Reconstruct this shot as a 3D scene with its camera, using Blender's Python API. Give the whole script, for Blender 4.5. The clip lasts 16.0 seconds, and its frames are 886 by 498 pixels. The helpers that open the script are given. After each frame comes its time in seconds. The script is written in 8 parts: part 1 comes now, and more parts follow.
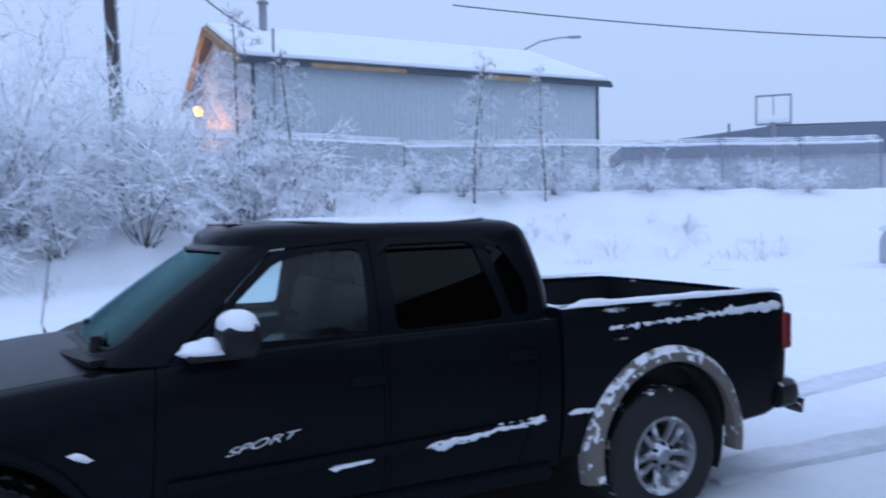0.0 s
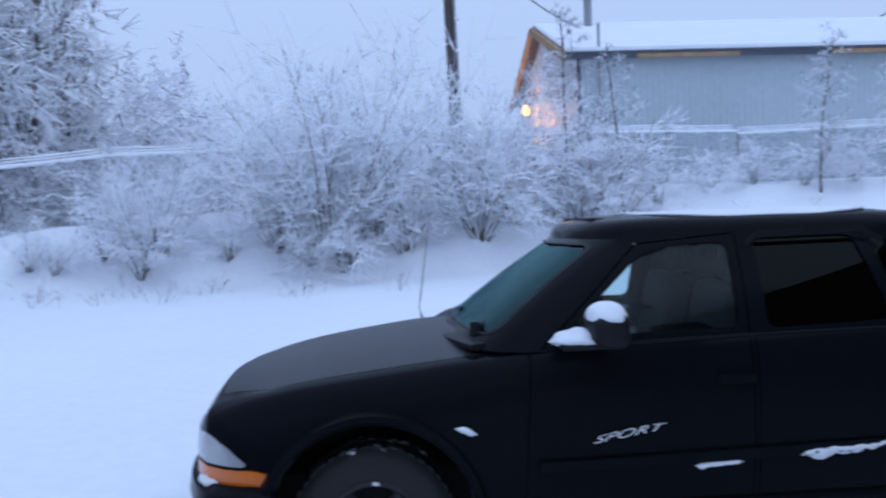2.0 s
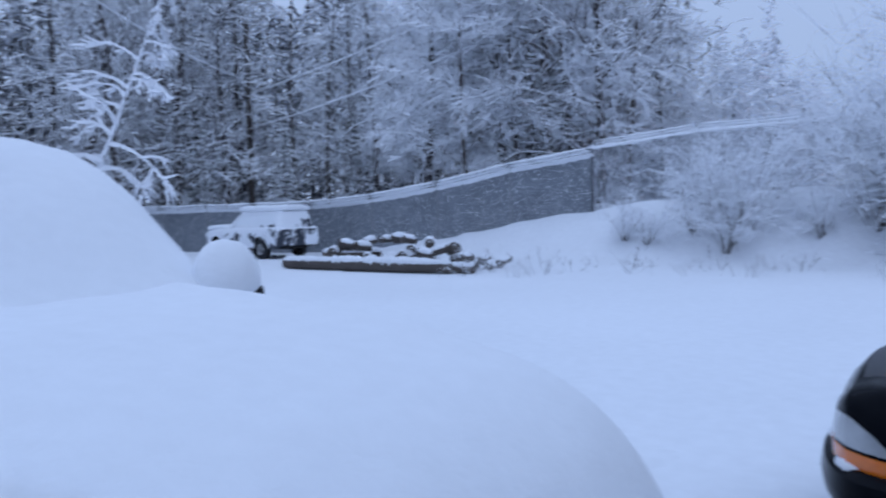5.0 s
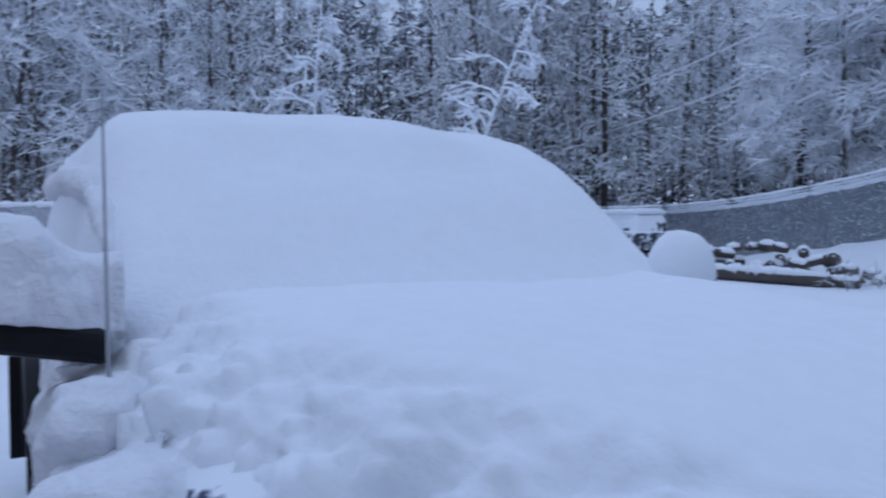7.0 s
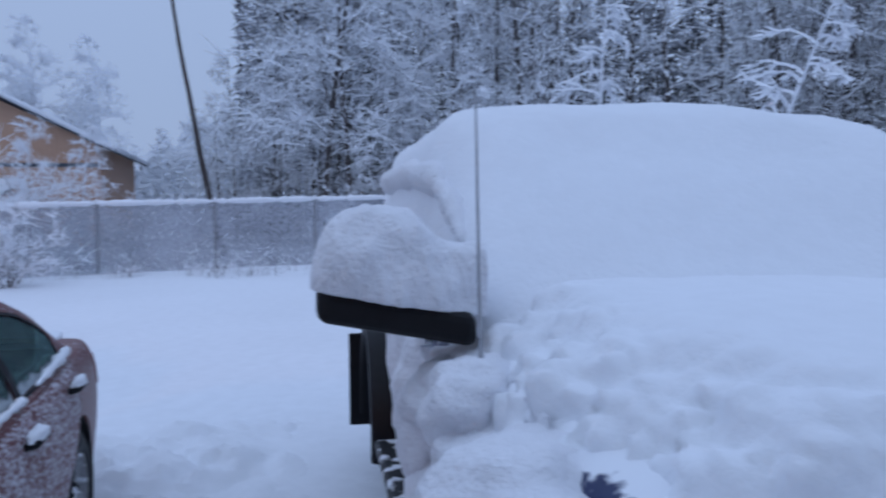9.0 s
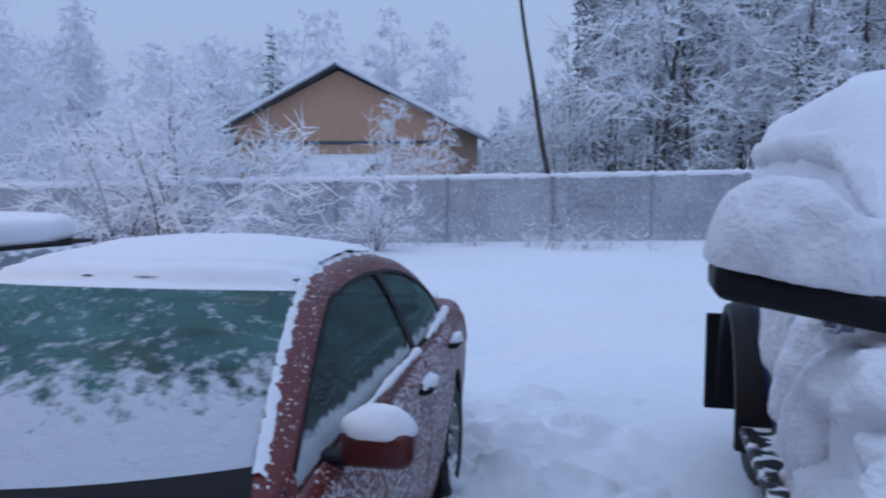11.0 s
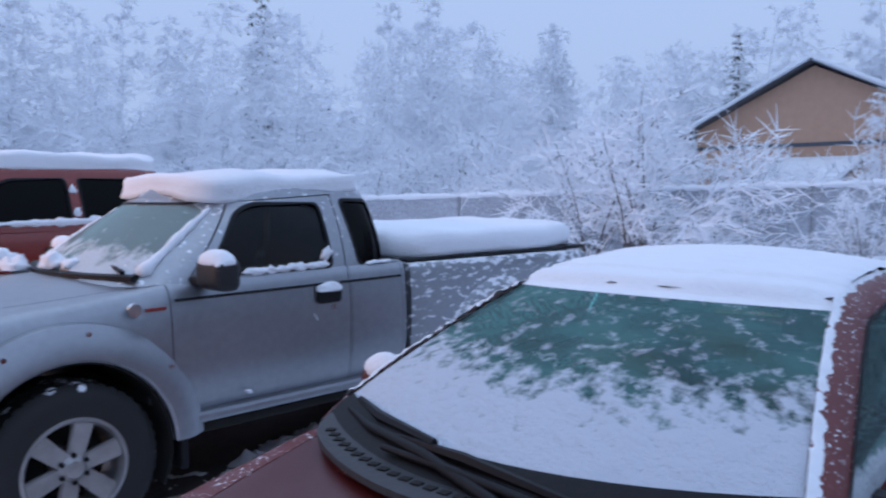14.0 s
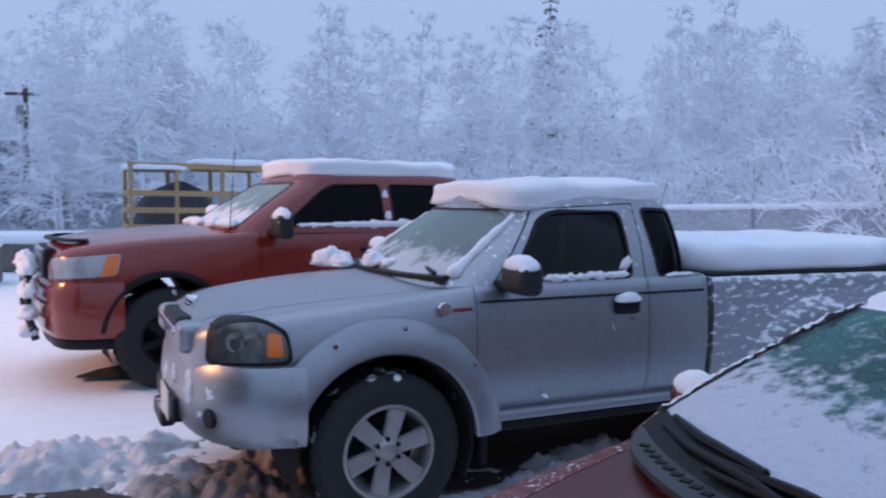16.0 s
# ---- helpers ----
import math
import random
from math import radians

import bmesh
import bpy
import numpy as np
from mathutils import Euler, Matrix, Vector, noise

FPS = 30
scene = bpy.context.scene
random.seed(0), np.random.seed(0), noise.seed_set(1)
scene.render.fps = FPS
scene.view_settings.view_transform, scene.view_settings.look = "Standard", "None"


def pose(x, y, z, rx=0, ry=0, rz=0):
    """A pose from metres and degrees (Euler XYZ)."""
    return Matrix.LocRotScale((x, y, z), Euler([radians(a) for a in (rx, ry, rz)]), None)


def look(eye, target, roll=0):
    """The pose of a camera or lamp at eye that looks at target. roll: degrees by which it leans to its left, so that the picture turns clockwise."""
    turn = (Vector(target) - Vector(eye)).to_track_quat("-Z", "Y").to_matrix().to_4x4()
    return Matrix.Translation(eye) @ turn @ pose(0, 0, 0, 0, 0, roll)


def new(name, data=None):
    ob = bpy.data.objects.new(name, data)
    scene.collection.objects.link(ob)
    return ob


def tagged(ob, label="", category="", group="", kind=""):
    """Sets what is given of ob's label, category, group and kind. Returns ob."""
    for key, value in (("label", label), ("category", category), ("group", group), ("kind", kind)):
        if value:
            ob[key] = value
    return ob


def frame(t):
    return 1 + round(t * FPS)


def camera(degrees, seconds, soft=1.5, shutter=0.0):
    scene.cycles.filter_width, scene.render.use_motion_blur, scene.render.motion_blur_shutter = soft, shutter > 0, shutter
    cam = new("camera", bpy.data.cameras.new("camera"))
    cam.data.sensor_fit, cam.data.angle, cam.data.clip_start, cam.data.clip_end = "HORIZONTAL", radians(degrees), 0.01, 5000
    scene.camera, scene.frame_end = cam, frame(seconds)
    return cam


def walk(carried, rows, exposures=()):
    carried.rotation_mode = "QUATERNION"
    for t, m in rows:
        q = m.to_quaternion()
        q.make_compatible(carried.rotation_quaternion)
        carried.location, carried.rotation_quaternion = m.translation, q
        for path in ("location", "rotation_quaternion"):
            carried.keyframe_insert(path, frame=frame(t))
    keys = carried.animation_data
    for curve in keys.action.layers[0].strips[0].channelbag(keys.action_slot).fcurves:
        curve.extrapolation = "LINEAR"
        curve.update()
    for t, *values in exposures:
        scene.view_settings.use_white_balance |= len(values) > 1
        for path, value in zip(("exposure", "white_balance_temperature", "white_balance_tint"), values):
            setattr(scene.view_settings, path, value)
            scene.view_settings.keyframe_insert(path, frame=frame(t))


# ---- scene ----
cam = camera(58.4, 16.0, soft=2.1, shutter=0.5)
PATH = [
    (0, look((-0.038, -0.001, 1.678), (-0.013, 1.998, 1.596), -1.1)),
    (0.5, look((-0.083, -0.012, 1.682), (-0.253, 1.98, 1.629), -1.9)),
    (1, look((-0.129, -0.016, 1.674), (-0.495, 1.949, 1.616), -2.1)),
    (1.5, look((-0.169, -0.06, 1.68), (-0.718, 1.861, 1.612), -1.8)),
    (2, look((-0.214, -0.096, 1.684), (-0.969, 1.755, 1.608), -2.0)),
    (2.5, look((-0.263, -0.114, 1.682), (-1.204, 1.649, 1.616), -1.9)),
    (3, look((-0.307, -0.136, 1.673), (-1.389, 1.544, 1.6), -1.6)),
    (3.5, look((-0.356, -0.175, 1.672), (-1.548, 1.43, 1.604), -1.8)),
    (4, look((-0.4, -0.211, 1.672), (-1.797, 1.218, 1.594), -2.3)),
    (4.5, look((-0.415, -0.232, 1.675), (-2.042, 0.928, 1.591), -1.5)),
    (4.7, look((-0.403, -0.247, 1.674), (-2.093, 0.819, 1.583), -1.4)),
    (6.8, look((-0.537, -0.678, 1.618), (-2.525, -0.475, 1.544), -0.3)),
    (7, look((-0.546, -0.704, 1.617), (-2.541, -0.582, 1.542), -0.0)),
    (7.5, look((-0.538, -0.755, 1.617), (-2.535, -0.837, 1.532), 0.4)),
    (8, look((-0.522, -0.804, 1.618), (-2.509, -1.017, 1.529), 0.4)),
    (8.5, look((-0.515, -0.857, 1.615), (-2.482, -1.206, 1.513), -0.3)),
    (9, look((-0.521, -0.895, 1.616), (-2.437, -1.46, 1.52), -0.4)),
    (9.5, look((-0.511, -0.941, 1.609), (-2.346, -1.729, 1.505), -0.6)),
    (10, look((-0.5, -0.971, 1.606), (-2.247, -1.937, 1.494), -0.4)),
    (10.2, look((-0.49, -0.984, 1.604), (-2.199, -2.015, 1.479), -0.1)),
    (12.3, look((-0.345, -1.132, 1.609), (-1.517, -2.748, 1.471), -0.2)),
    (12.5, look((-0.331, -1.136, 1.614), (-1.442, -2.793, 1.481), -0.1)),
    (13, look((-0.297, -1.131, 1.625), (-1.246, -2.887, 1.495), 0.1)),
    (13.5, look((-0.281, -1.152, 1.624), (-1.058, -2.99, 1.493), -0.2)),
    (14, look((-0.266, -1.174, 1.622), (-0.884, -3.071, 1.482), -0.3)),
    (14.5, look((-0.231, -1.192, 1.622), (-0.658, -3.141, 1.488), -0.4)),
    (15, look((-0.196, -1.207, 1.62), (-0.442, -3.187, 1.486), 0.5)),
    (15.5, look((-0.169, -1.205, 1.623), (-0.253, -3.2, 1.498), 0.5)),
    (16, look((-0.141, -1.207, 1.622), (-0.078, -3.203, 1.5), 0.7)),
]
walk(cam, PATH, [(0.0, 0.27), (3.0, 0.10), (4.5, -0.02), (7.0, -0.28), (9.5, -0.28), (12.5, 0.0), (14.0, 0.08), (15.0, -0.03), (16.0, -0.06)])

# ---- world and light ----
world = bpy.data.worlds.new("overcast_dusk")
scene.world = world
world.use_nodes = True
wn, wl = world.node_tree.nodes, world.node_tree.links
wn.clear()
w_out = wn.new("ShaderNodeOutputWorld")
sky = wn.new("ShaderNodeTexSky")
sky.sky_type = "NISHITA"
sky.sun_disc = False
sky.sun_elevation = radians(4)
sky.sun_rotation = radians(95)
bg_clear = wn.new("ShaderNodeBackground")
bg_clear.inputs["Strength"].default_value = 0.08
wl.new(sky.outputs["Color"], bg_clear.inputs["Color"])
bg_cloud = wn.new("ShaderNodeBackground")
w_tc = wn.new("ShaderNodeTexCoord")
w_sep = wn.new("ShaderNodeSeparateXYZ")
wl.new(w_tc.outputs["Generated"], w_sep.inputs[0])
w_ramp = wn.new("ShaderNodeValToRGB")
w_ramp.color_ramp.elements[0].position, w_ramp.color_ramp.elements[0].color = 0.05, (0.262, 0.350, 0.545, 1)
w_ramp.color_ramp.elements[1].position, w_ramp.color_ramp.elements[1].color = 0.95, (0.36, 0.485, 0.775, 1)
wl.new(w_sep.outputs["Z"], w_ramp.inputs[0])
wl.new(w_ramp.outputs[0], bg_cloud.inputs["Color"])
bg_cloud.inputs["Strength"].default_value = 1.5
w_mix = wn.new("ShaderNodeMixShader")
w_mix.inputs[0].default_value = 0.95
wl.new(bg_clear.outputs[0], w_mix.inputs[1])
wl.new(bg_cloud.outputs[0], w_mix.inputs[2])
wl.new(w_mix.outputs[0], w_out.inputs["Surface"])

sun = new("sun", bpy.data.lights.new("sun", "SUN"))
sun.data.energy, sun.data.angle, sun.data.color = 0.38, radians(70), (0.70, 0.84, 1.0)
sun.matrix_world = look((6, -2, 20), (0, 0, 0))

yard_lamp = new("yard_lamp", bpy.data.lights.new("yard_lamp", "SPOT"))
yard_lamp.data.energy, yard_lamp.data.color = 2600, (1.0, 0.40, 0.10)
yard_lamp.data.spot_size, yard_lamp.data.spot_blend, yard_lamp.data.shadow_soft_size = radians(85), 0.8, 0.25
yard_lamp.matrix_world = look((12.5, -6.5, 5.5), (5.2, -9.2, 0.0))

# ---- materials ----
def shader(name, color, rough=0.6, metal=0.0, vary=0.15, grain=30.0, bump=0.15, bump_scale=60.0, blotch=1.5, coat=0.0, spec=0.5):
    """A node material with colour variation at two scales and fine relief; returns (material, nodes, links, bsdf)."""
    m = bpy.data.materials.new(name)
    m.use_nodes = True
    n, l = m.node_tree.nodes, m.node_tree.links
    b = n["Principled BSDF"]
    b.inputs["Roughness"].default_value, b.inputs["Metallic"].default_value = rough, metal
    b.inputs["Coat Weight"].default_value = coat
    b.inputs["Specular IOR Level"].default_value = spec
    tc = n.new("ShaderNodeTexCoord")
    fine, broad = n.new("ShaderNodeTexNoise"), n.new("ShaderNodeTexNoise")
    fine.inputs["Scale"].default_value, broad.inputs["Scale"].default_value = grain, blotch
    fine.inputs["Detail"].default_value, broad.inputs["Detail"].default_value = 4, 3
    l.new(tc.outputs["Object"], fine.inputs["Vector"])
    l.new(tc.outputs["Object"], broad.inputs["Vector"])
    add = n.new("ShaderNodeMath")
    add.operation = "ADD"
    l.new(fine.outputs["Fac"], add.inputs[0])
    l.new(broad.outputs["Fac"], add.inputs[1])
    ramp = n.new("ShaderNodeMapRange")
    ramp.inputs["From Min"].default_value, ramp.inputs["From Max"].default_value = 0.6, 1.4
    ramp.inputs["To Min"].default_value, ramp.inputs["To Max"].default_value = 1 - vary, 1 + vary
    l.new(add.outputs[0], ramp.inputs["Value"])
    mul = n.new("ShaderNodeVectorMath")
    mul.operation = "SCALE"
    mul.inputs[0].default_value = color
    l.new(ramp.outputs[0], mul.inputs["Scale"])
    l.new(mul.outputs[0], b.inputs["Base Color"])
    if bump:
        bn, bp = n.new("ShaderNodeTexNoise"), n.new("ShaderNodeBump")
        bn.inputs["Scale"].default_value, bn.inputs["Detail"].default_value = bump_scale, 5
        l.new(tc.outputs["Object"], bn.inputs["Vector"])
        bp.inputs["Strength"].default_value, bp.inputs["Distance"].default_value = bump, 0.02
        l.new(bn.outputs["Fac"], bp.inputs["Height"])
        l.new(bp.outputs[0], b.inputs["Normal"])
    return m, n, l, b


def plain(name, color, **k):
    return shader(name, color, **k)[0]


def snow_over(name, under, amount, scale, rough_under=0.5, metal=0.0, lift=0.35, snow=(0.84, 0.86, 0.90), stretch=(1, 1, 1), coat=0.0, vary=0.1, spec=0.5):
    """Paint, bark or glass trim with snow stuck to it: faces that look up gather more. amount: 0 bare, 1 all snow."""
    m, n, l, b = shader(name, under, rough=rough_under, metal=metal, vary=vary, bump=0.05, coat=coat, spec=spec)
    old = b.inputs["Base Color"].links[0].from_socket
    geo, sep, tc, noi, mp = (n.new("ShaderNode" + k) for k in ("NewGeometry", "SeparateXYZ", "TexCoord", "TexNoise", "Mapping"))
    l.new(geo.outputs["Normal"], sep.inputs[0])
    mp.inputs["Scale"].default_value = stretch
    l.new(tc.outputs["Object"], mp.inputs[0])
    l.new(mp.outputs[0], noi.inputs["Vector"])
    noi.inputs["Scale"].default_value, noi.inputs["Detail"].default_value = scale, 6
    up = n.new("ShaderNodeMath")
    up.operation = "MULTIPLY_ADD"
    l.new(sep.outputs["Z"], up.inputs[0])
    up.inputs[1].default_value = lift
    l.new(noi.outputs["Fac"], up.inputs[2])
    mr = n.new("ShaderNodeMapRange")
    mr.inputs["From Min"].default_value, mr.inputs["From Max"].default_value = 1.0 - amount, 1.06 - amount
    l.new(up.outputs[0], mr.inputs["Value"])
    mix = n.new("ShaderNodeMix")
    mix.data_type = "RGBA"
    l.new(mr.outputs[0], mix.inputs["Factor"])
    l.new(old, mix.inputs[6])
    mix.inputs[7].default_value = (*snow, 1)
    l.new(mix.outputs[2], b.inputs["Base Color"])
    rr = n.new("ShaderNodeMapRange")
    rr.inputs["To Min"].default_value, rr.inputs["To Max"].default_value = rough_under, 0.85
    l.new(mr.outputs[0], rr.inputs["Value"])
    l.new(rr.outputs[0], b.inputs["Roughness"])
    if metal:
        mm = n.new("ShaderNodeMapRange")
        mm.inputs["To Min"].default_value, mm.inputs["To Max"].default_value = metal, 0.0
        l.new(mr.outputs[0], mm.inputs["Value"])
        l.new(mm.outputs[0], b.inputs["Metallic"])
    return m


SNOW = plain("snow", (0.84, 0.86, 0.90), rough=0.8, vary=0.03, grain=14, bump=0.25, bump_scale=45, blotch=0.8, spec=0.2)
SNOW_GROUND = plain("trodden_snow", (0.83, 0.85, 0.89), rough=0.8, vary=0.05, grain=6, bump=0.5, bump_scale=9, blotch=0.25, spec=0.2)
BARK = snow_over("snowy_bark", (0.085, 0.072, 0.07), 0.47, 5.0, 0.9, lift=0.30)
TWIG = snow_over("snow_laden_twigs", (0.10, 0.085, 0.085), 0.88, 2.2, 0.9, lift=0.34)
TWIG_DARK = snow_over("sparsely_snowed_twigs", (0.075, 0.066, 0.070), 0.54, 2.0, 0.9, lift=0.34)
NEEDLES = snow_over("snowy_needles", (0.03, 0.042, 0.035), 0.50, 2.4, 0.9, lift=0.38)
WOOD = plain("weathered_pole_wood", (0.085, 0.07, 0.062), rough=0.9, vary=0.3, grain=25, bump=0.4)
LUMBER = plain("fresh_lumber", (0.42, 0.27, 0.12), rough=0.75, vary=0.2, grain=18, bump=0.2)
GALV = plain("galvanised_steel", (0.30, 0.31, 0.33), rough=0.5, metal=0.6, vary=0.15)

# ---- building helpers ----
def mesh_of(name, verts, faces, smooth=False, angle=None):
    me = bpy.data.meshes.new(name)
    me.from_pydata([tuple(v) for v in verts], [], [tuple(f) for f in faces])
    if smooth:
        me.polygons.foreach_set("use_smooth", [True] * len(me.polygons))
        if angle:
            me.set_sharp_from_angle(angle=radians(angle))
    me.update()
    return me


def put(name, me, material, parent=None, label="", matrix=None):
    """Links one mesh as a part under parent, or as a thing of its own."""
    if isinstance(me, bmesh.types.BMesh):
        bm, me = me, bpy.data.meshes.new(name)
        bm.to_mesh(me)
        bm.free()
    if not me.materials:
        me.materials.append(material)
    ob = new(name, me)
    if parent:
        ob.parent = parent
    if matrix is not None:
        ob.matrix_basis = matrix
    if label:
        tagged(ob, label)
    return ob


def thing(name, label, category, matrix=None, group="", kind=""):
    ob = new(name)
    ob.empty_display_size = 0.2
    if matrix is not None:
        ob.matrix_basis = matrix
    return tagged(ob, label, category, group, kind)


def box_bm(x0, x1, y0, y1, z0, z1, bevel=0.0, seg=2):
    bm = bmesh.new()
    bmesh.ops.create_cube(bm, size=1)
    bmesh.ops.scale(bm, vec=(x1 - x0, y1 - y0, z1 - z0), verts=bm.verts)
    bmesh.ops.translate(bm, vec=((x0 + x1) / 2, (y0 + y1) / 2, (z0 + z1) / 2), verts=bm.verts)
    if bevel:
        bmesh.ops.bevel(bm, geom=bm.edges[:], offset=bevel, segments=seg, affect="EDGES", profile=0.5)
    return bm


def rod_mesh(name, pts, radii, sides=8, cap=True):
    """A tapered round bar through the points."""
    pts = [Vector(p) for p in pts]
    verts, faces = [], []
    for i, p in enumerate(pts):
        d = (pts[min(i + 1, len(pts) - 1)] - pts[max(i - 1, 0)]).normalized()
        u = d.cross(Vector((0, 0, 1)))
        u = u.normalized() if u.length > 1e-3 else Vector((1, 0, 0))
        v = d.cross(u)
        for k in range(sides):
            a = 2 * math.pi * k / sides
            verts.append(p + (u * math.cos(a) + v * math.sin(a)) * radii[i])
    for i in range(len(pts) - 1):
        for k in range(sides):
            faces.append((i * sides + k, i * sides + (k + 1) % sides, (i + 1) * sides + (k + 1) % sides, (i + 1) * sides + k))
    if cap:
        faces.append(tuple(range(sides - 1, -1, -1)))
        faces.append(tuple((len(pts) - 1) * sides + k for k in range(sides)))
    return mesh_of(name, verts, faces, True, 50)


def smooth01(a, b, x):
    t = np.clip((np.asarray(x, float) - a) / (b - a), 0, 1)
    return t * t * (3 - 2 * t)


def fnoise(x, y, z=0.0, s=1.0):
    return noise.noise(Vector((x * s, y * s, z * s)))

# ---- ground ----
def bank_height(x, y):
    """The lot is level; a bank climbs to the north of it."""
    toe = np.interp(x, [-60, -43, -34, -25.6, -22, -15, -5, 5, 60], [13, 9, 9.6, 12.7, 13.8, 16.0, 24, 25, 25])
    top = np.interp(x, [-60, -40, -25, -22, -13, -5, 18, 60], [0.4, 0.8, 1.5, 1.75, 2.3, 2.7, 2.5, 2.2])
    run = np.interp(x, [-24, -14, -5, 60], [3.6, 5.5, 8.0, 8.0])
    return top * smooth01(0, 1, (y - toe) / run)


def ground_height(x, y):
    h = float(bank_height(x, y))
    h += 0.025 * fnoise(x, y, 0, 0.5) + 0.012 * fnoise(x, y, 3, 2.0)
    if h > 0.15:
        h += 0.12 * fnoise(x, y, 5, 0.8) + 0.06 * fnoise(x, y, 9, 2.5)
    return h


def axis(lo, hi, fine_lo, fine_hi, fine, ratio):
    mid = list(np.arange(fine_lo, fine_hi + fine / 2, fine))
    step, v = fine, mid[-1]
    while v < hi:
        step *= ratio
        v += step
        mid.append(min(v, hi))
    step, v, low = fine, mid[0], []
    while v > lo:
        step *= ratio
        v -= step
        low.append(max(v, lo))
    return low[::-1] + mid


gx = axis(-1500, 1500, -26, 16, 0.28, 1.14)
gy = axis(-1500, 1500, -26, 36, 0.28, 1.14)
gv = [(x, y, ground_height(x, y) if abs(x) < 90 and abs(y) < 90 else float(bank_height(x, y))) for y in gy for x in gx]
nx = len(gx)
gf = [(j * nx + i, j * nx + i + 1, (j + 1) * nx + i + 1, (j + 1) * nx + i) for j in range(len(gy) - 1) for i in range(nx - 1)]
ground = put("ground", mesh_of("ground", gv, gf, True), SNOW_GROUND)
tagged(ground, "snow-covered level parking lot rising to a rough bank", "ground", kind="structure")

# ---- vehicle materials ----
def glass(name, tint, rough=0.03, gloss=0.7, hue=(1, 1, 1)):
    m = bpy.data.materials.new(name)
    m.use_nodes = True
    n, l = m.node_tree.nodes, m.node_tree.links
    n.clear()
    out, tr, gl, mx, fr = (n.new("ShaderNode" + k) for k in ("OutputMaterial", "BsdfTransparent", "BsdfGlossy", "MixShader", "Fresnel"))
    tr.inputs["Color"].default_value = (*tint, 1)
    gl.inputs["Roughness"].default_value = rough
    gl.inputs["Color"].default_value = (gloss * hue[0], gloss * hue[1], gloss * hue[2], 1)
    fr.inputs["IOR"].default_value = 1.45
    l.new(fr.outputs[0], mx.inputs[0])
    l.new(tr.outputs[0], mx.inputs[1])
    l.new(gl.outputs[0], mx.inputs[2])
    l.new(mx.outputs[0], out.inputs[0])
    return m


def frosted_glass(name, tint, z_full, z_bare, patch, scale, frost=(0.82, 0.85, 0.89), floor=0.0, side=0.0, haze=None):
    """Glass on which snow lies: all of it below z_full, thinning to patches above z_bare."""
    m = glass(name, tint, gloss=0.7, hue=(0.5, 1, 0.92))
    n, l = m.node_tree.nodes, m.node_tree.links
    out = next(k for k in n if k.type == "OUTPUT_MATERIAL")
    base = out.inputs[0].links[0].from_socket
    if haze:
        dh, mh, nh, rh = (n.new("ShaderNode" + k) for k in ("BsdfDiffuse", "MixShader", "TexNoise", "MapRange"))
        dh.inputs["Color"].default_value = (*haze, 1)
        nh.inputs["Scale"].default_value, nh.inputs["Detail"].default_value = 5.0, 7
        rh.inputs["From Min"].default_value, rh.inputs["From Max"].default_value = 0.35, 0.65
        rh.inputs["To Min"].default_value, rh.inputs["To Max"].default_value = 0.10, 0.65
        l.new(nh.outputs["Fac"], rh.inputs["Value"])
        l.new(rh.outputs[0], mh.inputs[0])
        l.new(base, mh.inputs[1])
        l.new(dh.outputs[0], mh.inputs[2])
        base = mh.outputs[0]
    tc, sep, mr, no, fi, add, sm, mx, di = (n.new("ShaderNode" + k) for k in (
        "TexCoord", "SeparateXYZ", "MapRange", "TexNoise", "TexNoise", "Math", "MapRange", "MixShader", "BsdfPrincipled"))
    l.new(tc.outputs["Object"], sep.inputs[0])
    l.new(sep.outputs["Z"], mr.inputs["Value"])
    mr.inputs["From Min"].default_value, mr.inputs["From Max"].default_value = z_full, z_bare
    mr.inputs["To Min"].default_value, mr.inputs["To Max"].default_value = 0.62, patch
    no.inputs["Scale"].default_value, no.inputs["Detail"].default_value, no.inputs["Roughness"].default_value = scale, 6, 0.65
    l.new(tc.outputs["Object"], no.inputs["Vector"])
    add.operation = "ADD"
    l.new(mr.outputs[0], add.inputs[0])
    l.new(no.outputs["Fac"], add.inputs[1])
    sm.inputs["From Min"].default_value, sm.inputs["From Max"].default_value = 0.72, 0.90
    sm.inputs["To Min"].default_value = floor
    l.new(add.outputs[0], sm.inputs["Value"])
    di.inputs["Base Color"].default_value, di.inputs["Roughness"].default_value = (*frost, 1), 0.85
    bp = n.new("ShaderNodeBump")
    bp.inputs["Distance"].default_value = 0.03
    fi.inputs["Scale"].default_value = 70
    l.new(tc.outputs["Object"], fi.inputs["Vector"])
    l.new(add.outputs[0], bp.inputs["Height"])
    l.new(bp.outputs[0], di.inputs["Normal"])
    l.new(sm.outputs[0], mx.inputs[0])
    l.new(base, mx.inputs[1])
    l.new(di.outputs[0], mx.inputs[2])
    l.new(mx.outputs[0], out.inputs[0])
    return m


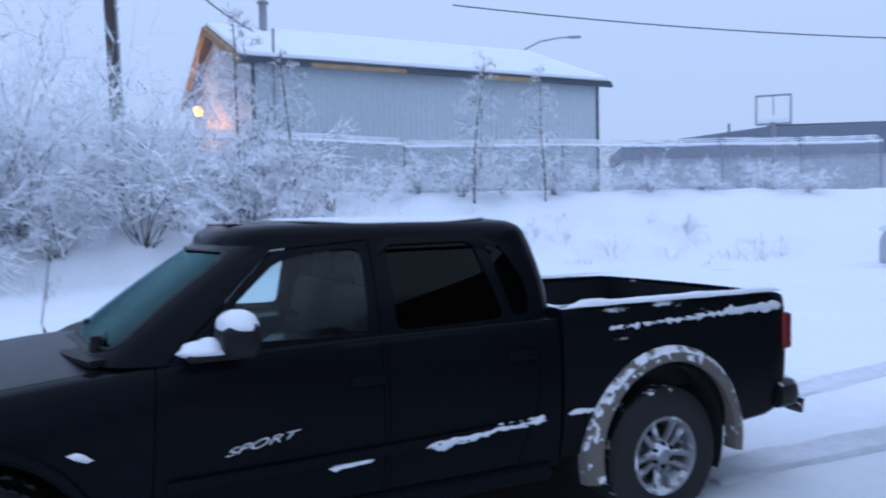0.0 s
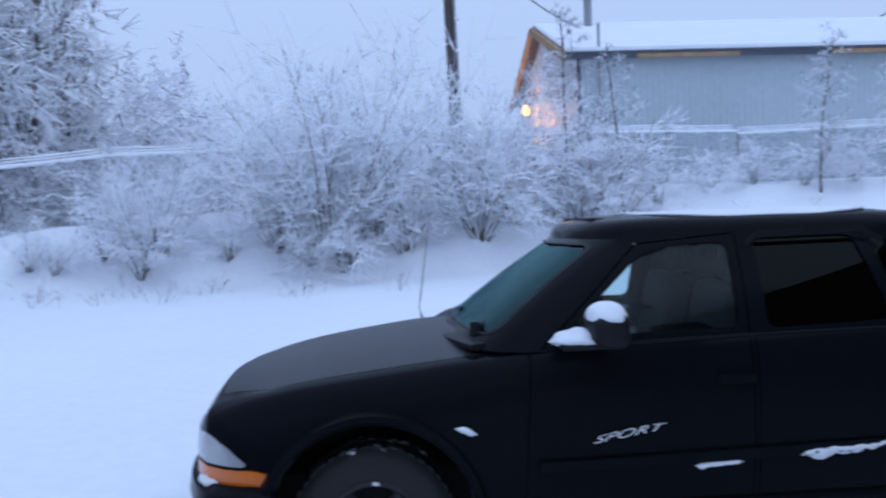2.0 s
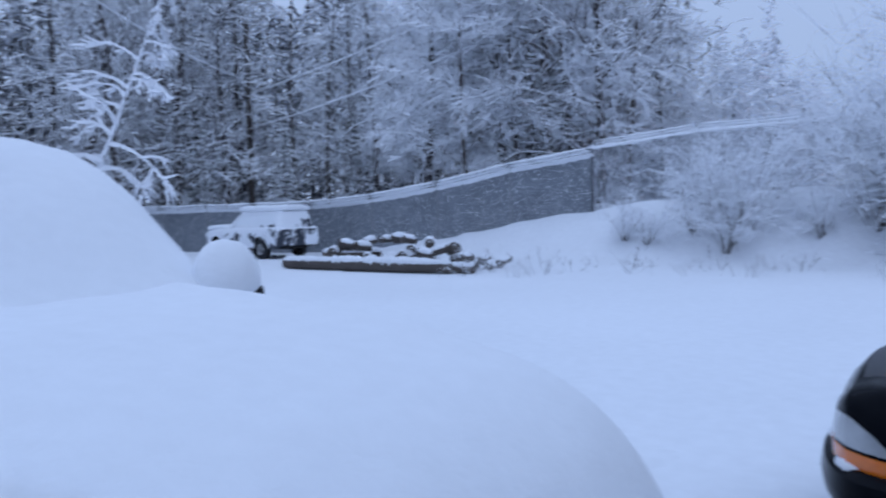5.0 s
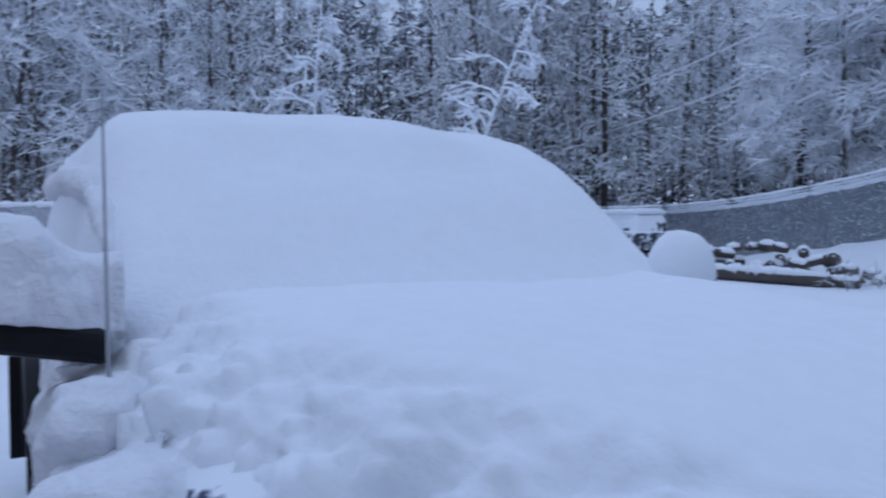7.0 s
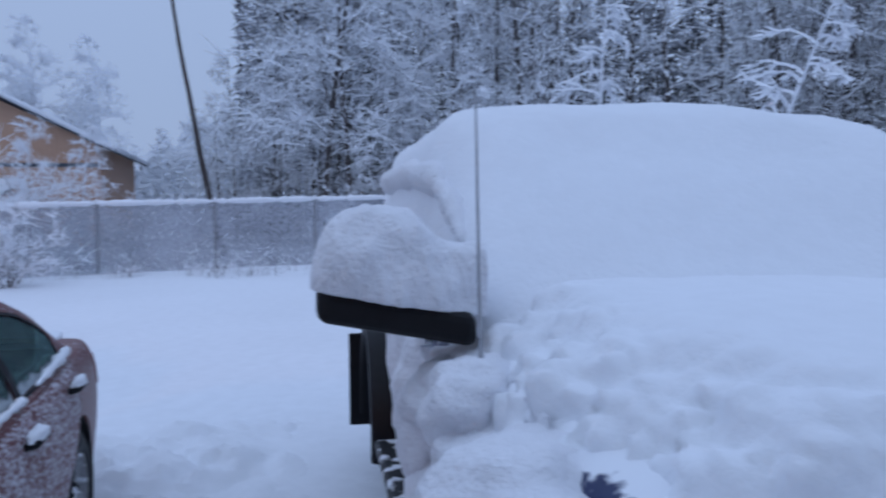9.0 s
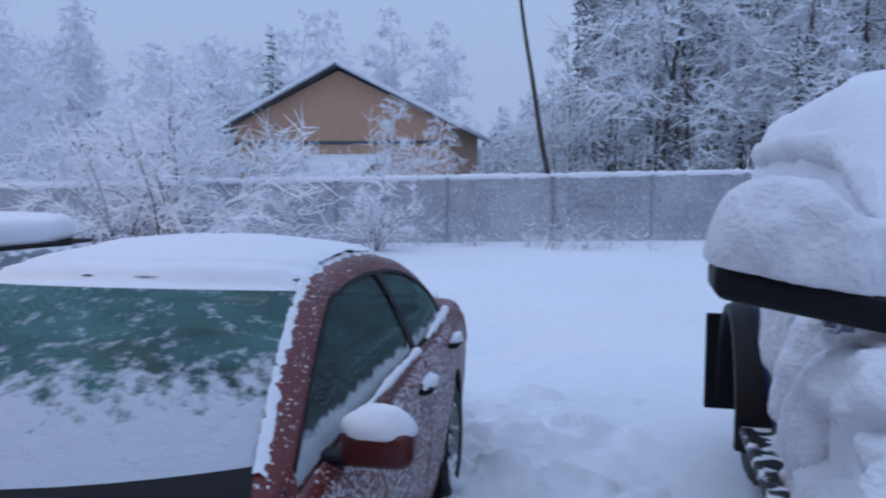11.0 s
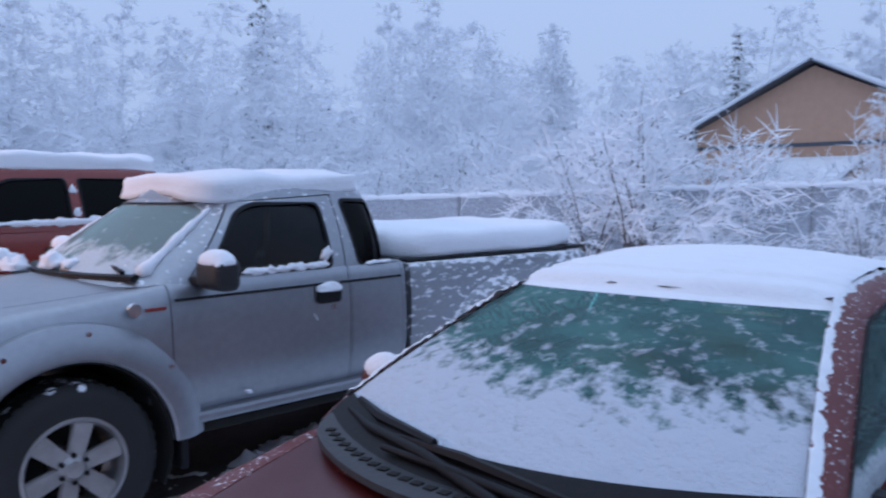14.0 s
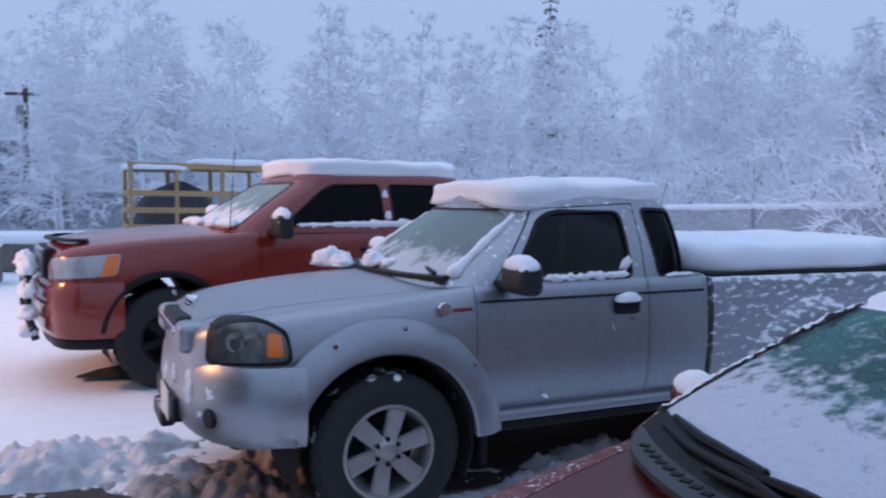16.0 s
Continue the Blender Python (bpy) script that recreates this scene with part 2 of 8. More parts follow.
BLACK_PAINT = plain("black_car_paint", (0.0055, 0.0062, 0.0085), rough=0.16, vary=0.2, grain=40, bump=0.03, bump_scale=90, spec=0.04)
SILVER_PAINT = plain("silver_car_paint", (0.33, 0.35, 0.38), rough=0.36, metal=0.8, vary=0.10, grain=25, bump=0.02, blotch=2.0)
SILVER_SNOWED = snow_over("silver_paint_crusted_with_snow", (0.33, 0.35, 0.38), 0.43, 22, 0.36, metal=0.7, lift=0.20, stretch=(0.6, 1, 1.3))
ORANGE_RED_PAINT = plain("wet_orange_red_paint", (0.21, 0.020, 0.011), rough=0.22, vary=0.12, grain=30, bump=0.03, coat=0.5)
MAROON_PAINT = snow_over("frosted_maroon_paint", (0.13, 0.016, 0.014), 0.355, 75, 0.4, lift=0.05, vary=0.15)
MAROON_HOOD = plain("wet_maroon_paint", (0.085, 0.011, 0.011), rough=0.32, vary=0.15, grain=120, bump=0.10, bump_scale=160)
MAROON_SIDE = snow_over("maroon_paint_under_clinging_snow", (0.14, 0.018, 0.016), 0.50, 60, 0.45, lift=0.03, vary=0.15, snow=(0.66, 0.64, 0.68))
BLUE_SNOWED = snow_over("dark_blue_paint_plastered_with_snow", (0.012, 0.022, 0.085), 0.37, 9, 0.35, lift=0.25)
TRIM = plain("black_plastic_trim", (0.010, 0.010, 0.012), rough=0.5, vary=0.25, bump=0.08, spec=0.2)
TRIM_SNOWED = snow_over("black_plastic_with_snow", (0.012, 0.012, 0.014), 0.37, 14, 0.55, lift=0.12)
RUBBER = snow_over("wet_tyre_rubber", (0.011, 0.011, 0.012), 0.30, 9, 0.7, lift=0.12)
ALLOY = plain("dull_alloy", (0.36, 0.35, 0.35), rough=0.38, metal=0.7, vary=0.2, grain=15)
ALLOY_SNOWED = snow_over("alloy_packed_with_snow", (0.30, 0.30, 0.31), 0.46, 11, 0.45, metal=0.5, lift=0.1)
CHROME = plain("chrome_strip", (0.6, 0.6, 0.62), rough=0.15, metal=1.0, vary=0.05, bump=0)
CABIN_LIGHT = plain("pale_grey_cabin_cloth", (0.24, 0.24, 0.24), rough=0.9, vary=0.2)
CABIN = plain("grey_cabin_cloth", (0.045, 0.045, 0.05), rough=0.9, vary=0.2)
UNDER = plain("grimy_underbody", (0.010, 0.0095, 0.009), rough=0.9, vary=0.3)
MUD_FLARE = snow_over("flare_with_road_grime_and_snow", (0.16, 0.14, 0.12), 0.42, 16, 0.8, lift=0.22)
AMBER = plain("amber_lens", (0.75, 0.17, 0.01), rough=0.2, vary=0.08, bump=0, coat=0.5)
CLEAR_LENS = plain("clear_lens_over_reflector", (0.36, 0.37, 0.38), rough=0.18, metal=0.3, vary=0.25, grain=12, bump=0.3, bump_scale=18, coat=0.6)
LAMP_BOWL = plain("lamp_reflector_bowl", (0.20, 0.20, 0.18), rough=0.2, metal=0.8, vary=0.4, grain=40, bump=0.2)
DARK_LENS = plain("smoked_headlamp", (0.09, 0.09, 0.085), rough=0.15, metal=0.4, vary=0.6, grain=14, bump=0.5, bump_scale=14, coat=0.6)
TAIL_LENS = plain("red_tail_lens", (0.24, 0.015, 0.015), rough=0.2, vary=0.1, bump=0, coat=0.4)
DECAL = plain("white_vinyl_lettering", (0.7, 0.7, 0.7), rough=0.5, vary=0.1, bump=0)
PAPER = plain("paper_slip", (0.75, 0.75, 0.72), rough=0.8, vary=0.05, bump=0)
CLEAR = glass("clear_car_glass", (0.88, 0.95, 0.95), gloss=0.3)
TEAL = glass("teal_windscreen_glass", (0.76, 0.97, 0.96), gloss=0.7, hue=(0.45, 0.85, 0.85))
SMOKE = glass("smoked_car_glass", (0.16, 0.18, 0.19), gloss=0.45)
PRIVACY = glass("dark_privacy_glass", (0.03, 0.03, 0.035), gloss=0.25)


# ---- vehicle helpers ----
def hermite(keys, xs):
    """Smooth columns through keyed rows (first column x, rising)."""
    k = np.array(sorted(keys), float)
    x, out = k[:, 0], []
    for c in range(1, k.shape[1]):
        y = k[:, c]
        d = np.diff(y) / np.diff(x)
        m = np.zeros_like(y)
        m[0], m[-1] = d[0], d[-1]
        for i in range(1, len(y) - 1):
            m[i] = 0 if d[i - 1] * d[i] <= 0 else 2 * d[i - 1] * d[i] / (d[i - 1] + d[i])
        i = np.clip(np.searchsorted(x, xs) - 1, 0, len(x) - 2)
        h = x[i + 1] - x[i]
        t = (xs - x[i]) / h
        out.append((2 * t**3 - 3 * t**2 + 1) * y[i] + (t**3 - 2 * t**2 + t) * h * m[i] + (-2 * t**3 + 3 * t**2) * y[i + 1] + (t**3 - t**2) * h * m[i + 1])
    return np.array(out).T


def body_loft(keys, step=0.09, grow=0.0, shoulder=0.55):
    """Keys: x, half width, bottom z, widest z, shoulder z, shoulder y, top z. An upturned hull open below."""
    x0, x1 = min(k[0] for k in keys), max(k[0] for k in keys)
    xs = np.unique(np.concatenate([np.linspace(x0, x1, int((x1 - x0) / step) + 2), [k[0] for k in keys]]))
    rows, verts, faces = hermite(keys, xs), [], []
    for x, (w, zb, zm, zs, ys, zt) in zip(xs, rows):
        half = [(w - 0.07, zb), (w - 0.045, zb + 0.02), (w - 0.02, zb + 0.35 * (zm - zb)), (w - 0.004, zb + 0.75 * (zm - zb))]
        for a in np.linspace(0, math.pi / 2, 9):
            half.append((ys + (w - ys) * math.cos(a) ** shoulder, zm + (zs - zm) * math.sin(a) ** (shoulder + 0.25)))
        for f in (0.8, 0.6, 0.4, 0.2):
            half.append((ys * f, zs + (zt - zs) * (1 - f * f)))
        half = [(y + grow, z + (grow if z > zm else 0)) for y, z in half]
        ring = half + [(0, zt + grow)] + [(-y, z) for y, z in half[::-1]]
        verts += [(x, y, z) for y, z in ring]
    n = len(ring)
    for i in range(len(xs) - 1):
        for k in range(n - 1):
            faces.append((i * n + k, i * n + k + 1, (i + 1) * n + k + 1, (i + 1) * n + k))
    faces.append(tuple(range(n))[::-1])
    faces.append(tuple(range((len(xs) - 1) * n, len(xs) * n)))
    return mesh_of("hull", verts, faces)


def ring_loft(levels, e=0.34, sides=80, wave=0.0, seed=0.0, bow=0.0, scale=3.0):
    """Levels: z, rear x, front x, half width, y of the centre. Rounded-rectangle rings closed on top."""
    verts, faces = [], []
    for z, xr, xf, w, yc in levels:
        for k in range(sides):
            a = 2 * math.pi * k / sides
            c, s = math.cos(a), math.sin(a)
            x = (xr + xf) / 2 + (xf - xr) / 2 * math.copysign(abs(c) ** e, c)
            y = w * math.copysign(abs(s) ** e, s)
            if c > 0:
                x -= bow * (y / max(w, 0.01)) ** 2 * c ** e
            v = Vector((x, yc + y, z))
            if wave:
                v += wave * noise.noise_vector(v * scale + Vector((seed, 0, 0)))
            verts.append(v)
    n = len(levels)
    for i in range(n - 1):
        for k in range(sides):
            faces.append((i * sides + k, i * sides + (k + 1) % sides, (i + 1) * sides + (k + 1) % sides, (i + 1) * sides + k))
    faces.append(tuple((n - 1) * sides + k for k in range(sides)))
    return mesh_of("rings", verts, faces)


def cab_levels(base, top, crown, inset=0.0, bulge=0.02, curve=1.0):
    """base, top: (z, rear x, front x, half width); crown: roof height over top."""
    out = []
    for t in (0, 0.12, 0.3, 0.5, 0.7, 0.88, 1.0):
        b = bulge * 4 * t * (1 - t)
        z, xr, xf, w = (a + (c - a) * f for a, c, f in zip(base, top, (t, t ** curve, t ** curve, t ** (0.5 + 0.5 * curve))))
        out.append((z, xr - b + inset, xf + b - inset, w + b - inset, 0))
    z, xr, xf, w = top
    for d, h in ((0.012, 0.3), (0.035, 0.55), (0.075, 0.75), (0.16, 0.88), (0.3, 0.96), (0.45, 1.0)):
        out.append((z + crown * h - inset, xr + d - inset * 0, xf - d, max(w - d, 0.05), 0))
    return out


def prism(poly, axis, lo, hi):
    """A 2D outline carried along x, y or z from lo to hi."""
    area = sum(a[0] * b[1] - b[0] * a[1] for a, b in zip(poly, poly[1:] + poly[:1]))
    if area < 0:
        poly = poly[::-1]
    place = {"x": lambda u, v, h: (h, u, v), "y": lambda u, v, h: (u, h, v), "z": lambda u, v, h: (u, v, h)}[axis]
    n = len(poly)
    verts = [place(u, v, lo) for u, v in poly] + [place(u, v, hi) for u, v in poly]
    faces = [tuple(range(n))[::-1], tuple(range(n, 2 * n))] + [(i, (i + 1) % n, n + (i + 1) % n, n + i) for i in range(n)]
    if axis == "y":
        faces = [f[::-1] for f in faces]
    return mesh_of("prism", verts, faces)


def rounded(poly, r=0.04, n=4):
    out = []
    for i, p in enumerate(poly):
        p, a, b = Vector(p), Vector(poly[i - 1]), Vector(poly[(i + 1) % len(poly)])
        u, v = (a - p), (b - p)
        d = min(r, u.length * 0.45, v.length * 0.45)
        s, t = p + u.normalized() * d, p + v.normalized() * d
        for k in range(n + 1):
            f = k / n
            q = s * (1 - f) ** 2 + p * 2 * f * (1 - f) + t * f * f
            out.append((q.x, q.y))
    return out


def swollen(poly, d):
    c = sum((Vector(p) for p in poly), Vector((0, 0))) / len(poly)
    return [tuple(Vector(p) + (Vector(p) - c).normalized() * d) for p in poly]


def solid(me, *steps):
    """Runs modifiers over a mesh: ('thick', t) or ('cut' | 'keep', mesh). Gives a new mesh."""
    ob, extra = new("work", me), []
    for op, val in steps:
        if op == "thick":
            md = ob.modifiers.new("t", "SOLIDIFY")
            md.thickness, md.offset = val, -1
        else:
            cutter = new("cutter", val)
            extra.append(cutter)
            md = ob.modifiers.new("b", "BOOLEAN")
            md.object, md.operation, md.solver = cutter, "DIFFERENCE" if op == "cut" else "INTERSECT", "EXACT"
    res = bpy.data.meshes.new_from_object(ob.evaluated_get(bpy.context.evaluated_depsgraph_get()))
    for o in (ob, *extra):
        bpy.data.objects.remove(o)
    res.materials.clear()
    res.polygons.foreach_set("use_smooth", [True] * len(res.polygons))
    res.set_sharp_from_angle(angle=radians(28))
    return res


def disc(r, axis_y0, axis_y1, x, z, n=40):
    return prism([(x + r * math.cos(2 * math.pi * k / n), z + r * math.sin(2 * math.pi * k / n)) for k in range(n)], "y", axis_y0, axis_y1)


def lathe(profile, n=40, closed=False):
    """Turns (radius, y) round the y axis."""
    verts, faces, m = [], [], len(profile)
    for k in range(n):
        a = 2 * math.pi * k / n
        verts += [(r * math.cos(a), y, r * math.sin(a)) for r, y in profile]
    for k in range(n):
        for i in range(m - 1 + closed):
            j = (i + 1) % m
            faces.append((k * m + i, k * m + j, ((k + 1) % n) * m + j, ((k + 1) % n) * m + i))
    return mesh_of("lathe", verts, faces, True, 35)


def wheel_part(parent, x, y, side, R, rim, width, spokes, alloy, wide=0.05, split=False):
    """A wheel whose outer face looks to the side (+1 left, -1 right): hub, tyre with tread blocks, spoked rim."""
    m = pose(x, y, R, 0, 0, 0) @ Matrix.Diagonal((1, side, 1, 1))
    hub = put("wheel", lathe([(0.001, 0.055), (0.035, 0.055), (0.045, 0.045), (0.05, 0.0), (0.05, -0.08)], 20), alloy, parent, matrix=m)
    h = width / 2
    put("tyre", lathe([(rim - 0.012, -h + 0.02), (rim + 0.01, -h), (R - 0.06, -h - 0.008), (R - 0.02, -h + 0.012), (R, -h + 0.035), (R, h - 0.035),
                       (R - 0.02, h - 0.012), (R - 0.06, h + 0.008), (rim + 0.03, h + 0.004), (rim + 0.01, h - 0.004), (rim - 0.012, h - 0.02)], 48), RUBBER, hub)
    bm = bmesh.new()
    for k in range(44):
        a = 2 * math.pi * k / 44
        for s in (-1, 1):
            r = bmesh.ops.create_cube(bm, size=1)["verts"]
            bmesh.ops.scale(bm, vec=(0.030, h * 0.5, 0.010), verts=r)
            bmesh.ops.translate(bm, vec=(0, s * h * 0.5, R), verts=r)
            bmesh.ops.rotate(bm, cent=(0, 0, 0), matrix=Matrix.Rotation(a + (0.07 if s > 0 else 0), 3, "Y"), verts=r)
    tagged(put("tread", bm, RUBBER, hub), kind="stuff")
    put("rim", lathe([(rim - 0.02, -h + 0.02), (rim, h - 0.03), (rim + 0.004, h - 0.008), (rim - 0.012, h - 0.004), (rim - 0.022, h - 0.02), (rim - 0.03, h - 0.06), (rim - 0.035, -h + 0.04)], 48), alloy, hub)
    put("brake_disc", lathe([(0.001, -0.01), (rim - 0.055, -0.01), (rim - 0.055, -0.03), (0.001, -0.03)], 32), UNDER, hub)
    for k in range(spokes):
        a = 2 * math.pi * k / spokes + 0.3
        for off in ((-0.022, 0.022) if split else (0,)):
            bm = bmesh.new()
            v = bmesh.ops.create_cube(bm, size=1)["verts"]
            L = rim - 0.06
            bmesh.ops.scale(bm, vec=(L, 0.035, wide), verts=v)
            bmesh.ops.translate(bm, vec=(0.045 + L / 2, h - 0.055, off), verts=v)
            for q in v:
                if q.co.x > 0.1:
                    q.co.z += (q.co.z - off) * 0.30 + off * 0.9
                    q.co.y += 0.02
            bmesh.ops.bevel(bm, geom=bm.edges[:], offset=0.008, segments=2, affect="EDGES")
            bmesh.ops.rotate(bm, cent=(0, 0, 0), matrix=Matrix.Rotation(a, 3, "Y"), verts=bm.verts)
            put("spoke", bm, alloy, hub)
    put("hub_cap", lathe([(0.001, h - 0.018), (0.04, h - 0.02), (0.052, h - 0.03), (0.075, h - 0.045), (0.08, h - 0.07), (0.08, -0.02)], 28), alloy, hub)
    for k in range(6):
        a = 2 * math.pi * (k + 0.5) / 6
        bm = bmesh.new()
        bmesh.ops.create_cone(bm, cap_ends=True, segments=6, radius1=0.013, radius2=0.011, depth=0.03)
        bmesh.ops.rotate(bm, cent=(0, 0, 0), matrix=Matrix.Rotation(radians(-90), 3, "X"), verts=bm.verts)
        bmesh.ops.translate(bm, vec=(0.063 * math.cos(a), h - 0.035, 0.063 * math.sin(a)), verts=bm.verts)
        put("lug_nut", bm, TRIM, hub)
    return hub


def arch_band(x, z, r0, r1, y0, y1, a0=-12, a1=192, n=26, lip=0.012):
    """A fender flare: a band round a wheel arch, standing off the body."""
    prof = [(r0, y0), (r0, y1), (r0 + 0.012, y1 + lip), (r0 + (r1 - r0) * 0.5, y1 + lip * 0.7), (r1 - 0.012, y1 - (y1 - y0) * 0.45), (r1, y0)]
    verts, faces, m = [], [], len(prof)
    for k in range(n + 1):
        a = radians(a0 + (a1 - a0) * k / n)
        verts += [(x + r * math.cos(a), y, z + r * math.sin(a)) for r, y in prof]
    for k in range(n):
        for i in range(m):
            j = (i + 1) % m
            faces.append((k * m + i, k * m + j, (k + 1) * m + j, (k + 1) * m + i))
    faces += [tuple(range(m))[::-1], tuple(range(n * m, n * m + m))]
    return mesh_of("flare", verts, faces, True, 40)


def lump(size, seed, rough=0.25, scale=1.6, flat=0.0, seg=(22, 14)):
    """A soft irregular heap or cap of snow of about the given full sizes, its foot at z = 0."""
    bm = bmesh.new()
    bmesh.ops.create_uvsphere(bm, u_segments=seg[0], v_segments=seg[1], radius=0.5)
    for v in bm.verts:
        d = 1 + rough * noise.noise(v.co * 2 * scale + Vector((seed * 3.1, seed, 0))) + rough * 0.5 * noise.noise(v.co * 5 * scale + Vector((seed, 7, 0)))
        v.co *= d
        if v.co.z < 0:
            v.co.z *= 0.25
        v.co.x, v.co.y, v.co.z = v.co.x * size[0], v.co.y * size[1], v.co.z * size[2] * 2
    for f in bm.faces:
        f.smooth = True
    return bm


def snow_slab(xr, xf, w, z0, h, yc=0.0, e=0.36, slope=0.0, wave=0.03, seed=1.0, over=0.03, crown=0.4):
    """A thick snow layer lying on a roof or cover, with soft overhanging edges."""
    levels = []
    for d, t in ((0.04, 0), (0.0, 0.04), (-over, 0.25), (-over * 1.15, 0.5), (-over * 0.6, 0.72), (0.02, 0.86), (0.07, 0.93), (0.15, 0.965), (0.26, 0.985), (0.38, 1.0), (0.5, 1.0)):
        levels.append((z0 + h * t, xr + d, xf - d, max(w - d, 0.04), yc))
    me = ring_loft(levels, e, 96, wave, seed)
    for v in me.vertices:
        v.co.z += slope * (v.co.x - xr) - crown * h * 0.35 * ((v.co.y - yc) / w) ** 2
    me.polygons.foreach_set("use_smooth", [True] * len(me.polygons))
    return me


def seat_parts(parent, x, y, z, mat):
    put("seat_cushion", box_bm(x - 0.05, x + 0.45, y - 0.24, y + 0.24, z, z + 0.16, 0.05, 3), mat, parent)
    bm = box_bm(-0.07, 0.07, -0.24, 0.24, 0, 0.56, 0.06, 3)
    bmesh.ops.rotate(bm, cent=(0, 0, 0), matrix=Matrix.Rotation(radians(-14), 3, "Y"), verts=bm.verts)
    bmesh.ops.translate(bm, vec=(x - 0.02, y, z + 0.1), verts=bm.verts)
    put("seat_back", bm, mat, parent)
    bm = lump((0.12, 0.27, 0.2), 1.0, 0.02)
    bmesh.ops.translate(bm, vec=(x - 0.2, y, z + 0.69), verts=bm.verts)
    put("headrest", bm, mat, parent)


def steering_parts(parent, x, y, z):
    bm = bmesh.new()
    n, m = 28, 8
    rows = []
    for i in range(n):
        a = 2 * math.pi * i / n
        rows.append([bm.verts.new(((0.016 * math.sin(2 * math.pi * j / m)), (0.18 + 0.016 * math.cos(2 * math.pi * j / m)) * math.cos(a), (0.18 + 0.016 * math.cos(2 * math.pi * j / m)) * math.sin(a))) for j in range(m)])
    for i in range(n):
        for j in range(m):
            bm.faces.new((rows[i][j], rows[(i + 1) % n][j], rows[(i + 1) % n][(j + 1) % m], rows[i][(j + 1) % m]))
    bmesh.ops.rotate(bm, cent=(0, 0, 0), matrix=Matrix.Rotation(radians(25), 3, "Y"), verts=bm.verts)
    bmesh.ops.translate(bm, vec=(x, y, z), verts=bm.verts)
    put("steering_wheel", bm, TRIM, parent)


def cab(parent, base, top, crown, windows, front, rear, paint, shell=0.03, e=0.30, bow=0.0, trims=True, slits=(), curve=1.0):
    """The upper cab: pillars and roof in one shell with real window openings, curved panes and black seals.
    windows: (outline in x,z, glass, pane name); front, rear: outlines in y,z with their glass."""
    outer = ring_loft(cab_levels(base, top, crown, curve=curve), e, bow=bow)
    cuts = [("cut", prism(rounded(w[0], 0.05), "y", -2, 2)) for w in windows]
    xm = (base[1] + base[2]) / 2
    if front:
        cuts.append(("cut", prism(rounded(front[0], 0.07), "x", xm + 0.25, 2)))
    if rear:
        cuts.append(("cut", prism(rounded(rear[0], 0.07), "x", -6, xm - 0.25)))
    cuts += [("cut", prism(s, "y", -2, 2)) for s in slits]
    put("cab", solid(outer, ("thick", shell), *cuts), paint, parent)
    inner = lambda d: ring_loft(cab_levels(base, top, crown, d, curve=curve), e, bow=bow)
    for poly, gl, name in windows:
        for lo, hi in ((0.1, 2), (-2, -0.1)):
            ob = put(name, solid(inner(0.010), ("thick", 0.004), ("keep", prism(swollen(rounded(poly, 0.05), 0.012), "y", lo, hi))), gl, parent)
            ob.visible_shadow = False
            if trims:
                put("window_seal", solid(inner(-0.004), ("thick", 0.012), ("keep", prism(swollen(rounded(poly, 0.05), 0.016), "y", lo, hi)), ("cut", prism(swollen(rounded(poly, 0.05), -0.006), "y", lo, hi))), TRIM, parent)
    if front:
        ob = put("windscreen", solid(inner(0.010), ("thick", 0.004), ("keep", prism(swollen(rounded(front[0], 0.07), 0.012), "x", xm + 0.25, 2))), front[1], parent)
        ob.visible_shadow = False
        put("window_seal", solid(inner(-0.004), ("thick", 0.012), ("keep", prism(swollen(rounded(front[0], 0.07), 0.014), "x", xm + 0.25, 2)), ("cut", prism(swollen(rounded(front[0], 0.07), -0.004), "x", xm + 0.25, 2))), TRIM, parent)
    if rear:
        ob = put("rear_window", solid(inner(0.010), ("thick", 0.004), ("keep", prism(swollen(rounded(rear[0], 0.07), 0.012), "x", -6, xm - 0.25))), rear[1], parent)
        ob.visible_shadow = False


def mirror_parts(parent, x, y, z, side, size, mat, snow_h=0.07, seed=1.0, arm=0.12):
    """A door mirror on a short arm, with the snow that lies on it."""
    bm = box_bm(-size[0] / 2, size[0] / 2, -size[1] / 2, size[1] / 2, -size[2] / 2, size[2] / 2, min(size) * 0.32, 4)
    for v in bm.verts:
        v.co.y += 0.0
        v.co.z *= 1 - 0.25 * max(0, v.co.x / size[0])
    bmesh.ops.translate(bm, vec=(x, y, z), verts=bm.verts)
    for f in bm.faces:
        f.smooth = True
    mir = put("wing_mirror", bm, mat, parent)
    put("mirror_arm", box_bm(x - 0.03, x + 0.05, min(y, y - side * (size[1] / 2 + arm)), max(y, y - side * (size[1] / 2 + arm)), z - size[2] * 0.42, z - size[2] * 0.15, 0.015), TRIM, mir)
    if snow_h:
        bm = lump((size[0] * 1.08, size[1] * 1.06, snow_h), seed, 0.12, 1.2)
        bmesh.ops.translate(bm, vec=(x, y, z + size[2] * 0.30), verts=bm.verts)
        put("snow_cap", bm, SNOW, mir)
    return mir



def ring_point(level, angle, e, bow):
    """The place at that angle (degrees from the front, towards the left) on one ring of a cab."""
    z, xr, xf, w, yc = level
    c, q = math.cos(radians(angle)), math.sin(radians(angle))
    y = w * math.copysign(abs(q) ** e, q)
    x = (xr + xf) / 2 + (xf - xr) / 2 * math.copysign(abs(c) ** e, c)
    return (x - (bow * (y / w) ** 2 * c ** e if c > 0 else 0), yc + y, z)

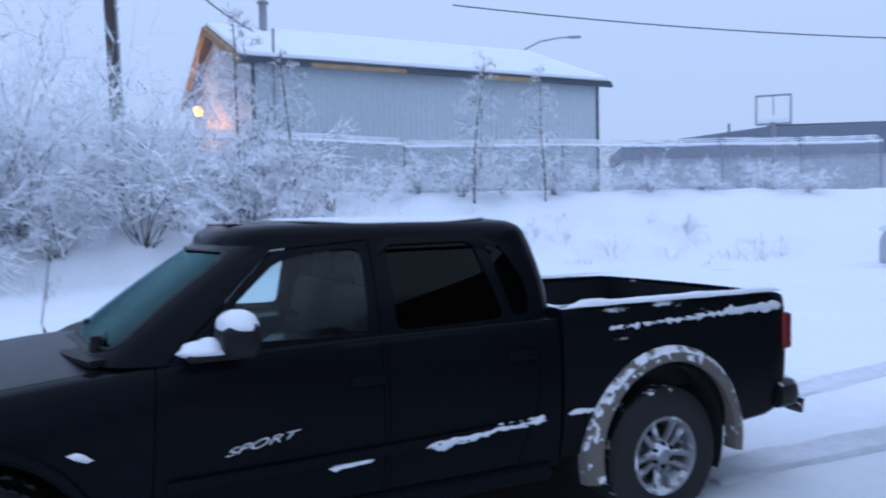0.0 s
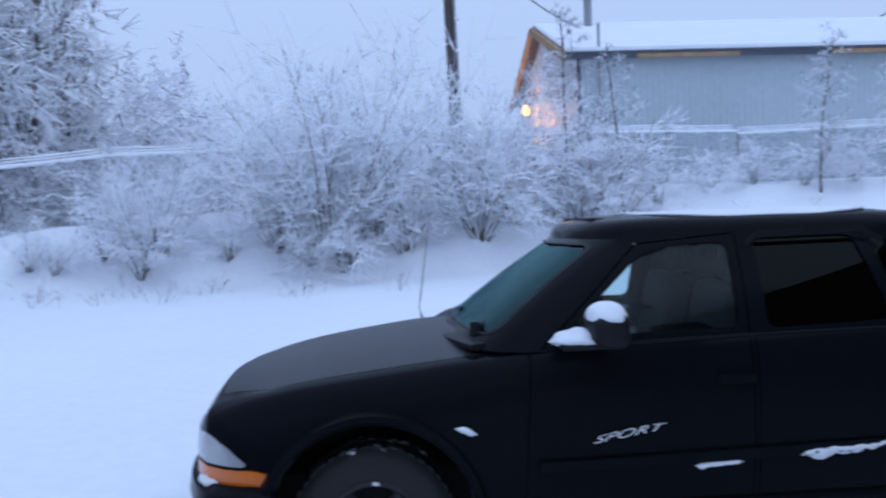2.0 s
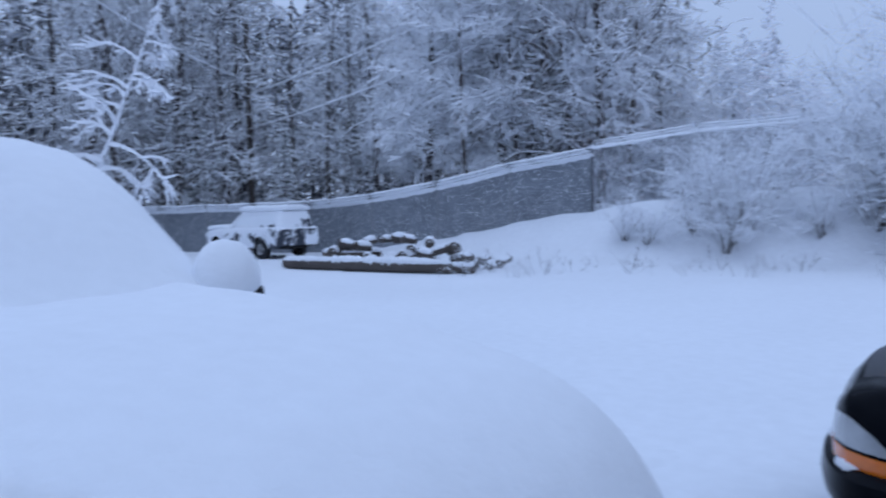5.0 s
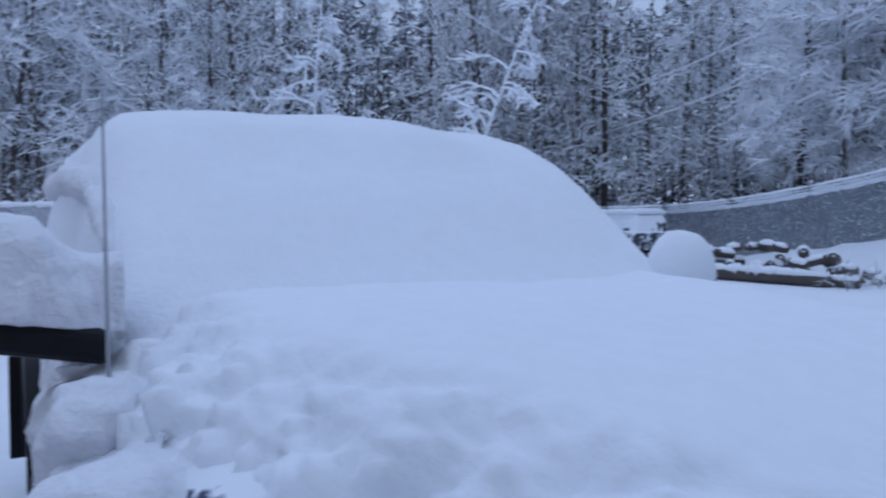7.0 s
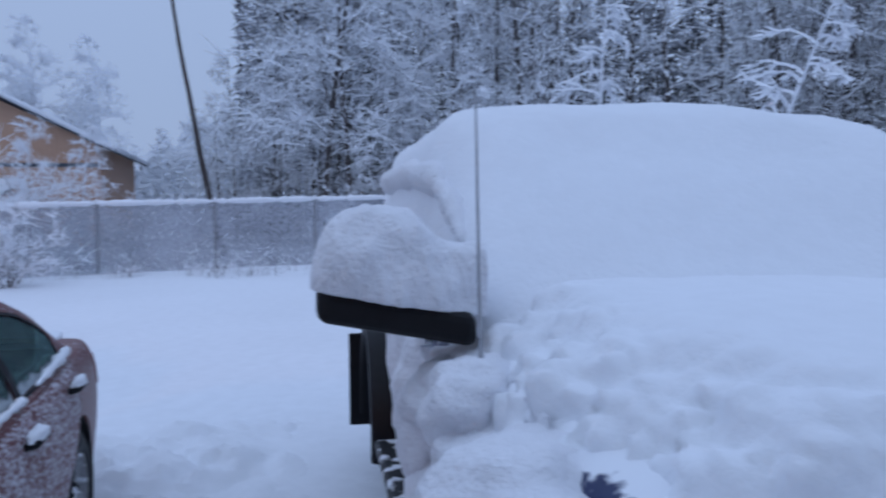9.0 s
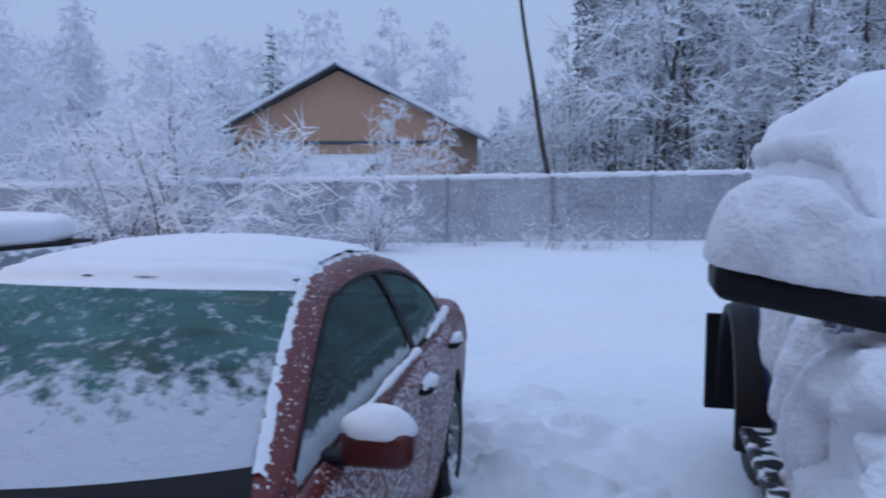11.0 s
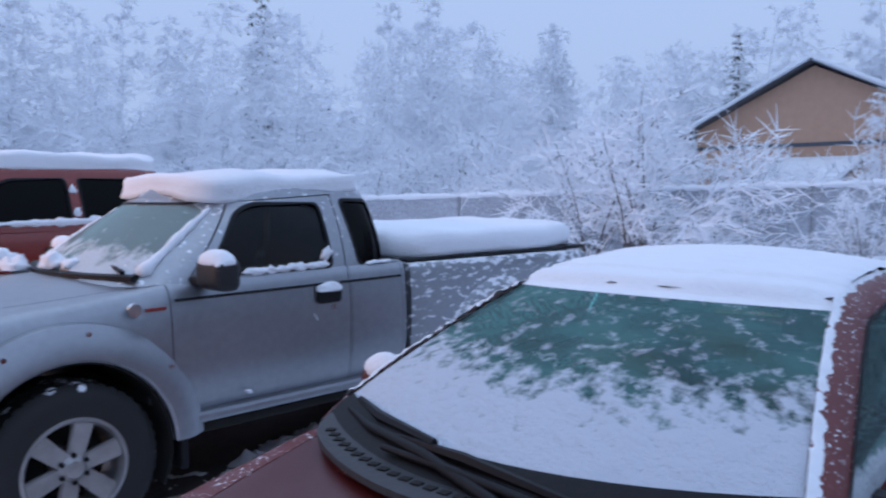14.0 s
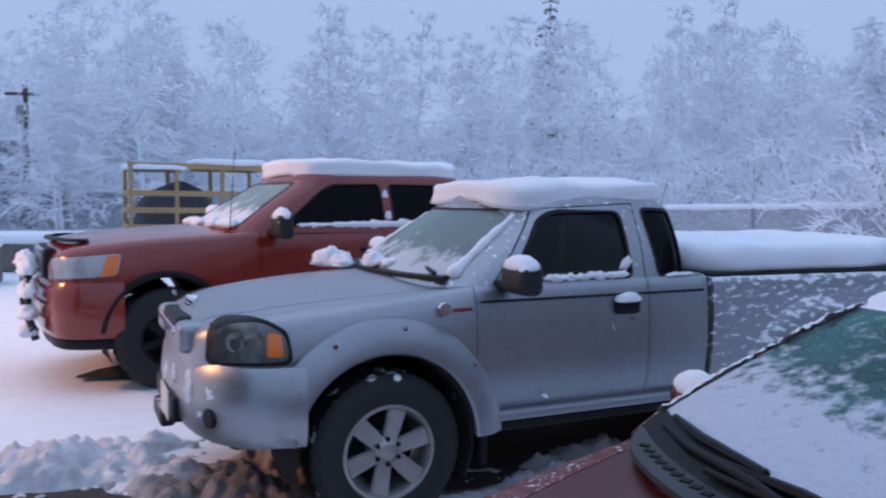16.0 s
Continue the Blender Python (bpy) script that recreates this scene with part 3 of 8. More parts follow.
# ---- black crew-cab pickup ----
def text_mesh(body, size, shear=0.0, extrude=0.002):
    cu = bpy.data.curves.new("lettering", "FONT")
    cu.body, cu.size, cu.extrude, cu.shear = body, size, extrude, shear
    ob = new("work", cu)
    me = bpy.data.meshes.new_from_object(ob.evaluated_get(bpy.context.evaluated_depsgraph_get()))
    bpy.data.objects.remove(ob)
    me.materials.clear()
    return me


def black_pickup(m):
    t = thing("pickup_truck", "black crew-cab pickup with patches of fresh snow on rails and mirrors", "pickup truck", m)
    keys = [(0.82, 0.50, 0.50, 0.62, 0.74, 0.30, 0.80), (0.79, 0.62, 0.46, 0.62, 0.84, 0.42, 0.89), (0.72, 0.74, 0.42, 0.62, 0.91, 0.56, 0.965),
            (0.58, 0.84, 0.40, 0.64, 0.955, 0.64, 1.02), (0.35, 0.89, 0.40, 0.66, 1.005, 0.70, 1.08), (0.0, 0.905, 0.40, 0.70, 1.05, 0.73, 1.14),
            (-0.35, 0.91, 0.40, 0.72, 1.09, 0.75, 1.175), (-0.62, 0.91, 0.40, 0.74, 1.12, 0.78, 1.165), (-0.9, 0.915, 0.40, 0.76, 1.16, 0.82, 1.17),
            (-1.6, 0.92, 0.40, 0.78, 1.18, 0.83, 1.185), (-2.65, 0.915, 0.40, 0.80, 1.19, 0.84, 1.20)]
    hull = body_loft(keys)
    fa, ra = disc(0.455, -2, 2, 0.0, 0.40), disc(0.46, -2, 2, -3.33, 0.42)
    doors = [[(-0.66, 0.46), (-0.70, 1.13), (-1.68, 1.165), (-1.68, 0.46)], [(-1.70, 0.46), (-1.70, 1.165), (-2.52, 1.175), (-2.52, 0.80), (-2.40, 0.46)]]
    cabin = prism([(-2.5, -0.74), (-0.75, -0.70), (-0.75, 0.70), (-2.5, 0.74)], "z", 0.9, 3)
    hood_cut = prism([(0.70, -0.50), (0.45, -0.69), (-0.50, -0.735), (-0.40, 0.0), (-0.50, 0.735), (0.45, 0.69), (0.70, 0.50), (0.745, 0.0)], "z", 0.86, 3)
    put("body", solid(hull, ("thick", 0.03), ("cut", fa), ("cut", cabin), ("cut", hood_cut), *[("cut", prism(d, "y", 0.35, 2)) for d in doors], *[("cut", prism(d, "y", -2, -0.35)) for d in doors]), BLACK_PAINT, t)
    put("hood", solid(hull, ("thick", 0.03), ("keep", prism(swollen([(0.70, -0.50), (0.45, -0.69), (-0.50, -0.735), (-0.40, 0.0), (-0.50, 0.735), (0.45, 0.69), (0.70, 0.50), (0.745, 0.0)], -0.006), "z", 0.86, 3))), BLACK_HOOD, t, "black hood wet with melted snow")
    handles = [(-1.60, 0.985), (-2.42, 1.02)]
    for poly, (hx, hz) in zip(doors, handles):
        for s in (1, -1):
            d = put("door", solid(hull, ("thick", 0.03), ("keep", prism(swollen(poly, -0.006), "y", 0.35, 2) if s > 0 else prism(swollen(poly, -0.006), "y", -2, -0.35))), BLACK_PAINT, t)
            put("handle", box_bm(hx - 0.09, hx + 0.09, s * 0.915 - 0.018, s * 0.915 + 0.018, hz - 0.025, hz + 0.025, 0.014), BLACK_PAINT, d)
    # cab
    cab(t, (1.13, -2.74, -0.36, 0.875), (1.60, -2.70, -1.00, 0.655), 0.115,
        [([(-0.86, 1.20), (-1.24, 1.52), (-1.40, 1.565), (-1.665, 1.575), (-1.645, 1.185)], CLEAR, "front_door_window"),
         ([(-1.775, 1.19), (-1.79, 1.585), (-2.27, 1.59), (-2.36, 1.205)], PRIVACY, "rear_door_window"),
         ([(-2.415, 1.21), (-2.345, 1.575), (-2.43, 1.57), (-2.53, 1.36), (-2.52, 1.22)], PRIVACY, "quarter_window")],
        ([(-0.70, 1.19), (-0.54, 1.575), (0.54, 1.575), (0.70, 1.19)], TEAL), ([(-0.62, 1.25), (-0.54, 1.54), (0.54, 1.54), (0.62, 1.25)], SMOKE), BLACK_PAINT,
        e=0.24, bow=0.16, trims=False, slits=[[(-1.685, 1.1), (-1.715, 1.60), (-1.709, 1.60), (-1.679, 1.1)], [(-0.75, 1.14), (-1.24, 1.58), (-1.70, 1.615), (-1.70, 1.609), (-1.245, 1.574), (-0.757, 1.137)]])
    put("rain_deflector", arch_strip([(-1.74, 1.55), (-1.80, 1.605), (-2.30, 1.615), (-2.40, 1.55)], 0.70, 0.03), TRIM, t)
    # floor, dash, seats
    put("cabin_floor", box_bm(-2.55, -0.5, -0.78, 0.78, 0.55, 0.60, 0.01), CABIN, t)
    put("dashboard", box_bm(-0.95, -0.55, -0.74, 0.74, 0.80, 1.12, 0.08, 3), CABIN, t)
    for y in (0.38, -0.38):
        seat_parts(t, -1.62, y, 0.72, CABIN)
    put("rear_bench", box_bm(-2.5, -2.1, -0.65, 0.65, 0.6, 1.15, 0.06, 3), CABIN, t)
    steering_parts(t, -1.12, 0.38, 1.10)
    bm = box_bm(-0.03, 0.03, -0.12, 0.12, -0.035, 0.035, 0.02)
    bmesh.ops.translate(bm, vec=(-1.08, 0.02, 1.50), verts=bm.verts)
    put("rear_view_mirror", bm, TRIM, t)
    slip = put("paper_slip", box_bm(-0.06, 0.06, -0.09, 0.09, 0, 0.002), PAPER, t)
    slip.matrix_basis = pose(-0.82, 0.55, 1.215, 0, 20, 20)
    # cowl panel and wipers
    put("cowl", arch_strip_plan([(-0.46, -0.74), (-0.36, -0.4), (-0.33, 0.0), (-0.36, 0.4), (-0.46, 0.74)], 0.13, 1.128, 0.03), TRIM, t)
    for y0, y1 in ((0.55, -0.05), (-0.1, -0.62)):
        arm = put("wiper", rod_mesh("wiper", [(-0.52, y0, 1.21), (-0.60, (y0 + y1) / 2, 1.255), (-0.60, y1, 1.245)], [0.012, 0.012, 0.008], 6), TRIM, t)
        put("wiper_pivot", rod_mesh("pivot", [(-0.50, y0, 1.17), (-0.50, y0, 1.235)], [0.03, 0.022], 10), TRIM, arm)
    put("antenna", rod_mesh("antenna", [(-0.30, -0.80, 1.08), (-0.28, -0.80, 1.16), (-0.36, -0.80, 1.72)], [0.012, 0.004, 0.002], 6), TRIM, t)
    # nose
    for s in (1, -1):
        lo, hi = (0.30, 2) if s > 0 else (-2, -0.30)
        lamp = put("headlight", solid(body_loft(keys, grow=0.006), ("thick", 0.012), ("keep", prism(rounded([(0.83, 0.69), (0.82, 0.80), (0.72, 0.815), (0.62, 0.77), (0.53, 0.70), (0.55, 0.69)], 0.02), "y", lo, hi))), CLEAR_LENS, t)
        put("turn_signal", solid(body_loft(keys, grow=0.008), ("thick", 0.014), ("keep", prism(rounded([(0.83, 0.62), (0.83, 0.675), (0.50, 0.675), (0.42, 0.66), (0.46, 0.60)], 0.012), "y", lo, hi))), AMBER, lamp, "amber turn signal lens")
    put("front_bumper", arch_strip_plan([(0.42, -0.93), (0.66, -0.86), (0.80, -0.62), (0.87, -0.3), (0.88, 0), (0.87, 0.3), (0.80, 0.62), (0.66, 0.86), (0.42, 0.93)], 0.10, 0.42, 0.19, 0.03), BLACK_PAINT, t)
    for s in (0.62, 0.2):
        bm = lump((0.16, 0.34, 0.05), s * 9, 0.3, 2)
        bmesh.ops.translate(bm, vec=(0.80 - 0.1 * (s > 0.5), s, 0.60), verts=bm.verts)
        put("snow_cap", bm, SNOW, t)
    put("grille", box_bm(0.74, 0.82, -0.36, 0.36, 0.66, 0.80, 0.02), TRIM, t)
    # bed
    bk = [(-4.36, 0.80, 0.55, 0.78, 1.14, 0.74, 1.16), (-4.33, 0.865, 0.52, 0.80, 1.21, 0.80, 1.22), (-4.2, 0.90, 0.48, 0.82, 1.23, 0.83, 1.235), (-3.3, 0.915, 0.44, 0.84, 1.235, 0.85, 1.24), (-2.67, 0.915, 0.44, 0.82, 1.235, 0.85, 1.24)]
    bed = body_loft(bk, shoulder=0.40)
    put("cargo_bed", solid(bed, ("thick", 0.03), ("cut", ra), ("cut", prism([(-4.27, -0.77), (-2.73, -0.77), (-2.73, 0.77), (-4.27, 0.77)], "z", 0.9, 3))), BLACK_BED, t, "black cargo bed with snow dusted along its rail")
    put("bed_liner", tray(-4.28, -2.72, 0.785, 0.72, 1.20, 0.02), TRIM, t)
    put("bed_snow", snow_slab(-4.24, -2.76, 0.74, 0.735, 0.06, wave=0.02), SNOW, t)
    put("rail_snow", rail_snow(-4.30, -2.74, 0.855, 1.235, 0.052, 0.034, 4.0), SNOW, t)
    put("rail_snow", rail_snow(-4.30, -2.74, -0.86, 1.237, 0.030, 0.02, 8.0), SNOW, t)
    for s in (1, -1):
        put("tail_light", box_bm(-4.345, -4.28, s * 0.855 - 0.05, s * 0.86 + 0.05, 0.88, 1.10, 0.02), TAIL_LENS, t, "red tail light lens")
        put("rear_flare", arch_band(-3.36, 0.43, 0.47, 0.575, 0.86 if s > 0 else -0.86, 0.945 if s > 0 else -0.945, -14, 190, lip=0.012 * s), MUD_FLARE, t, "fender flare caked with grime and snow")
        put("front_flare", arch_band(0.0, 0.41, 0.465, 0.52, 0.86 * s, 0.925 * s, -6, 186, lip=0.008 * s), BLACK_PAINT, t)
        for x, y, c in ((0.0, 0.50, 0.41), (-3.33, 0.50, 0.43)):
            put("wheel_well", arch_band(x, c, 0.45, 0.47, 0.42 * s, 0.89 * s, -25, 205, lip=0), UNDER, t)
    put("rear_bumper", arch_strip_plan([(-4.25, 0.90), (-4.44, 0.84), (-4.50, 0.4), (-4.50, -0.4), (-4.44, -0.84), (-4.25, -0.90)], 0.12, 0.52, 0.16, 0.02), TRIM_SNOWED, t)
    put("tow_hitch", box_bm(-4.62, -4.45, -0.05, 0.05, 0.42, 0.50, 0.01), TRIM, t)
    put("tow_ring", rod_mesh("tow_ring", [(-4.45, 0.78, 0.50), (-4.53, 0.80, 0.47), (-4.55, 0.80, 0.53)], [0.03, 0.035, 0.02], 8), TRIM_SNOWED, t)
    put("chassis", box_bm(-4.3, 0.6, -0.55, 0.55, 0.34, 0.56, 0.04), UNDER, t)
    put("sill", box_bm(-2.60, -0.55, 0.80, 0.90, 0.36, 0.46, 0.025), BLACK_PAINT, t)
    put("sill", box_bm(-2.60, -0.55, -0.90, -0.80, 0.36, 0.46, 0.025), BLACK_PAINT, t)
    # snow caught along the door moulding and sill
    put("door_moulding", moulding(-2.56, -0.72, 0.922, 0.64, 0.05, 0.016, 0.02), BLACK_PAINT, t)
    for x0, x1, z0, z1, h in ((-4.26, -2.92, 1.150, 1.105, 0.046), (-2.56, -1.86, 0.690, 0.645, 0.036), (-1.62, -1.40, 0.625, 0.615, 0.026), (-2.86, -2.68, 0.70, 0.695, 0.028), (-0.46, -0.36, 0.80, 0.83, 0.03)):
        put("snow_strip", snow_strip(x0, x1, z0, z1, 0.938 if z0 < 1 else 0.905, h, 2.3 * abs(x0)), SNOW, t)
    for s in (1, -1):
        mirror_parts(t, -1.0, 1.03 * s, 1.245, s, (0.15, 0.25, 0.15), TRIM, 0.07, 2.0 + s)
        put("mirror_foot", box_bm(-1.00, -0.80, s * 0.98 - 0.10, s * 0.98 + 0.10, 1.165, 1.195, 0.012), TRIM, t)
        bm = lump((0.24, 0.20, 0.05), 5.0 + s, 0.3, 2)
        bmesh.ops.translate(bm, vec=(-0.895, s * 0.99, 1.192), verts=bm.verts)
        put("snow_cap", bm, SNOW, t)
        # Front rims in black trim: the arch's shade is put into their colour.
        wheel_part(t, 0.0, 0.70 * s, s, 0.365, 0.215, 0.24, 5, TRIM_SNOWED, 0.03)
        wheel_part(t, -3.34, 0.80 * s, s, 0.375, 0.215, 0.24, 5, ALLOY_SNOWED, 0.026, True)
    put("roof_snow", snow_slab(-2.52, -1.36, 0.58, 1.684, 0.038, wave=0.014, over=-0.03, crown=1.2), SNOW, t)
    put("sunroof_glass", box_bm(-1.32, -1.12, -0.30, 0.30, 1.685, 1.70, 0.005), PRIVACY, t)
    me = text_mesh("SPORT", 0.13, 0.45)
    w = max(v.co.x for v in me.vertices)
    for v in me.vertices:
        f = v.co.x / w
        v.co.x, v.co.y = f * 0.33, v.co.y * (0.30 + 0.08 * math.sin(math.pi * f)) + 0.05 * f
    deco = put("door_lettering", me, DECAL, t, "white slanted lettering on the door")
    deco.matrix_basis = pose(-0.95, 0.928, 0.735, 90, 0, 180)
    return t


def arch_strip(pts, y, h):
    """A thin strip of height h along (x, z) points at side distance y, a few millimetres thick."""
    verts, faces = [], []
    for x, z in pts:
        verts += [(x, y, z - h / 2), (x, y + 0.004, z - h / 2), (x, y + 0.004, z + h / 2), (x, y, z + h / 2)]
    for i in range(len(pts) - 1):
        for k in range(4):
            faces.append((4 * i + k, 4 * i + (k + 1) % 4, 4 * i + 4 + (k + 1) % 4, 4 * i + 4 + k))
    faces += [(3, 2, 1, 0), tuple(4 * (len(pts) - 1) + k for k in range(4))]
    return mesh_of("strip", verts, faces)


def arch_strip_plan(pts, depth, z, h, bulge=0.0):
    """A bar that follows (x, y) points in plan, depth inward, from z to z + h, its outer face rounded."""
    P = [Vector(p) for p in pts]
    c = sum(P, Vector((0, 0))) / len(P)
    verts, faces = [], []
    fine = []
    for i in range(len(P) - 1):
        for k in range(4):
            t = k / 4
            a, b, d, g = P[max(i - 1, 0)], P[i], P[i + 1], P[min(i + 2, len(P) - 1)]
            fine.append(0.5 * (2 * b + (d - a) * t + (2 * a - 5 * b + 4 * d - g) * t * t + (3 * b - a - 3 * d + g) * t**3))
    fine.append(P[-1])
    for i, p in enumerate(fine):
        d = (fine[min(i + 1, len(fine) - 1)] - fine[max(i - 1, 0)]).normalized()
        n = Vector((d.y, -d.x))
        if n.dot(p - c) < 0:
            n = -n
        for off, zz in ((-depth, z), (-0.02, z), (bulge * 0.6, z + h * 0.15), (bulge, z + h * 0.5), (bulge * 0.6, z + h * 0.85), (-0.02, z + h), (-depth, z + h)):
            q = p + n * off
            verts.append((q.x, q.y, zz))
    m = 7
    for i in range(len(fine) - 1):
        for k in range(m):
            faces.append((i * m + k, i * m + (k + 1) % m, (i + 1) * m + (k + 1) % m, (i + 1) * m + k))
    faces += [tuple(range(m))[::-1], tuple((len(fine) - 1) * m + k for k in range(m))]
    me = mesh_of("bar", verts, faces, True, 40)
    bm = bmesh.new()
    bm.from_mesh(me)
    bmesh.ops.recalc_face_normals(bm, faces=bm.faces)
    bm.to_mesh(me)
    bm.free()
    return me


def tray(x0, x1, w, z0, z1, th):
    bm = box_bm(x0, x1, -w, w, z0, z0 + th)
    for a in (box_bm(x0, x0 + th, -w, w, z0 + th, z1), box_bm(x1 - th, x1, -w, w, z0 + th, z1), box_bm(x0 + th, x1 - th, -w, -w + th, z0 + th, z1), box_bm(x0 + th, x1 - th, w - th, w, z0 + th, z1)):
        me = bpy.data.meshes.new("t")
        a.to_mesh(me)
        a.free()
        bm.from_mesh(me)
        bpy.data.meshes.remove(me)
    return bm


def rail_snow(x0, x1, y, z, w, h, seed):
    verts, faces, n, m = [], [], int((x1 - x0) / 0.03), 7
    for i in range(n + 1):
        x = x0 + (x1 - x0) * i / n
        f = min(1, i / 3, (n - i) / 3) * (0.75 + 0.5 * fnoise(x, seed, 0, 4))
        for k in range(m):
            a = math.pi * k / (m - 1)
            verts.append((x, y + w * math.cos(a) * (0.6 + 0.4 * f), z + h * math.sin(a) * max(f, 0.05) + 0.004 * fnoise(x, k, seed, 9)))
    for i in range(n):
        for k in range(m - 1):
            faces.append((i * m + k, (i + 1) * m + k, (i + 1) * m + k + 1, i * m + k + 1))
    return mesh_of("rail_snow", verts, faces, True)


def snow_strip(x0, x1, z0, z1, y, h, seed):
    """Ragged snow stuck on a near-upright panel from x0,z0 to x1,z1."""
    verts, faces, n, m = [], [], max(8, int(abs(x1 - x0) / 0.012)), 7
    for i in range(n + 1):
        f = i / n
        x, z = x0 + (x1 - x0) * f, z0 + (z1 - z0) * f
        e = min(1, i / 2.5, (n - i) / 2.5)
        hi = h * e * (0.45 + 0.7 * abs(fnoise(x, seed, 1, 9)) + 0.35 * fnoise(x, seed, 4, 30))
        lo = h * e * (0.30 + 0.9 * abs(fnoise(x, seed, 8, 12)) + 0.3 * fnoise(x, seed, 6, 34))
        for k in range(m):
            a = -1 + 2 * k / (m - 1)
            verts.append((x + 0.004 * fnoise(x, k, seed, 40), y - 0.012 + 0.026 * max(e, 0.1) * (1 - a * a) * (0.7 + 0.6 * fnoise(x, a, seed, 25)), z + (hi if a > 0 else lo) * a))
    for i in range(n):
        for k in range(m - 1):
            faces.append((i * m + k, (i + 1) * m + k, (i + 1) * m + k + 1, i * m + k + 1))
    return mesh_of("snow_strip", verts, faces, True)


def moulding(x0, x1, y, z, h, d, rise):
    bm = box_bm(x0, x1, y - 0.01, y + d, z - h / 2, z + h / 2, 0.006)
    for v in bm.verts:
        v.co.z += rise * (x1 - v.co.x)
    return bm


BLACK_HOOD = plain("wet_black_hood", (0.020, 0.021, 0.025), rough=0.42, vary=0.35, grain=8, bump=0.12, bump_scale=120, blotch=2.5, spec=0.45)
BLACK_BED = snow_over("black_bed_side_streaked_with_snow", (0.006, 0.007, 0.009), 0.30, 7, 0.35, lift=0.24, stretch=(0.5, 1, 2.2), spec=0.06)
DAKOTA_AT = pose(-2.18, 3.68, -0.04, 0, 0, 205.7)
black_pickup(DAKOTA_AT)

# ---- silver extended-cab pickup ----
def silver_pickup(m):
    t = thing("pickup_truck", "silver extended-cab pickup with thick snow on roof and bed cover", "pickup truck", m)
    keys = [(0.90, 0.42, 0.52, 0.70, 0.88, 0.30, 0.95), (0.86, 0.56, 0.50, 0.72, 0.97, 0.42, 1.02), (0.78, 0.68, 0.50, 0.74, 1.02, 0.52, 1.075), (0.60, 0.79, 0.50, 0.76, 1.065, 0.60, 1.125),
            (0.3, 0.835, 0.50, 0.78, 1.10, 0.66, 1.165), (0.0, 0.85, 0.50, 0.78, 1.13, 0.68, 1.19), (-0.3, 0.855, 0.50, 0.78, 1.16, 0.70, 1.21), (-0.5, 0.86, 0.50, 0.78, 1.185, 0.74, 1.21),
            (-0.8, 0.865, 0.50, 0.80, 1.195, 0.78, 1.20), (-2.04, 0.865, 0.50, 0.80, 1.205, 0.79, 1.21)]
    hull = body_loft(keys)
    wa = disc(0.475, -2, 2, 0.0, 0.40)
    door = [(-0.485, 0.53), (-0.485, 1.185), (-1.60, 1.20), (-1.60, 0.53)]
    rear_door = [(-1.612, 0.53), (-1.612, 1.20), (-2.015, 1.20), (-2.015, 0.53)]
    cabin = prism([(-1.95, -0.68), (-0.6, -0.66), (-0.6, 0.66), (-1.95, 0.68)], "z", 0.9, 3)
    hood_poly = [(0.84, -0.40), (0.62, -0.56), (0.0, -0.655), (-0.36, -0.70), (-0.20, 0.0), (-0.36, 0.70), (0.0, 0.655), (0.62, 0.56), (0.84, 0.40), (0.88, 0.0)]
    both = lambda q: [("cut", prism(q, "y", 0.35, 2)), ("cut", prism(q, "y", -2, -0.35))]
    put("body", solid(hull, ("thick", 0.03), ("cut", wa), ("cut", cabin), ("cut", prism(hood_poly, "z", 0.94, 3)), *both(door), *both(rear_door)), SILVER_PAINT, t)
    put("hood", solid(hull, ("thick", 0.03), ("keep", prism(swollen(hood_poly, -0.006), "z", 0.94, 3))), SILVER_PAINT, t)
    for s in (1, -1):
        side = lambda q, d=0.006: prism(swollen(q, -d), "y", 0.35, 2) if s > 0 else prism(swollen(q, -d), "y", -2, -0.35)
        d = put("door", solid(hull, ("thick", 0.03), ("keep", side(door))), SILVER_PAINT, t)
        put("handle_recess", box_bm(-1.52, -1.35, s * 0.868 - 0.012, s * 0.868 + 0.012, 1.00, 1.085, 0.02), TRIM, d, "black door handle")
        bm = lump((0.17, 0.06, 0.045), 3.0 * s, 0.2)
        bmesh.ops.translate(bm, vec=(-1.435, s * 0.875, 1.075), verts=bm.verts)
        put("snow_cap", bm, SNOW, d)
        put("key_lock", rod_mesh("lock", [(-1.47, s * 0.86, 0.97), (-1.47, s * 0.874, 0.97)], [0.014, 0.013], 10), CHROME, d)
        put("rear_door", solid(hull, ("thick", 0.03), ("keep", side(rear_door))), SILVER_PAINT, t)
        put("moulding_line", moulding(-2.0, -0.50, s * 0.866 - (0.006 if s < 0 else 0), 1.105, 0.014, 0.006, 0.006), TRIM, t)
        put("fender_badge", rod_mesh("badge", [(-0.30, s * 0.850, 1.075), (-0.30, s * 0.862, 1.075)], [0.036, 0.032], 20), CHROME, t)
        put("badge_bar", box_bm(-0.46, -0.355, s * 0.853 - 0.006, s * 0.853 + 0.006, 1.062, 1.078, 0.003), TAIL_LENS, t)
        # flares with bolts
        fl = put("front_flare", arch_band(0.0, 0.40, 0.475, 0.655, 0.80 * s, 0.895 * s, 9, 178, 34, lip=0.012 * s), SILVER_PAINT, t)
        for a in (28, 62, 97, 140):
            q = radians(a)
            put("bolt", rod_mesh("bolt", [(0.60 * math.cos(q), 0.865 * s, 0.40 + 0.60 * math.sin(q)), (0.60 * math.cos(q), 0.893 * s, 0.40 + 0.60 * math.sin(q))], [0.014, 0.012], 8), CHROME, fl)
        put("rear_flare", arch_band(-2.95, 0.40, 0.475, 0.655, 0.80 * s, 0.905 * s, -8, 188, 34, lip=0.012 * s), SILVER_SNOWED, t)
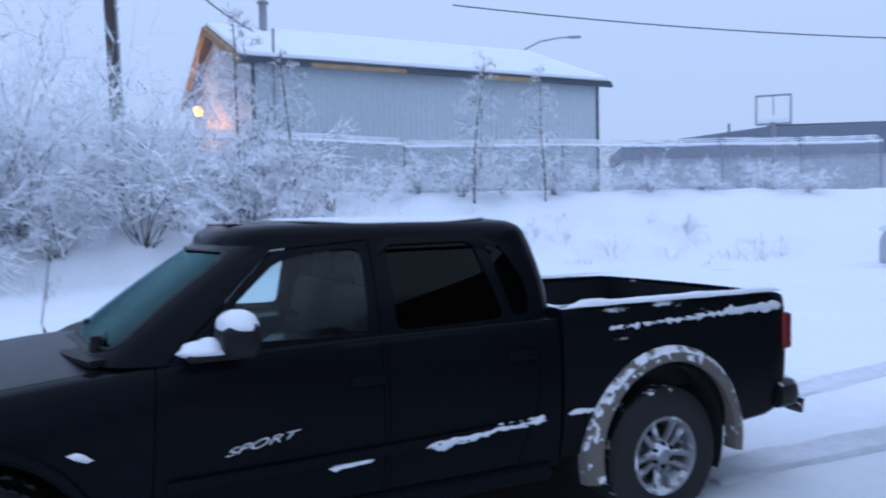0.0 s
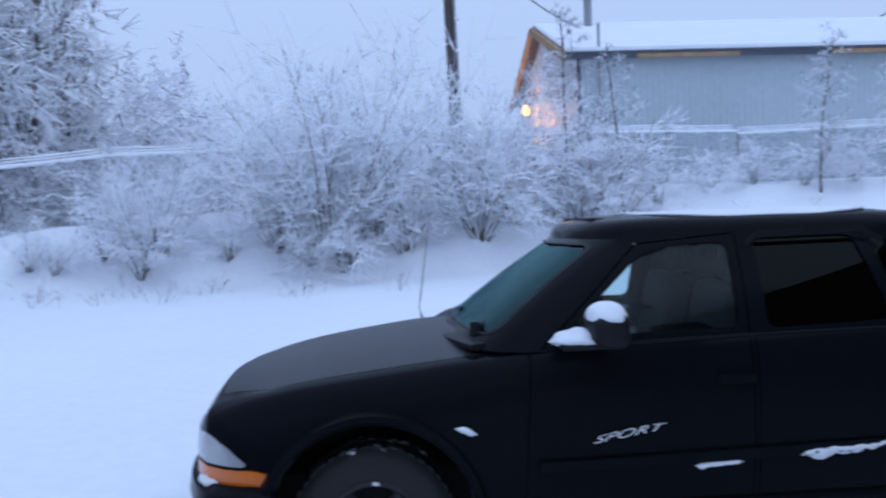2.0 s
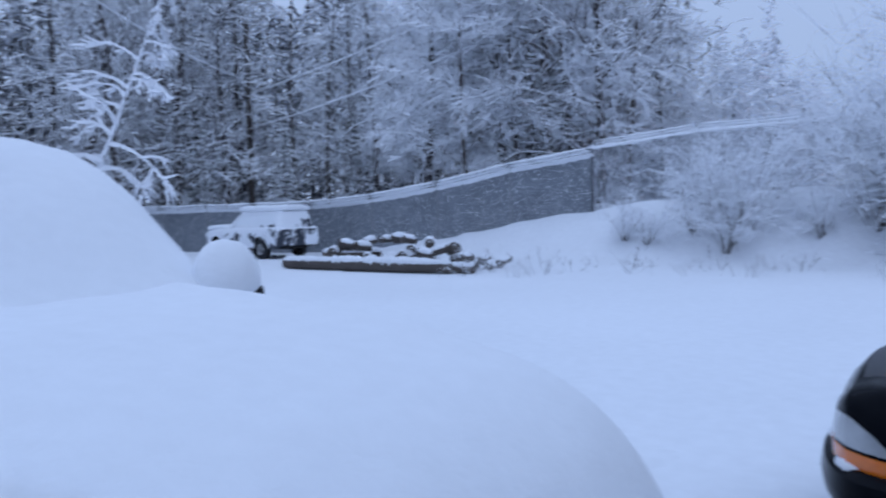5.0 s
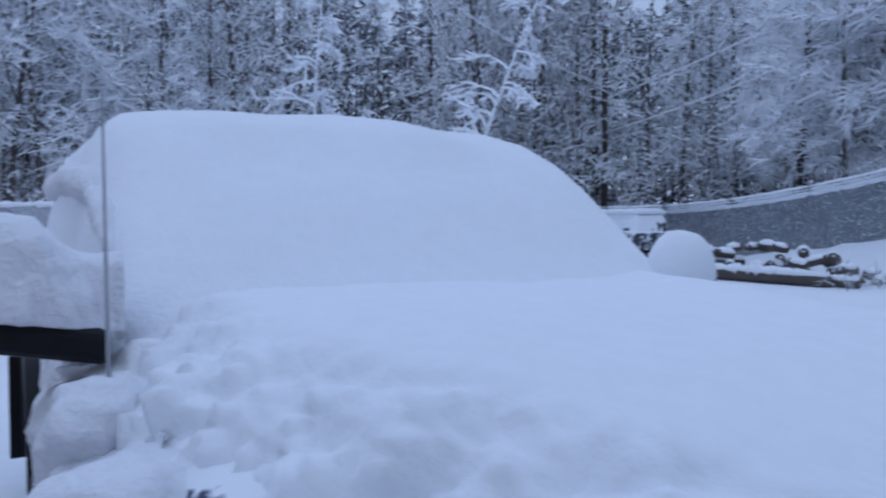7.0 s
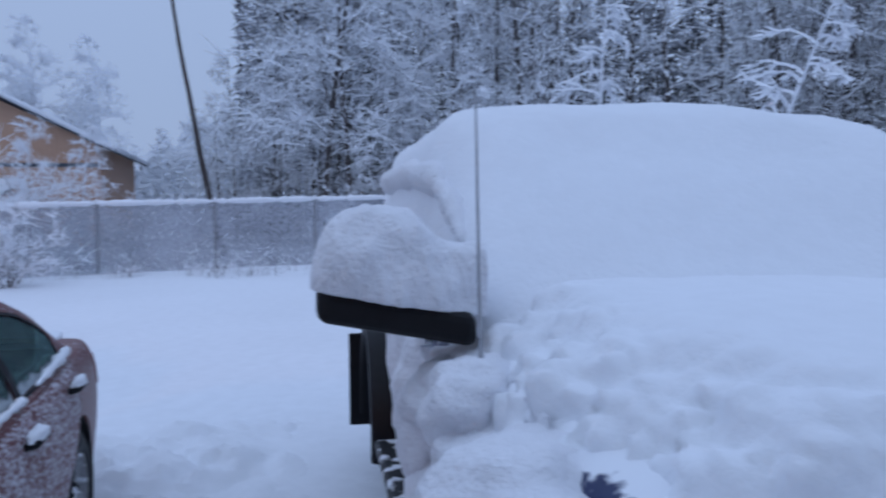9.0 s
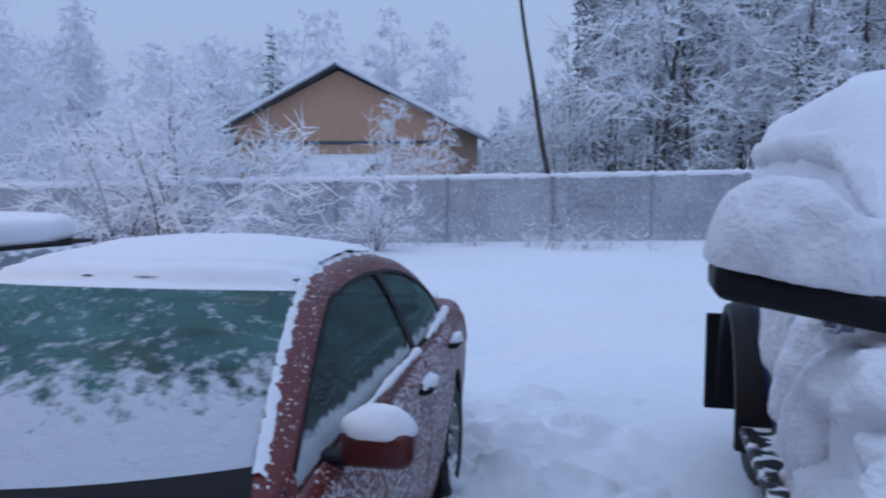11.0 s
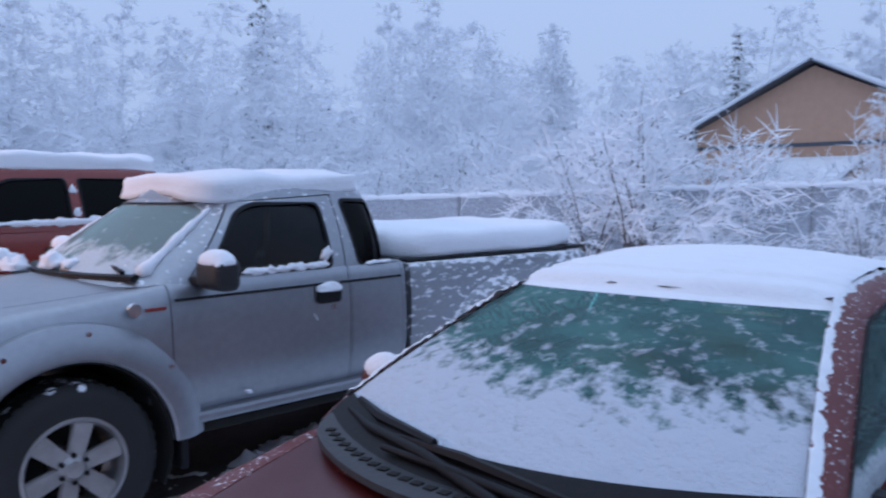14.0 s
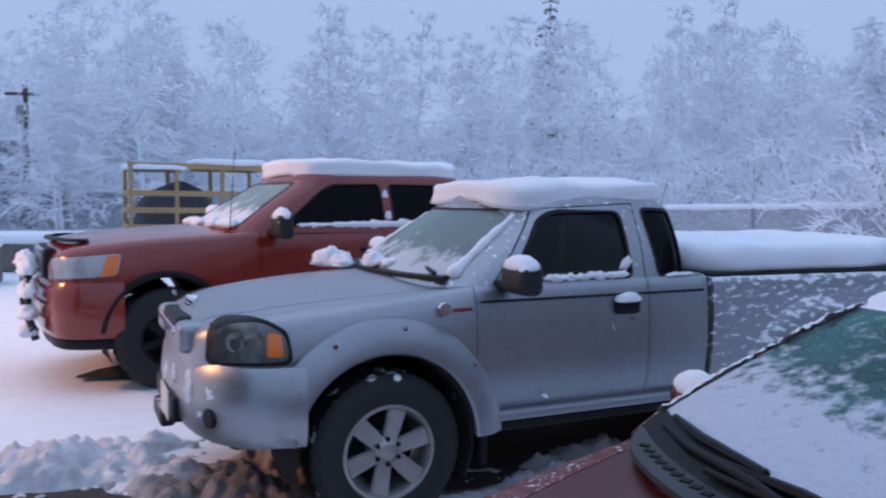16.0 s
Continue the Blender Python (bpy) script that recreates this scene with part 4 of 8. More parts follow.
        put("mud_flap", box_bm(-0.54, -0.50, s * 0.76 - 0.13, s * 0.76 + 0.13, 0.26, 0.62, 0.01), TRIM, t)
        for x in (0.0, -2.95):
            put("wheel_well", arch_band(x, 0.40, 0.462, 0.482, 0.40 * s, 0.86 * s, -25, 205, lip=0), UNDER, t)
        wheel_part(t, 0.0, 0.755 * s, s, 0.385, 0.235, 0.26, 6, ALLOY, 0.075)
        wheel_part(t, -2.95, 0.755 * s, s, 0.385, 0.235, 0.26, 6, ALLOY, 0.075)
        mirror_parts(t, -0.66, 1.0 * s, 1.235, s, (0.14, 0.24, 0.17), TRIM_SNOWED, 0.07, 3 + s, 0.10)
        put("sill", box_bm(-2.0, -0.50, s * 0.83 - 0.04, s * 0.83 + 0.04, 0.465, 0.525, 0.02), SILVER_PAINT, t)
        put("rocker", box_bm(-2.0, -0.50, s * 0.78 - 0.05, s * 0.78 + 0.05, 0.40, 0.47, 0.02), UNDER, t)
        lo, hi = (0.34, 2) if s > 0 else (-2, -0.34)
        lamp = put("headlight", solid(body_loft(keys, grow=0.010), ("thick", 0.02), ("keep", prism(rounded([(0.815, 0.855), (0.80, 0.99), (0.72, 1.035), (0.60, 1.045), (0.50, 0.99), (0.48, 0.865)], 0.04), "y", lo, hi))), DARK_LENS, t, "smoky headlight behind a cracked clear lens")
        put("turn_signal", solid(body_loft(keys, grow=0.013), ("thick", 0.01), ("keep", prism(rounded([(0.585, 0.885), (0.575, 1.0), (0.515, 0.99), (0.51, 0.885)], 0.015), "y", lo, hi))), AMBER, lamp, "amber turn signal lens")
        put("lamp_bezel", solid(body_loft(keys, grow=0.007), ("thick", 0.02), ("keep", prism(rounded([(0.835, 0.838), (0.82, 1.00), (0.73, 1.052), (0.59, 1.062), (0.482, 1.005), (0.462, 0.848)], 0.04), "y", lo, hi)), ("cut", prism(rounded([(0.815, 0.855), (0.80, 0.99), (0.72, 1.035), (0.60, 1.045), (0.50, 0.99), (0.48, 0.865)], 0.04), "y", lo, hi))), TRIM, lamp)
        for cx, cz, cr in ((0.715, 0.955, 0.046), (0.645, 0.955, 0.052)):
            cy = float(hermite(keys, np.array([cx]))[0, 0]) - 0.006
            put("reflector", lathe([(0.004, -0.012), (cr * 0.5, -0.008), (cr, 0.006), (cr, -0.02)], 20), LAMP_BOWL, lamp, matrix=pose(cx, s * cy, cz, 0, 0, -35 * s) @ Matrix.Diagonal((1, s, 1, 1)))
        put("fog_lamp", rod_mesh("fog", [(0.78, 0.68 * s, 0.60), (0.838, 0.70 * s, 0.60)], [0.058, 0.045], 20), TRIM, t)
    cab(t, (1.165, -2.03, -0.14, 0.825), (1.60, -1.985, -0.76, 0.645), 0.09,
        [([(-0.70, 1.205), (-0.96, 1.52), (-1.06, 1.565), (-1.505, 1.57), (-1.50, 1.20)], SMOKE_LIGHT, "door_window"),
         ([(-1.675, 1.585), (-1.71, 1.20), (-1.985, 1.205), (-1.955, 1.575)], PRIVACY, "quarter_window")],
        ([(-0.68, 1.215), (-0.55, 1.575), (0.55, 1.575), (0.68, 1.215)], FRONTIER_SCREEN), ([(-0.6, 1.25), (-0.54, 1.54), (0.54, 1.54), (0.6, 1.25)], SMOKE), SILVER_FROSTED, bow=0.24,
        slits=[[(-1.600, 1.1), (-1.625, 1.62), (-1.617, 1.62), (-1.592, 1.1)], [(-0.60, 1.19), (-0.955, 1.585), (-1.62, 1.622), (-1.62, 1.615), (-0.96, 1.578), (-0.608, 1.187)]])
    put("cabin_floor", box_bm(-1.95, -0.4, -0.76, 0.76, 0.58, 0.63, 0.01), CABIN, t)
    put("dashboard", box_bm(-0.75, -0.35, -0.70, 0.70, 0.85, 1.16, 0.07, 3), CABIN, t)
    for y in (0.36, -0.36):
        seat_parts(t, -1.42, y, 0.74, CABIN)
    steering_parts(t, -0.92, 0.36, 1.13)
    # nose
    put("front_bumper", arch_strip_plan([(0.42, -0.90), (0.66, -0.85), (0.82, -0.66), (0.90, -0.35), (0.92, 0), (0.90, 0.35), (0.82, 0.66), (0.66, 0.85), (0.42, 0.90)], 0.16, 0.47, 0.375, 0.03), SILVER_PAINT, t)
    put("bumper_intake", box_bm(0.88, 0.956, -0.36, 0.36, 0.50, 0.63, 0.02), TRIM, t)
    put("licence_plate", box_bm(0.957, 0.965, -0.05, 0.26, 0.49, 0.64, 0.002), PAPER, t)
    put("grille_opening", box_bm(0.82, 0.925, -0.28, 0.28, 0.90, 1.02, 0.03), TRIM, t)
    put("grille_bar", box_bm(0.86, 0.945, -0.30, 0.30, 0.945, 0.975, 0.012), CHROME, t)
    for s in (1, -1):
        put("grille_wing", box_bm(0.78, 0.935, s * 0.37 - 0.09, s * 0.37 + 0.09, 0.86, 1.01, 0.04, 4), SILVER_PAINT, t)
    put("hood_emblem", rod_mesh("emblem", [(0.80, 0, 1.06), (0.84, 0, 1.085)], [0.045, 0.02], 14), CHROME, t)
    for i, (x, y, z, sx, sz) in enumerate(((0.905, 0.28, 0.70, 0.08, 0.08), (0.875, 0.50, 0.66, 0.07, 0.13), (0.80, 0.68, 0.70, 0.07, 0.07), (0.92, 0.02, 0.66, 0.07, 0.09), (0.84, 0.60, 0.60, 0.06, 0.05))):
        bm = lump((sx, 0.10, sz), i + 0.7, 0.5, 2.4)
        bmesh.ops.translate(bm, vec=(x, y, z), verts=bm.verts)
        put("snow_cap", bm, SNOW, t)
    put("plow_edge", box_bm(0.90, 0.98, -0.30, 0.05, 0.40, 0.50, 0.02), TRIM_SNOWED, t)
    # bed and cover
    bk = [(-4.12, 0.78, 0.56, 0.80, 1.08, 0.74, 1.10), (-4.08, 0.84, 0.52, 0.80, 1.14, 0.78, 1.15), (-3.9, 0.86, 0.50, 0.82, 1.165, 0.80, 1.17), (-2.95, 0.868, 0.50, 0.82, 1.175, 0.81, 1.18), (-2.085, 0.868, 0.50, 0.82, 1.18, 0.81, 1.185)]
    put("cargo_bed", solid(body_loft(bk, shoulder=0.42), ("thick", 0.03), ("cut", disc(0.475, -2, 2, -2.95, 0.40))), SILVER_SNOWED, t, "silver bed side crusted with blown snow")
    put("bed_cover", box_bm(-4.06, -2.11, -0.80, 0.80, 1.175, 1.205, 0.012), TRIM, t)
    put("bed_snow", snow_slab(-4.08, -2.12, 0.78, 1.205, 0.205, wave=0.025, seed=5.0, over=0.015, crown=0.25), SNOW, t)
    put("roof_snow", snow_slab(-1.99, -0.80, 0.625, 1.64, 0.145, wave=0.045, seed=9.0, over=-0.005, crown=0.4, slope=-0.03), SNOW, t)
    put("rear_bumper", arch_strip_plan([(-4.0, 0.85), (-4.18, 0.80), (-4.24, 0.4), (-4.24, -0.4), (-4.18, -0.80), (-4.0, -0.85)], 0.12, 0.50, 0.16, 0.02), TRIM_SNOWED, t)
    put("chassis", box_bm(-4.0, 0.7, -0.5, 0.5, 0.36, 0.55, 0.04), UNDER, t)
    # cowl, wipers and the snow heaped on them
    put("cowl", arch_strip_plan([(-0.36, -0.70), (-0.24, -0.4), (-0.17, 0.0), (-0.24, 0.4), (-0.36, 0.70)], 0.16, 1.195, 0.03), TRIM, t)
    for y0, y1 in ((0.60, 0.0), (0.0, -0.55)):
        put("wiper", rod_mesh("wiper", [(-0.36, y0, 1.235), (-0.38, (y0 + y1) / 2, 1.275), (-0.37, y1, 1.265)], [0.012, 0.014, 0.01], 6), TRIM, t)
    for i, (x, y, z, sx, sy, sz) in enumerate(((-0.10, -0.46, 1.215, 0.20, 0.26, 0.10), (-0.14, -0.30, 1.215, 0.14, 0.16, 0.07), (-0.24, 0.0, 1.24, 0.12, 0.16, 0.07), (-0.29, 0.12, 1.24, 0.10, 0.14, 0.045),
                                              (-0.40, 0.42, 1.235, 0.10, 0.26, 0.04), (-0.47, 0.56, 1.225, 0.12, 0.14, 0.04), (-0.3, -0.15, 1.25, 0.1, 0.2, 0.03))):
        bm = lump((sx, sy, sz), i + 3.3, 0.45, 2.0)
        bmesh.ops.translate(bm, vec=(x, y, z), verts=bm.verts)
        put("snow_cap", bm, SNOW, t)
    lv = cab_levels((1.165, -2.03, -0.14, 0.825), (1.60, -1.985, -0.76, 0.645), 0.09)
    for ang, rad in ((33, 0.045), (-33, 0.03)):
        put("pillar_snow", tube_snow([ring_point(lv[k], ang, 0.30, 0.24) for k in (1, 2, 3, 4, 5)], [rad, rad * 0.7, rad * 0.6, rad * 0.5, rad * 0.4], ang), SNOW, t)
    put("sill_snow", snow_strip(-1.49, -0.90, 1.215, 1.205, 0.825, 0.040, 7.7), SNOW, t)
    put("sill_snow", snow_strip(-1.525, -1.43, 1.29, 1.25, 0.805, 0.085, 3.7), SNOW, t)
    put("sill_snow", snow_strip(-1.96, -1.74, 1.205, 1.2, 0.83, 0.02, 5.7), SNOW, t)
    put("snow_strip", snow_strip(-1.36, -1.33, 0.90, 0.95, 0.872, 0.02, 5.1), SNOW, t)
    put("snow_strip", snow_strip(-0.93, -0.88, 0.565, 0.59, 0.868, 0.02, 5.9), SNOW, t)
    return t


def tube_snow(pts, radii, seed, step=0.03):
    """A lumpy cord of snow along a pillar, edge or wire."""
    P, verts, faces, m = [Vector(p) for p in pts], [], [], 8
    fine, rr = [], []
    for i in range(len(P) - 1):
        k_n = max(3, int((P[i + 1] - P[i]).length / step))
        for k in range(k_n):
            fine.append(P[i].lerp(P[i + 1], k / k_n))
            rr.append(radii[i] + (radii[i + 1] - radii[i]) * k / k_n)
    fine.append(P[-1])
    rr.append(radii[-1] * 0.3)
    rr[0] *= 0.4
    for i, p in enumerate(fine):
        d = (fine[min(i + 1, len(fine) - 1)] - fine[max(i - 1, 0)]).normalized()
        u = d.cross(Vector((0, 1, 0))).normalized()
        v = d.cross(u)
        r = rr[i] * (1 + 0.5 * noise.noise(p * 9 + Vector((seed, 0, 0))) + 0.5 * noise.noise(p * 27 + Vector((0, seed, 0))))
        for k in range(m):
            a = 2 * math.pi * k / m
            verts.append(p + (u * math.cos(a) + v * math.sin(a)) * r)
    for i in range(len(fine) - 1):
        for k in range(m):
            faces.append((i * m + k, i * m + (k + 1) % m, (i + 1) * m + (k + 1) % m, (i + 1) * m + k))
    faces += [tuple(range(m))[::-1], tuple((len(fine) - 1) * m + k for k in range(m))]
    return mesh_of("snow_cord", verts, faces, True)


SMOKE_LIGHT = glass("lightly_smoked_glass", (0.34, 0.37, 0.38), gloss=0.4)
SILVER_FROSTED = snow_over("silver_paint_rimmed_with_frost", (0.33, 0.35, 0.38), 0.33, 26, 0.36, metal=0.75, lift=0.10)
FRONTIER_SCREEN = frosted_glass("frosted_windscreen", (0.42, 0.60, 0.60), 1.18, 1.42, 0.10, 9.0, frost=(0.55, 0.60, 0.64), floor=0.26)
silver_pickup(pose(0.63, -5.79, 0.0, 0, 0, 27.3))

# ---- maroon sedan ----
def side_rise(x):
    return float(np.interp(-x, [0, 0.11, 0.275, 0.55, 0.825, 1.1, 1.4, 1.75, 2.1, 2.4, 2.65, 2.9, 3.08], [0.905, 0.975, 1.05, 1.158, 1.25, 1.325, 1.345, 1.352, 1.335, 1.285, 1.20, 1.07, 0.975]))


def screen_bow(x):
    return float(np.interp(-x, [0, 1.1, 1.9], [0.31, 0.15, 0.0]))


def screen_height(x, y):
    xs = x
    for _ in range(6):
        xs = x + screen_bow(xs) * (y / 0.72) ** 2
    return side_rise(min(xs, 0.0))


def greenhouse_section(x, out=0.0):
    """One cross-section of the cabin, belt to belt: points, each with its row number."""
    zb = float(np.interp(-x, [0, 0.6, 1.5, 2.5, 3.08], [0.87, 0.905, 0.925, 0.945, 0.95]))
    ze = max(side_rise(x), zb + 0.01)
    ws = 0.80 - 0.215 * max(0.0, (ze - 0.905) / 0.44) ** 1.15 - 0.12 * max(0.0, -x - 2.4) ** 1.4
    wb = 0.805 - 0.07 * max(0.0, -x - 2.3) ** 1.4
    ws = min(ws, wb)
    crown = float(np.interp(-x, [0, 0.9, 1.12, 1.5, 2.1, 2.6, 3.08], [0.0, 0.012, 0.022, 0.045, 0.048, 0.03, 0.01]))
    ls = math.hypot(wb - ws, ze - zb)
    side = [0.0, 0.02] + [None] * 5 + [ls - 0.088, ls - 0.072, ls - 0.022]
    lo, hi = 0.02, max(0.02, ls - 0.088)
    for i in range(5):
        side[2 + i] = lo + (hi - lo) * (i + 1) / 6
    half = []
    for d in side:
        f = min(max(d, 0.0), max(ls - 0.02, 0.0)) / max(ls, 0.001)
        belly = 0.022 * 4 * f * (1 - f) * min(1, ls / 0.4)
        half.append((wb + (ws - wb) * f + belly + out, zb + (ze - zb) * f + out * 0.3))
    for d in (0.012, 0.030, 0.042):
        half.append((ws - d + out * 0.3, ze - 0.012 * max(0.0, 1 - d / 0.03) + crown * (1 - ((ws - d) / ws) ** 2) + out))
    for i in range(1, 9):
        y = (ws - 0.042) * (1 - i / 8)
        half.append((y, ze + crown * (1 - (y / ws) ** 2) + out))
    line = half + [(-y, z) for y, z in half[-2::-1]]
    bow = screen_bow(x)
    return [(x - bow * min(1.0, abs(y) / ws) ** 2, y, z) for y, z in line]


def greenhouse_patch(stations, rows, out, thick=None):
    """The cells of the cabin surface between those stations and rows, as one sheet; thick(x, y, z, i) raises it."""
    verts, faces = [], []
    for x in stations:
        sec = greenhouse_section(x, out)
        for i in range(rows[0], rows[1] + 1):
            q = Vector(sec[i])
            if thick:
                d = thick(q, i)
                side = max(0.0, min(1.0, (abs(q.y) - 0.55) / 0.2)) * (0.7 if (i < 11 or i > 31) else 0.0)
                q += Vector((0.25 * d if x > -1.15 else 0.0, math.copysign(d * side, q.y), d))
            verts.append(q)
    m = rows[1] - rows[0] + 1
    for k in range(len(stations) - 1):
        for i in range(m - 1):
            faces.append((k * m + i, (k + 1) * m + i, (k + 1) * m + i + 1, k * m + i + 1))
    bm = bmesh.new()
    me = mesh_of("patch", verts, faces, True)
    bm.from_mesh(me)
    bmesh.ops.remove_doubles(bm, verts=bm.verts, dist=0.0005)
    bmesh.ops.recalc_face_normals(bm, faces=bm.faces)
    if sum(f.normal.z for f in bm.faces) < 0:
        bmesh.ops.reverse_faces(bm, faces=bm.faces)
    for f in bm.faces:
        f.smooth = True
    return bm


def steps(a, b, n):
    return [a + (b - a) * i / n for i in range(n + 1)]


def greenhouse_parts(t):
    """Rows: 0 belt, 1 to 7 side glass, 8 and 9 pillar, 12 to 28 the top, then mirrored."""
    n_all = len(greenhouse_section(-1.0)) - 1
    shell = bmesh.new()
    whole = steps(0.0, -0.06, 2) + steps(-0.06, -1.07, 24)[1:] + steps(-1.07, -1.10, 1)[1:] + steps(-1.10, -1.88, 14)[1:] + steps(-1.88, -1.95, 2)[1:] + steps(-1.95, -2.5, 10)[1:] + steps(-2.5, -2.97, 9)[1:] + steps(-2.97, -3.08, 2)[1:]
    pieces = [(whole, (8, 12)), (whole, (n_all - 12, n_all - 8)), (steps(-1.10, -2.5, 26), (12, n_all - 12)), (steps(-2.97, -3.08, 2), (12, n_all - 12))]
    for s0, s1 in ((0.0, -0.20), (-2.74, -3.08)):
        pieces += [(steps(s0, s1, 4), (0, 8)), (steps(s0, s1, 4), (n_all - 8, n_all))]
    for st, rows in pieces:
        for out in (0.0, -0.022):
            me = bpy.data.meshes.new("piece")
            greenhouse_patch(st, rows, out).to_mesh(me)
            shell.from_mesh(me)
    bmesh.ops.remove_doubles(shell, verts=shell.verts, dist=0.001)
    for f in shell.faces:
        f.smooth = True
    put("cab", shell, MAROON_PAINT, t)
    for lo, hi in ((0, 8), (n_all - 8, n_all)):
        inner = (1, 7) if lo == 0 else (n_all - 7, n_all - 1)
        for name, st in (("front_door_window", steps(-0.20, -1.88, 26)), ("rear_door_window", steps(-1.95, -2.74, 14))):
            ob = put(name, greenhouse_patch(st, inner, -0.006), SEDAN_SIDE, t)
            ob.visible_shadow = False
        put("window_seal", greenhouse_patch(steps(-0.20, -2.74, 40), (lo, lo + 1) if lo == 0 else (hi - 1, hi), 0.002), TRIM, t)
        put("window_seal", greenhouse_patch(steps(-0.20, -2.74, 40), (lo + 7, lo + 8) if lo == 0 else (hi - 8, hi - 7), 0.002), TRIM, t)
        put("door_pillar", greenhouse_patch(steps(-1.88, -1.95, 2), (lo, hi), 0.003), TRIM, t, "black pillar between the door windows")
        ragged = lambda q, i: 0.007 + 0.008 * noise.noise(q * 9.0) + 0.010 * noise.noise(q * 31.0) + 0.008 * noise.noise(q * 70.0) - (0.016 if i in (10, n_all - 10) else 0.0)
        rows = (10, 12) if lo == 0 else (n_all - 12, n_all - 10)
        put("pillar_snow", greenhouse_patch(steps(-0.10, -2.6, 190), rows, 0.0, ragged), SNOW, t, "thin ragged snow along the pillar")
    ob = put("windscreen", greenhouse_patch(steps(-0.13, -1.07, 24), (12, n_all - 12), -0.008), SEDAN_SCREEN, t)
    ob.visible_shadow = False
    put("window_seal", greenhouse_patch(steps(0.0, -0.13, 4), (12, n_all - 12), 0.001), TRIM, t)
    put("window_seal", greenhouse_patch(steps(-1.07, -1.10, 1), (12, n_all - 12), 0.001), TRIM, t)
    put("rear_window", greenhouse_patch(steps(-2.5, -2.97, 9), (12, n_all - 12), -0.006), SNOWED_PANE, t)

    def roof_cover(q, i):
        edge = min(1.0, max(0.0, (-1.055 + 0.045 * noise.noise(Vector((q.y * 6, 9.0, 0))) + 0.035 * noise.noise(Vector((q.y * 19, 3.0, 0))) - q.x - 0.16 * (q.y / 0.6) ** 2) / 0.05), max(0.0, (q.x + 2.62) / 0.2))
        side = min(1.0, max(0.0, (0.575 - abs(q.y)) / 0.05))
        d = 0.030 + 0.012 * noise.noise(q * 3.0) + 0.010 * abs(noise.noise(Vector((q.x * 9, q.y * 2.2, 4.0)))) + 0.004 * noise.noise(q * 24.0)
        step = 0.010 if q.x + 0.16 * (q.y / 0.6) ** 2 > -1.20 + 0.02 * noise.noise(Vector((q.y * 6, 1.0, 0))) else 0.0
        return -0.006 + (d + 0.006 - step) * edge ** 0.5 * side ** 0.5
    put("roof_snow", greenhouse_patch(steps(-1.0, -2.62, 140), (11, n_all - 11), 0.0, roof_cover), SNOW, t, "thin even snow over the roof")


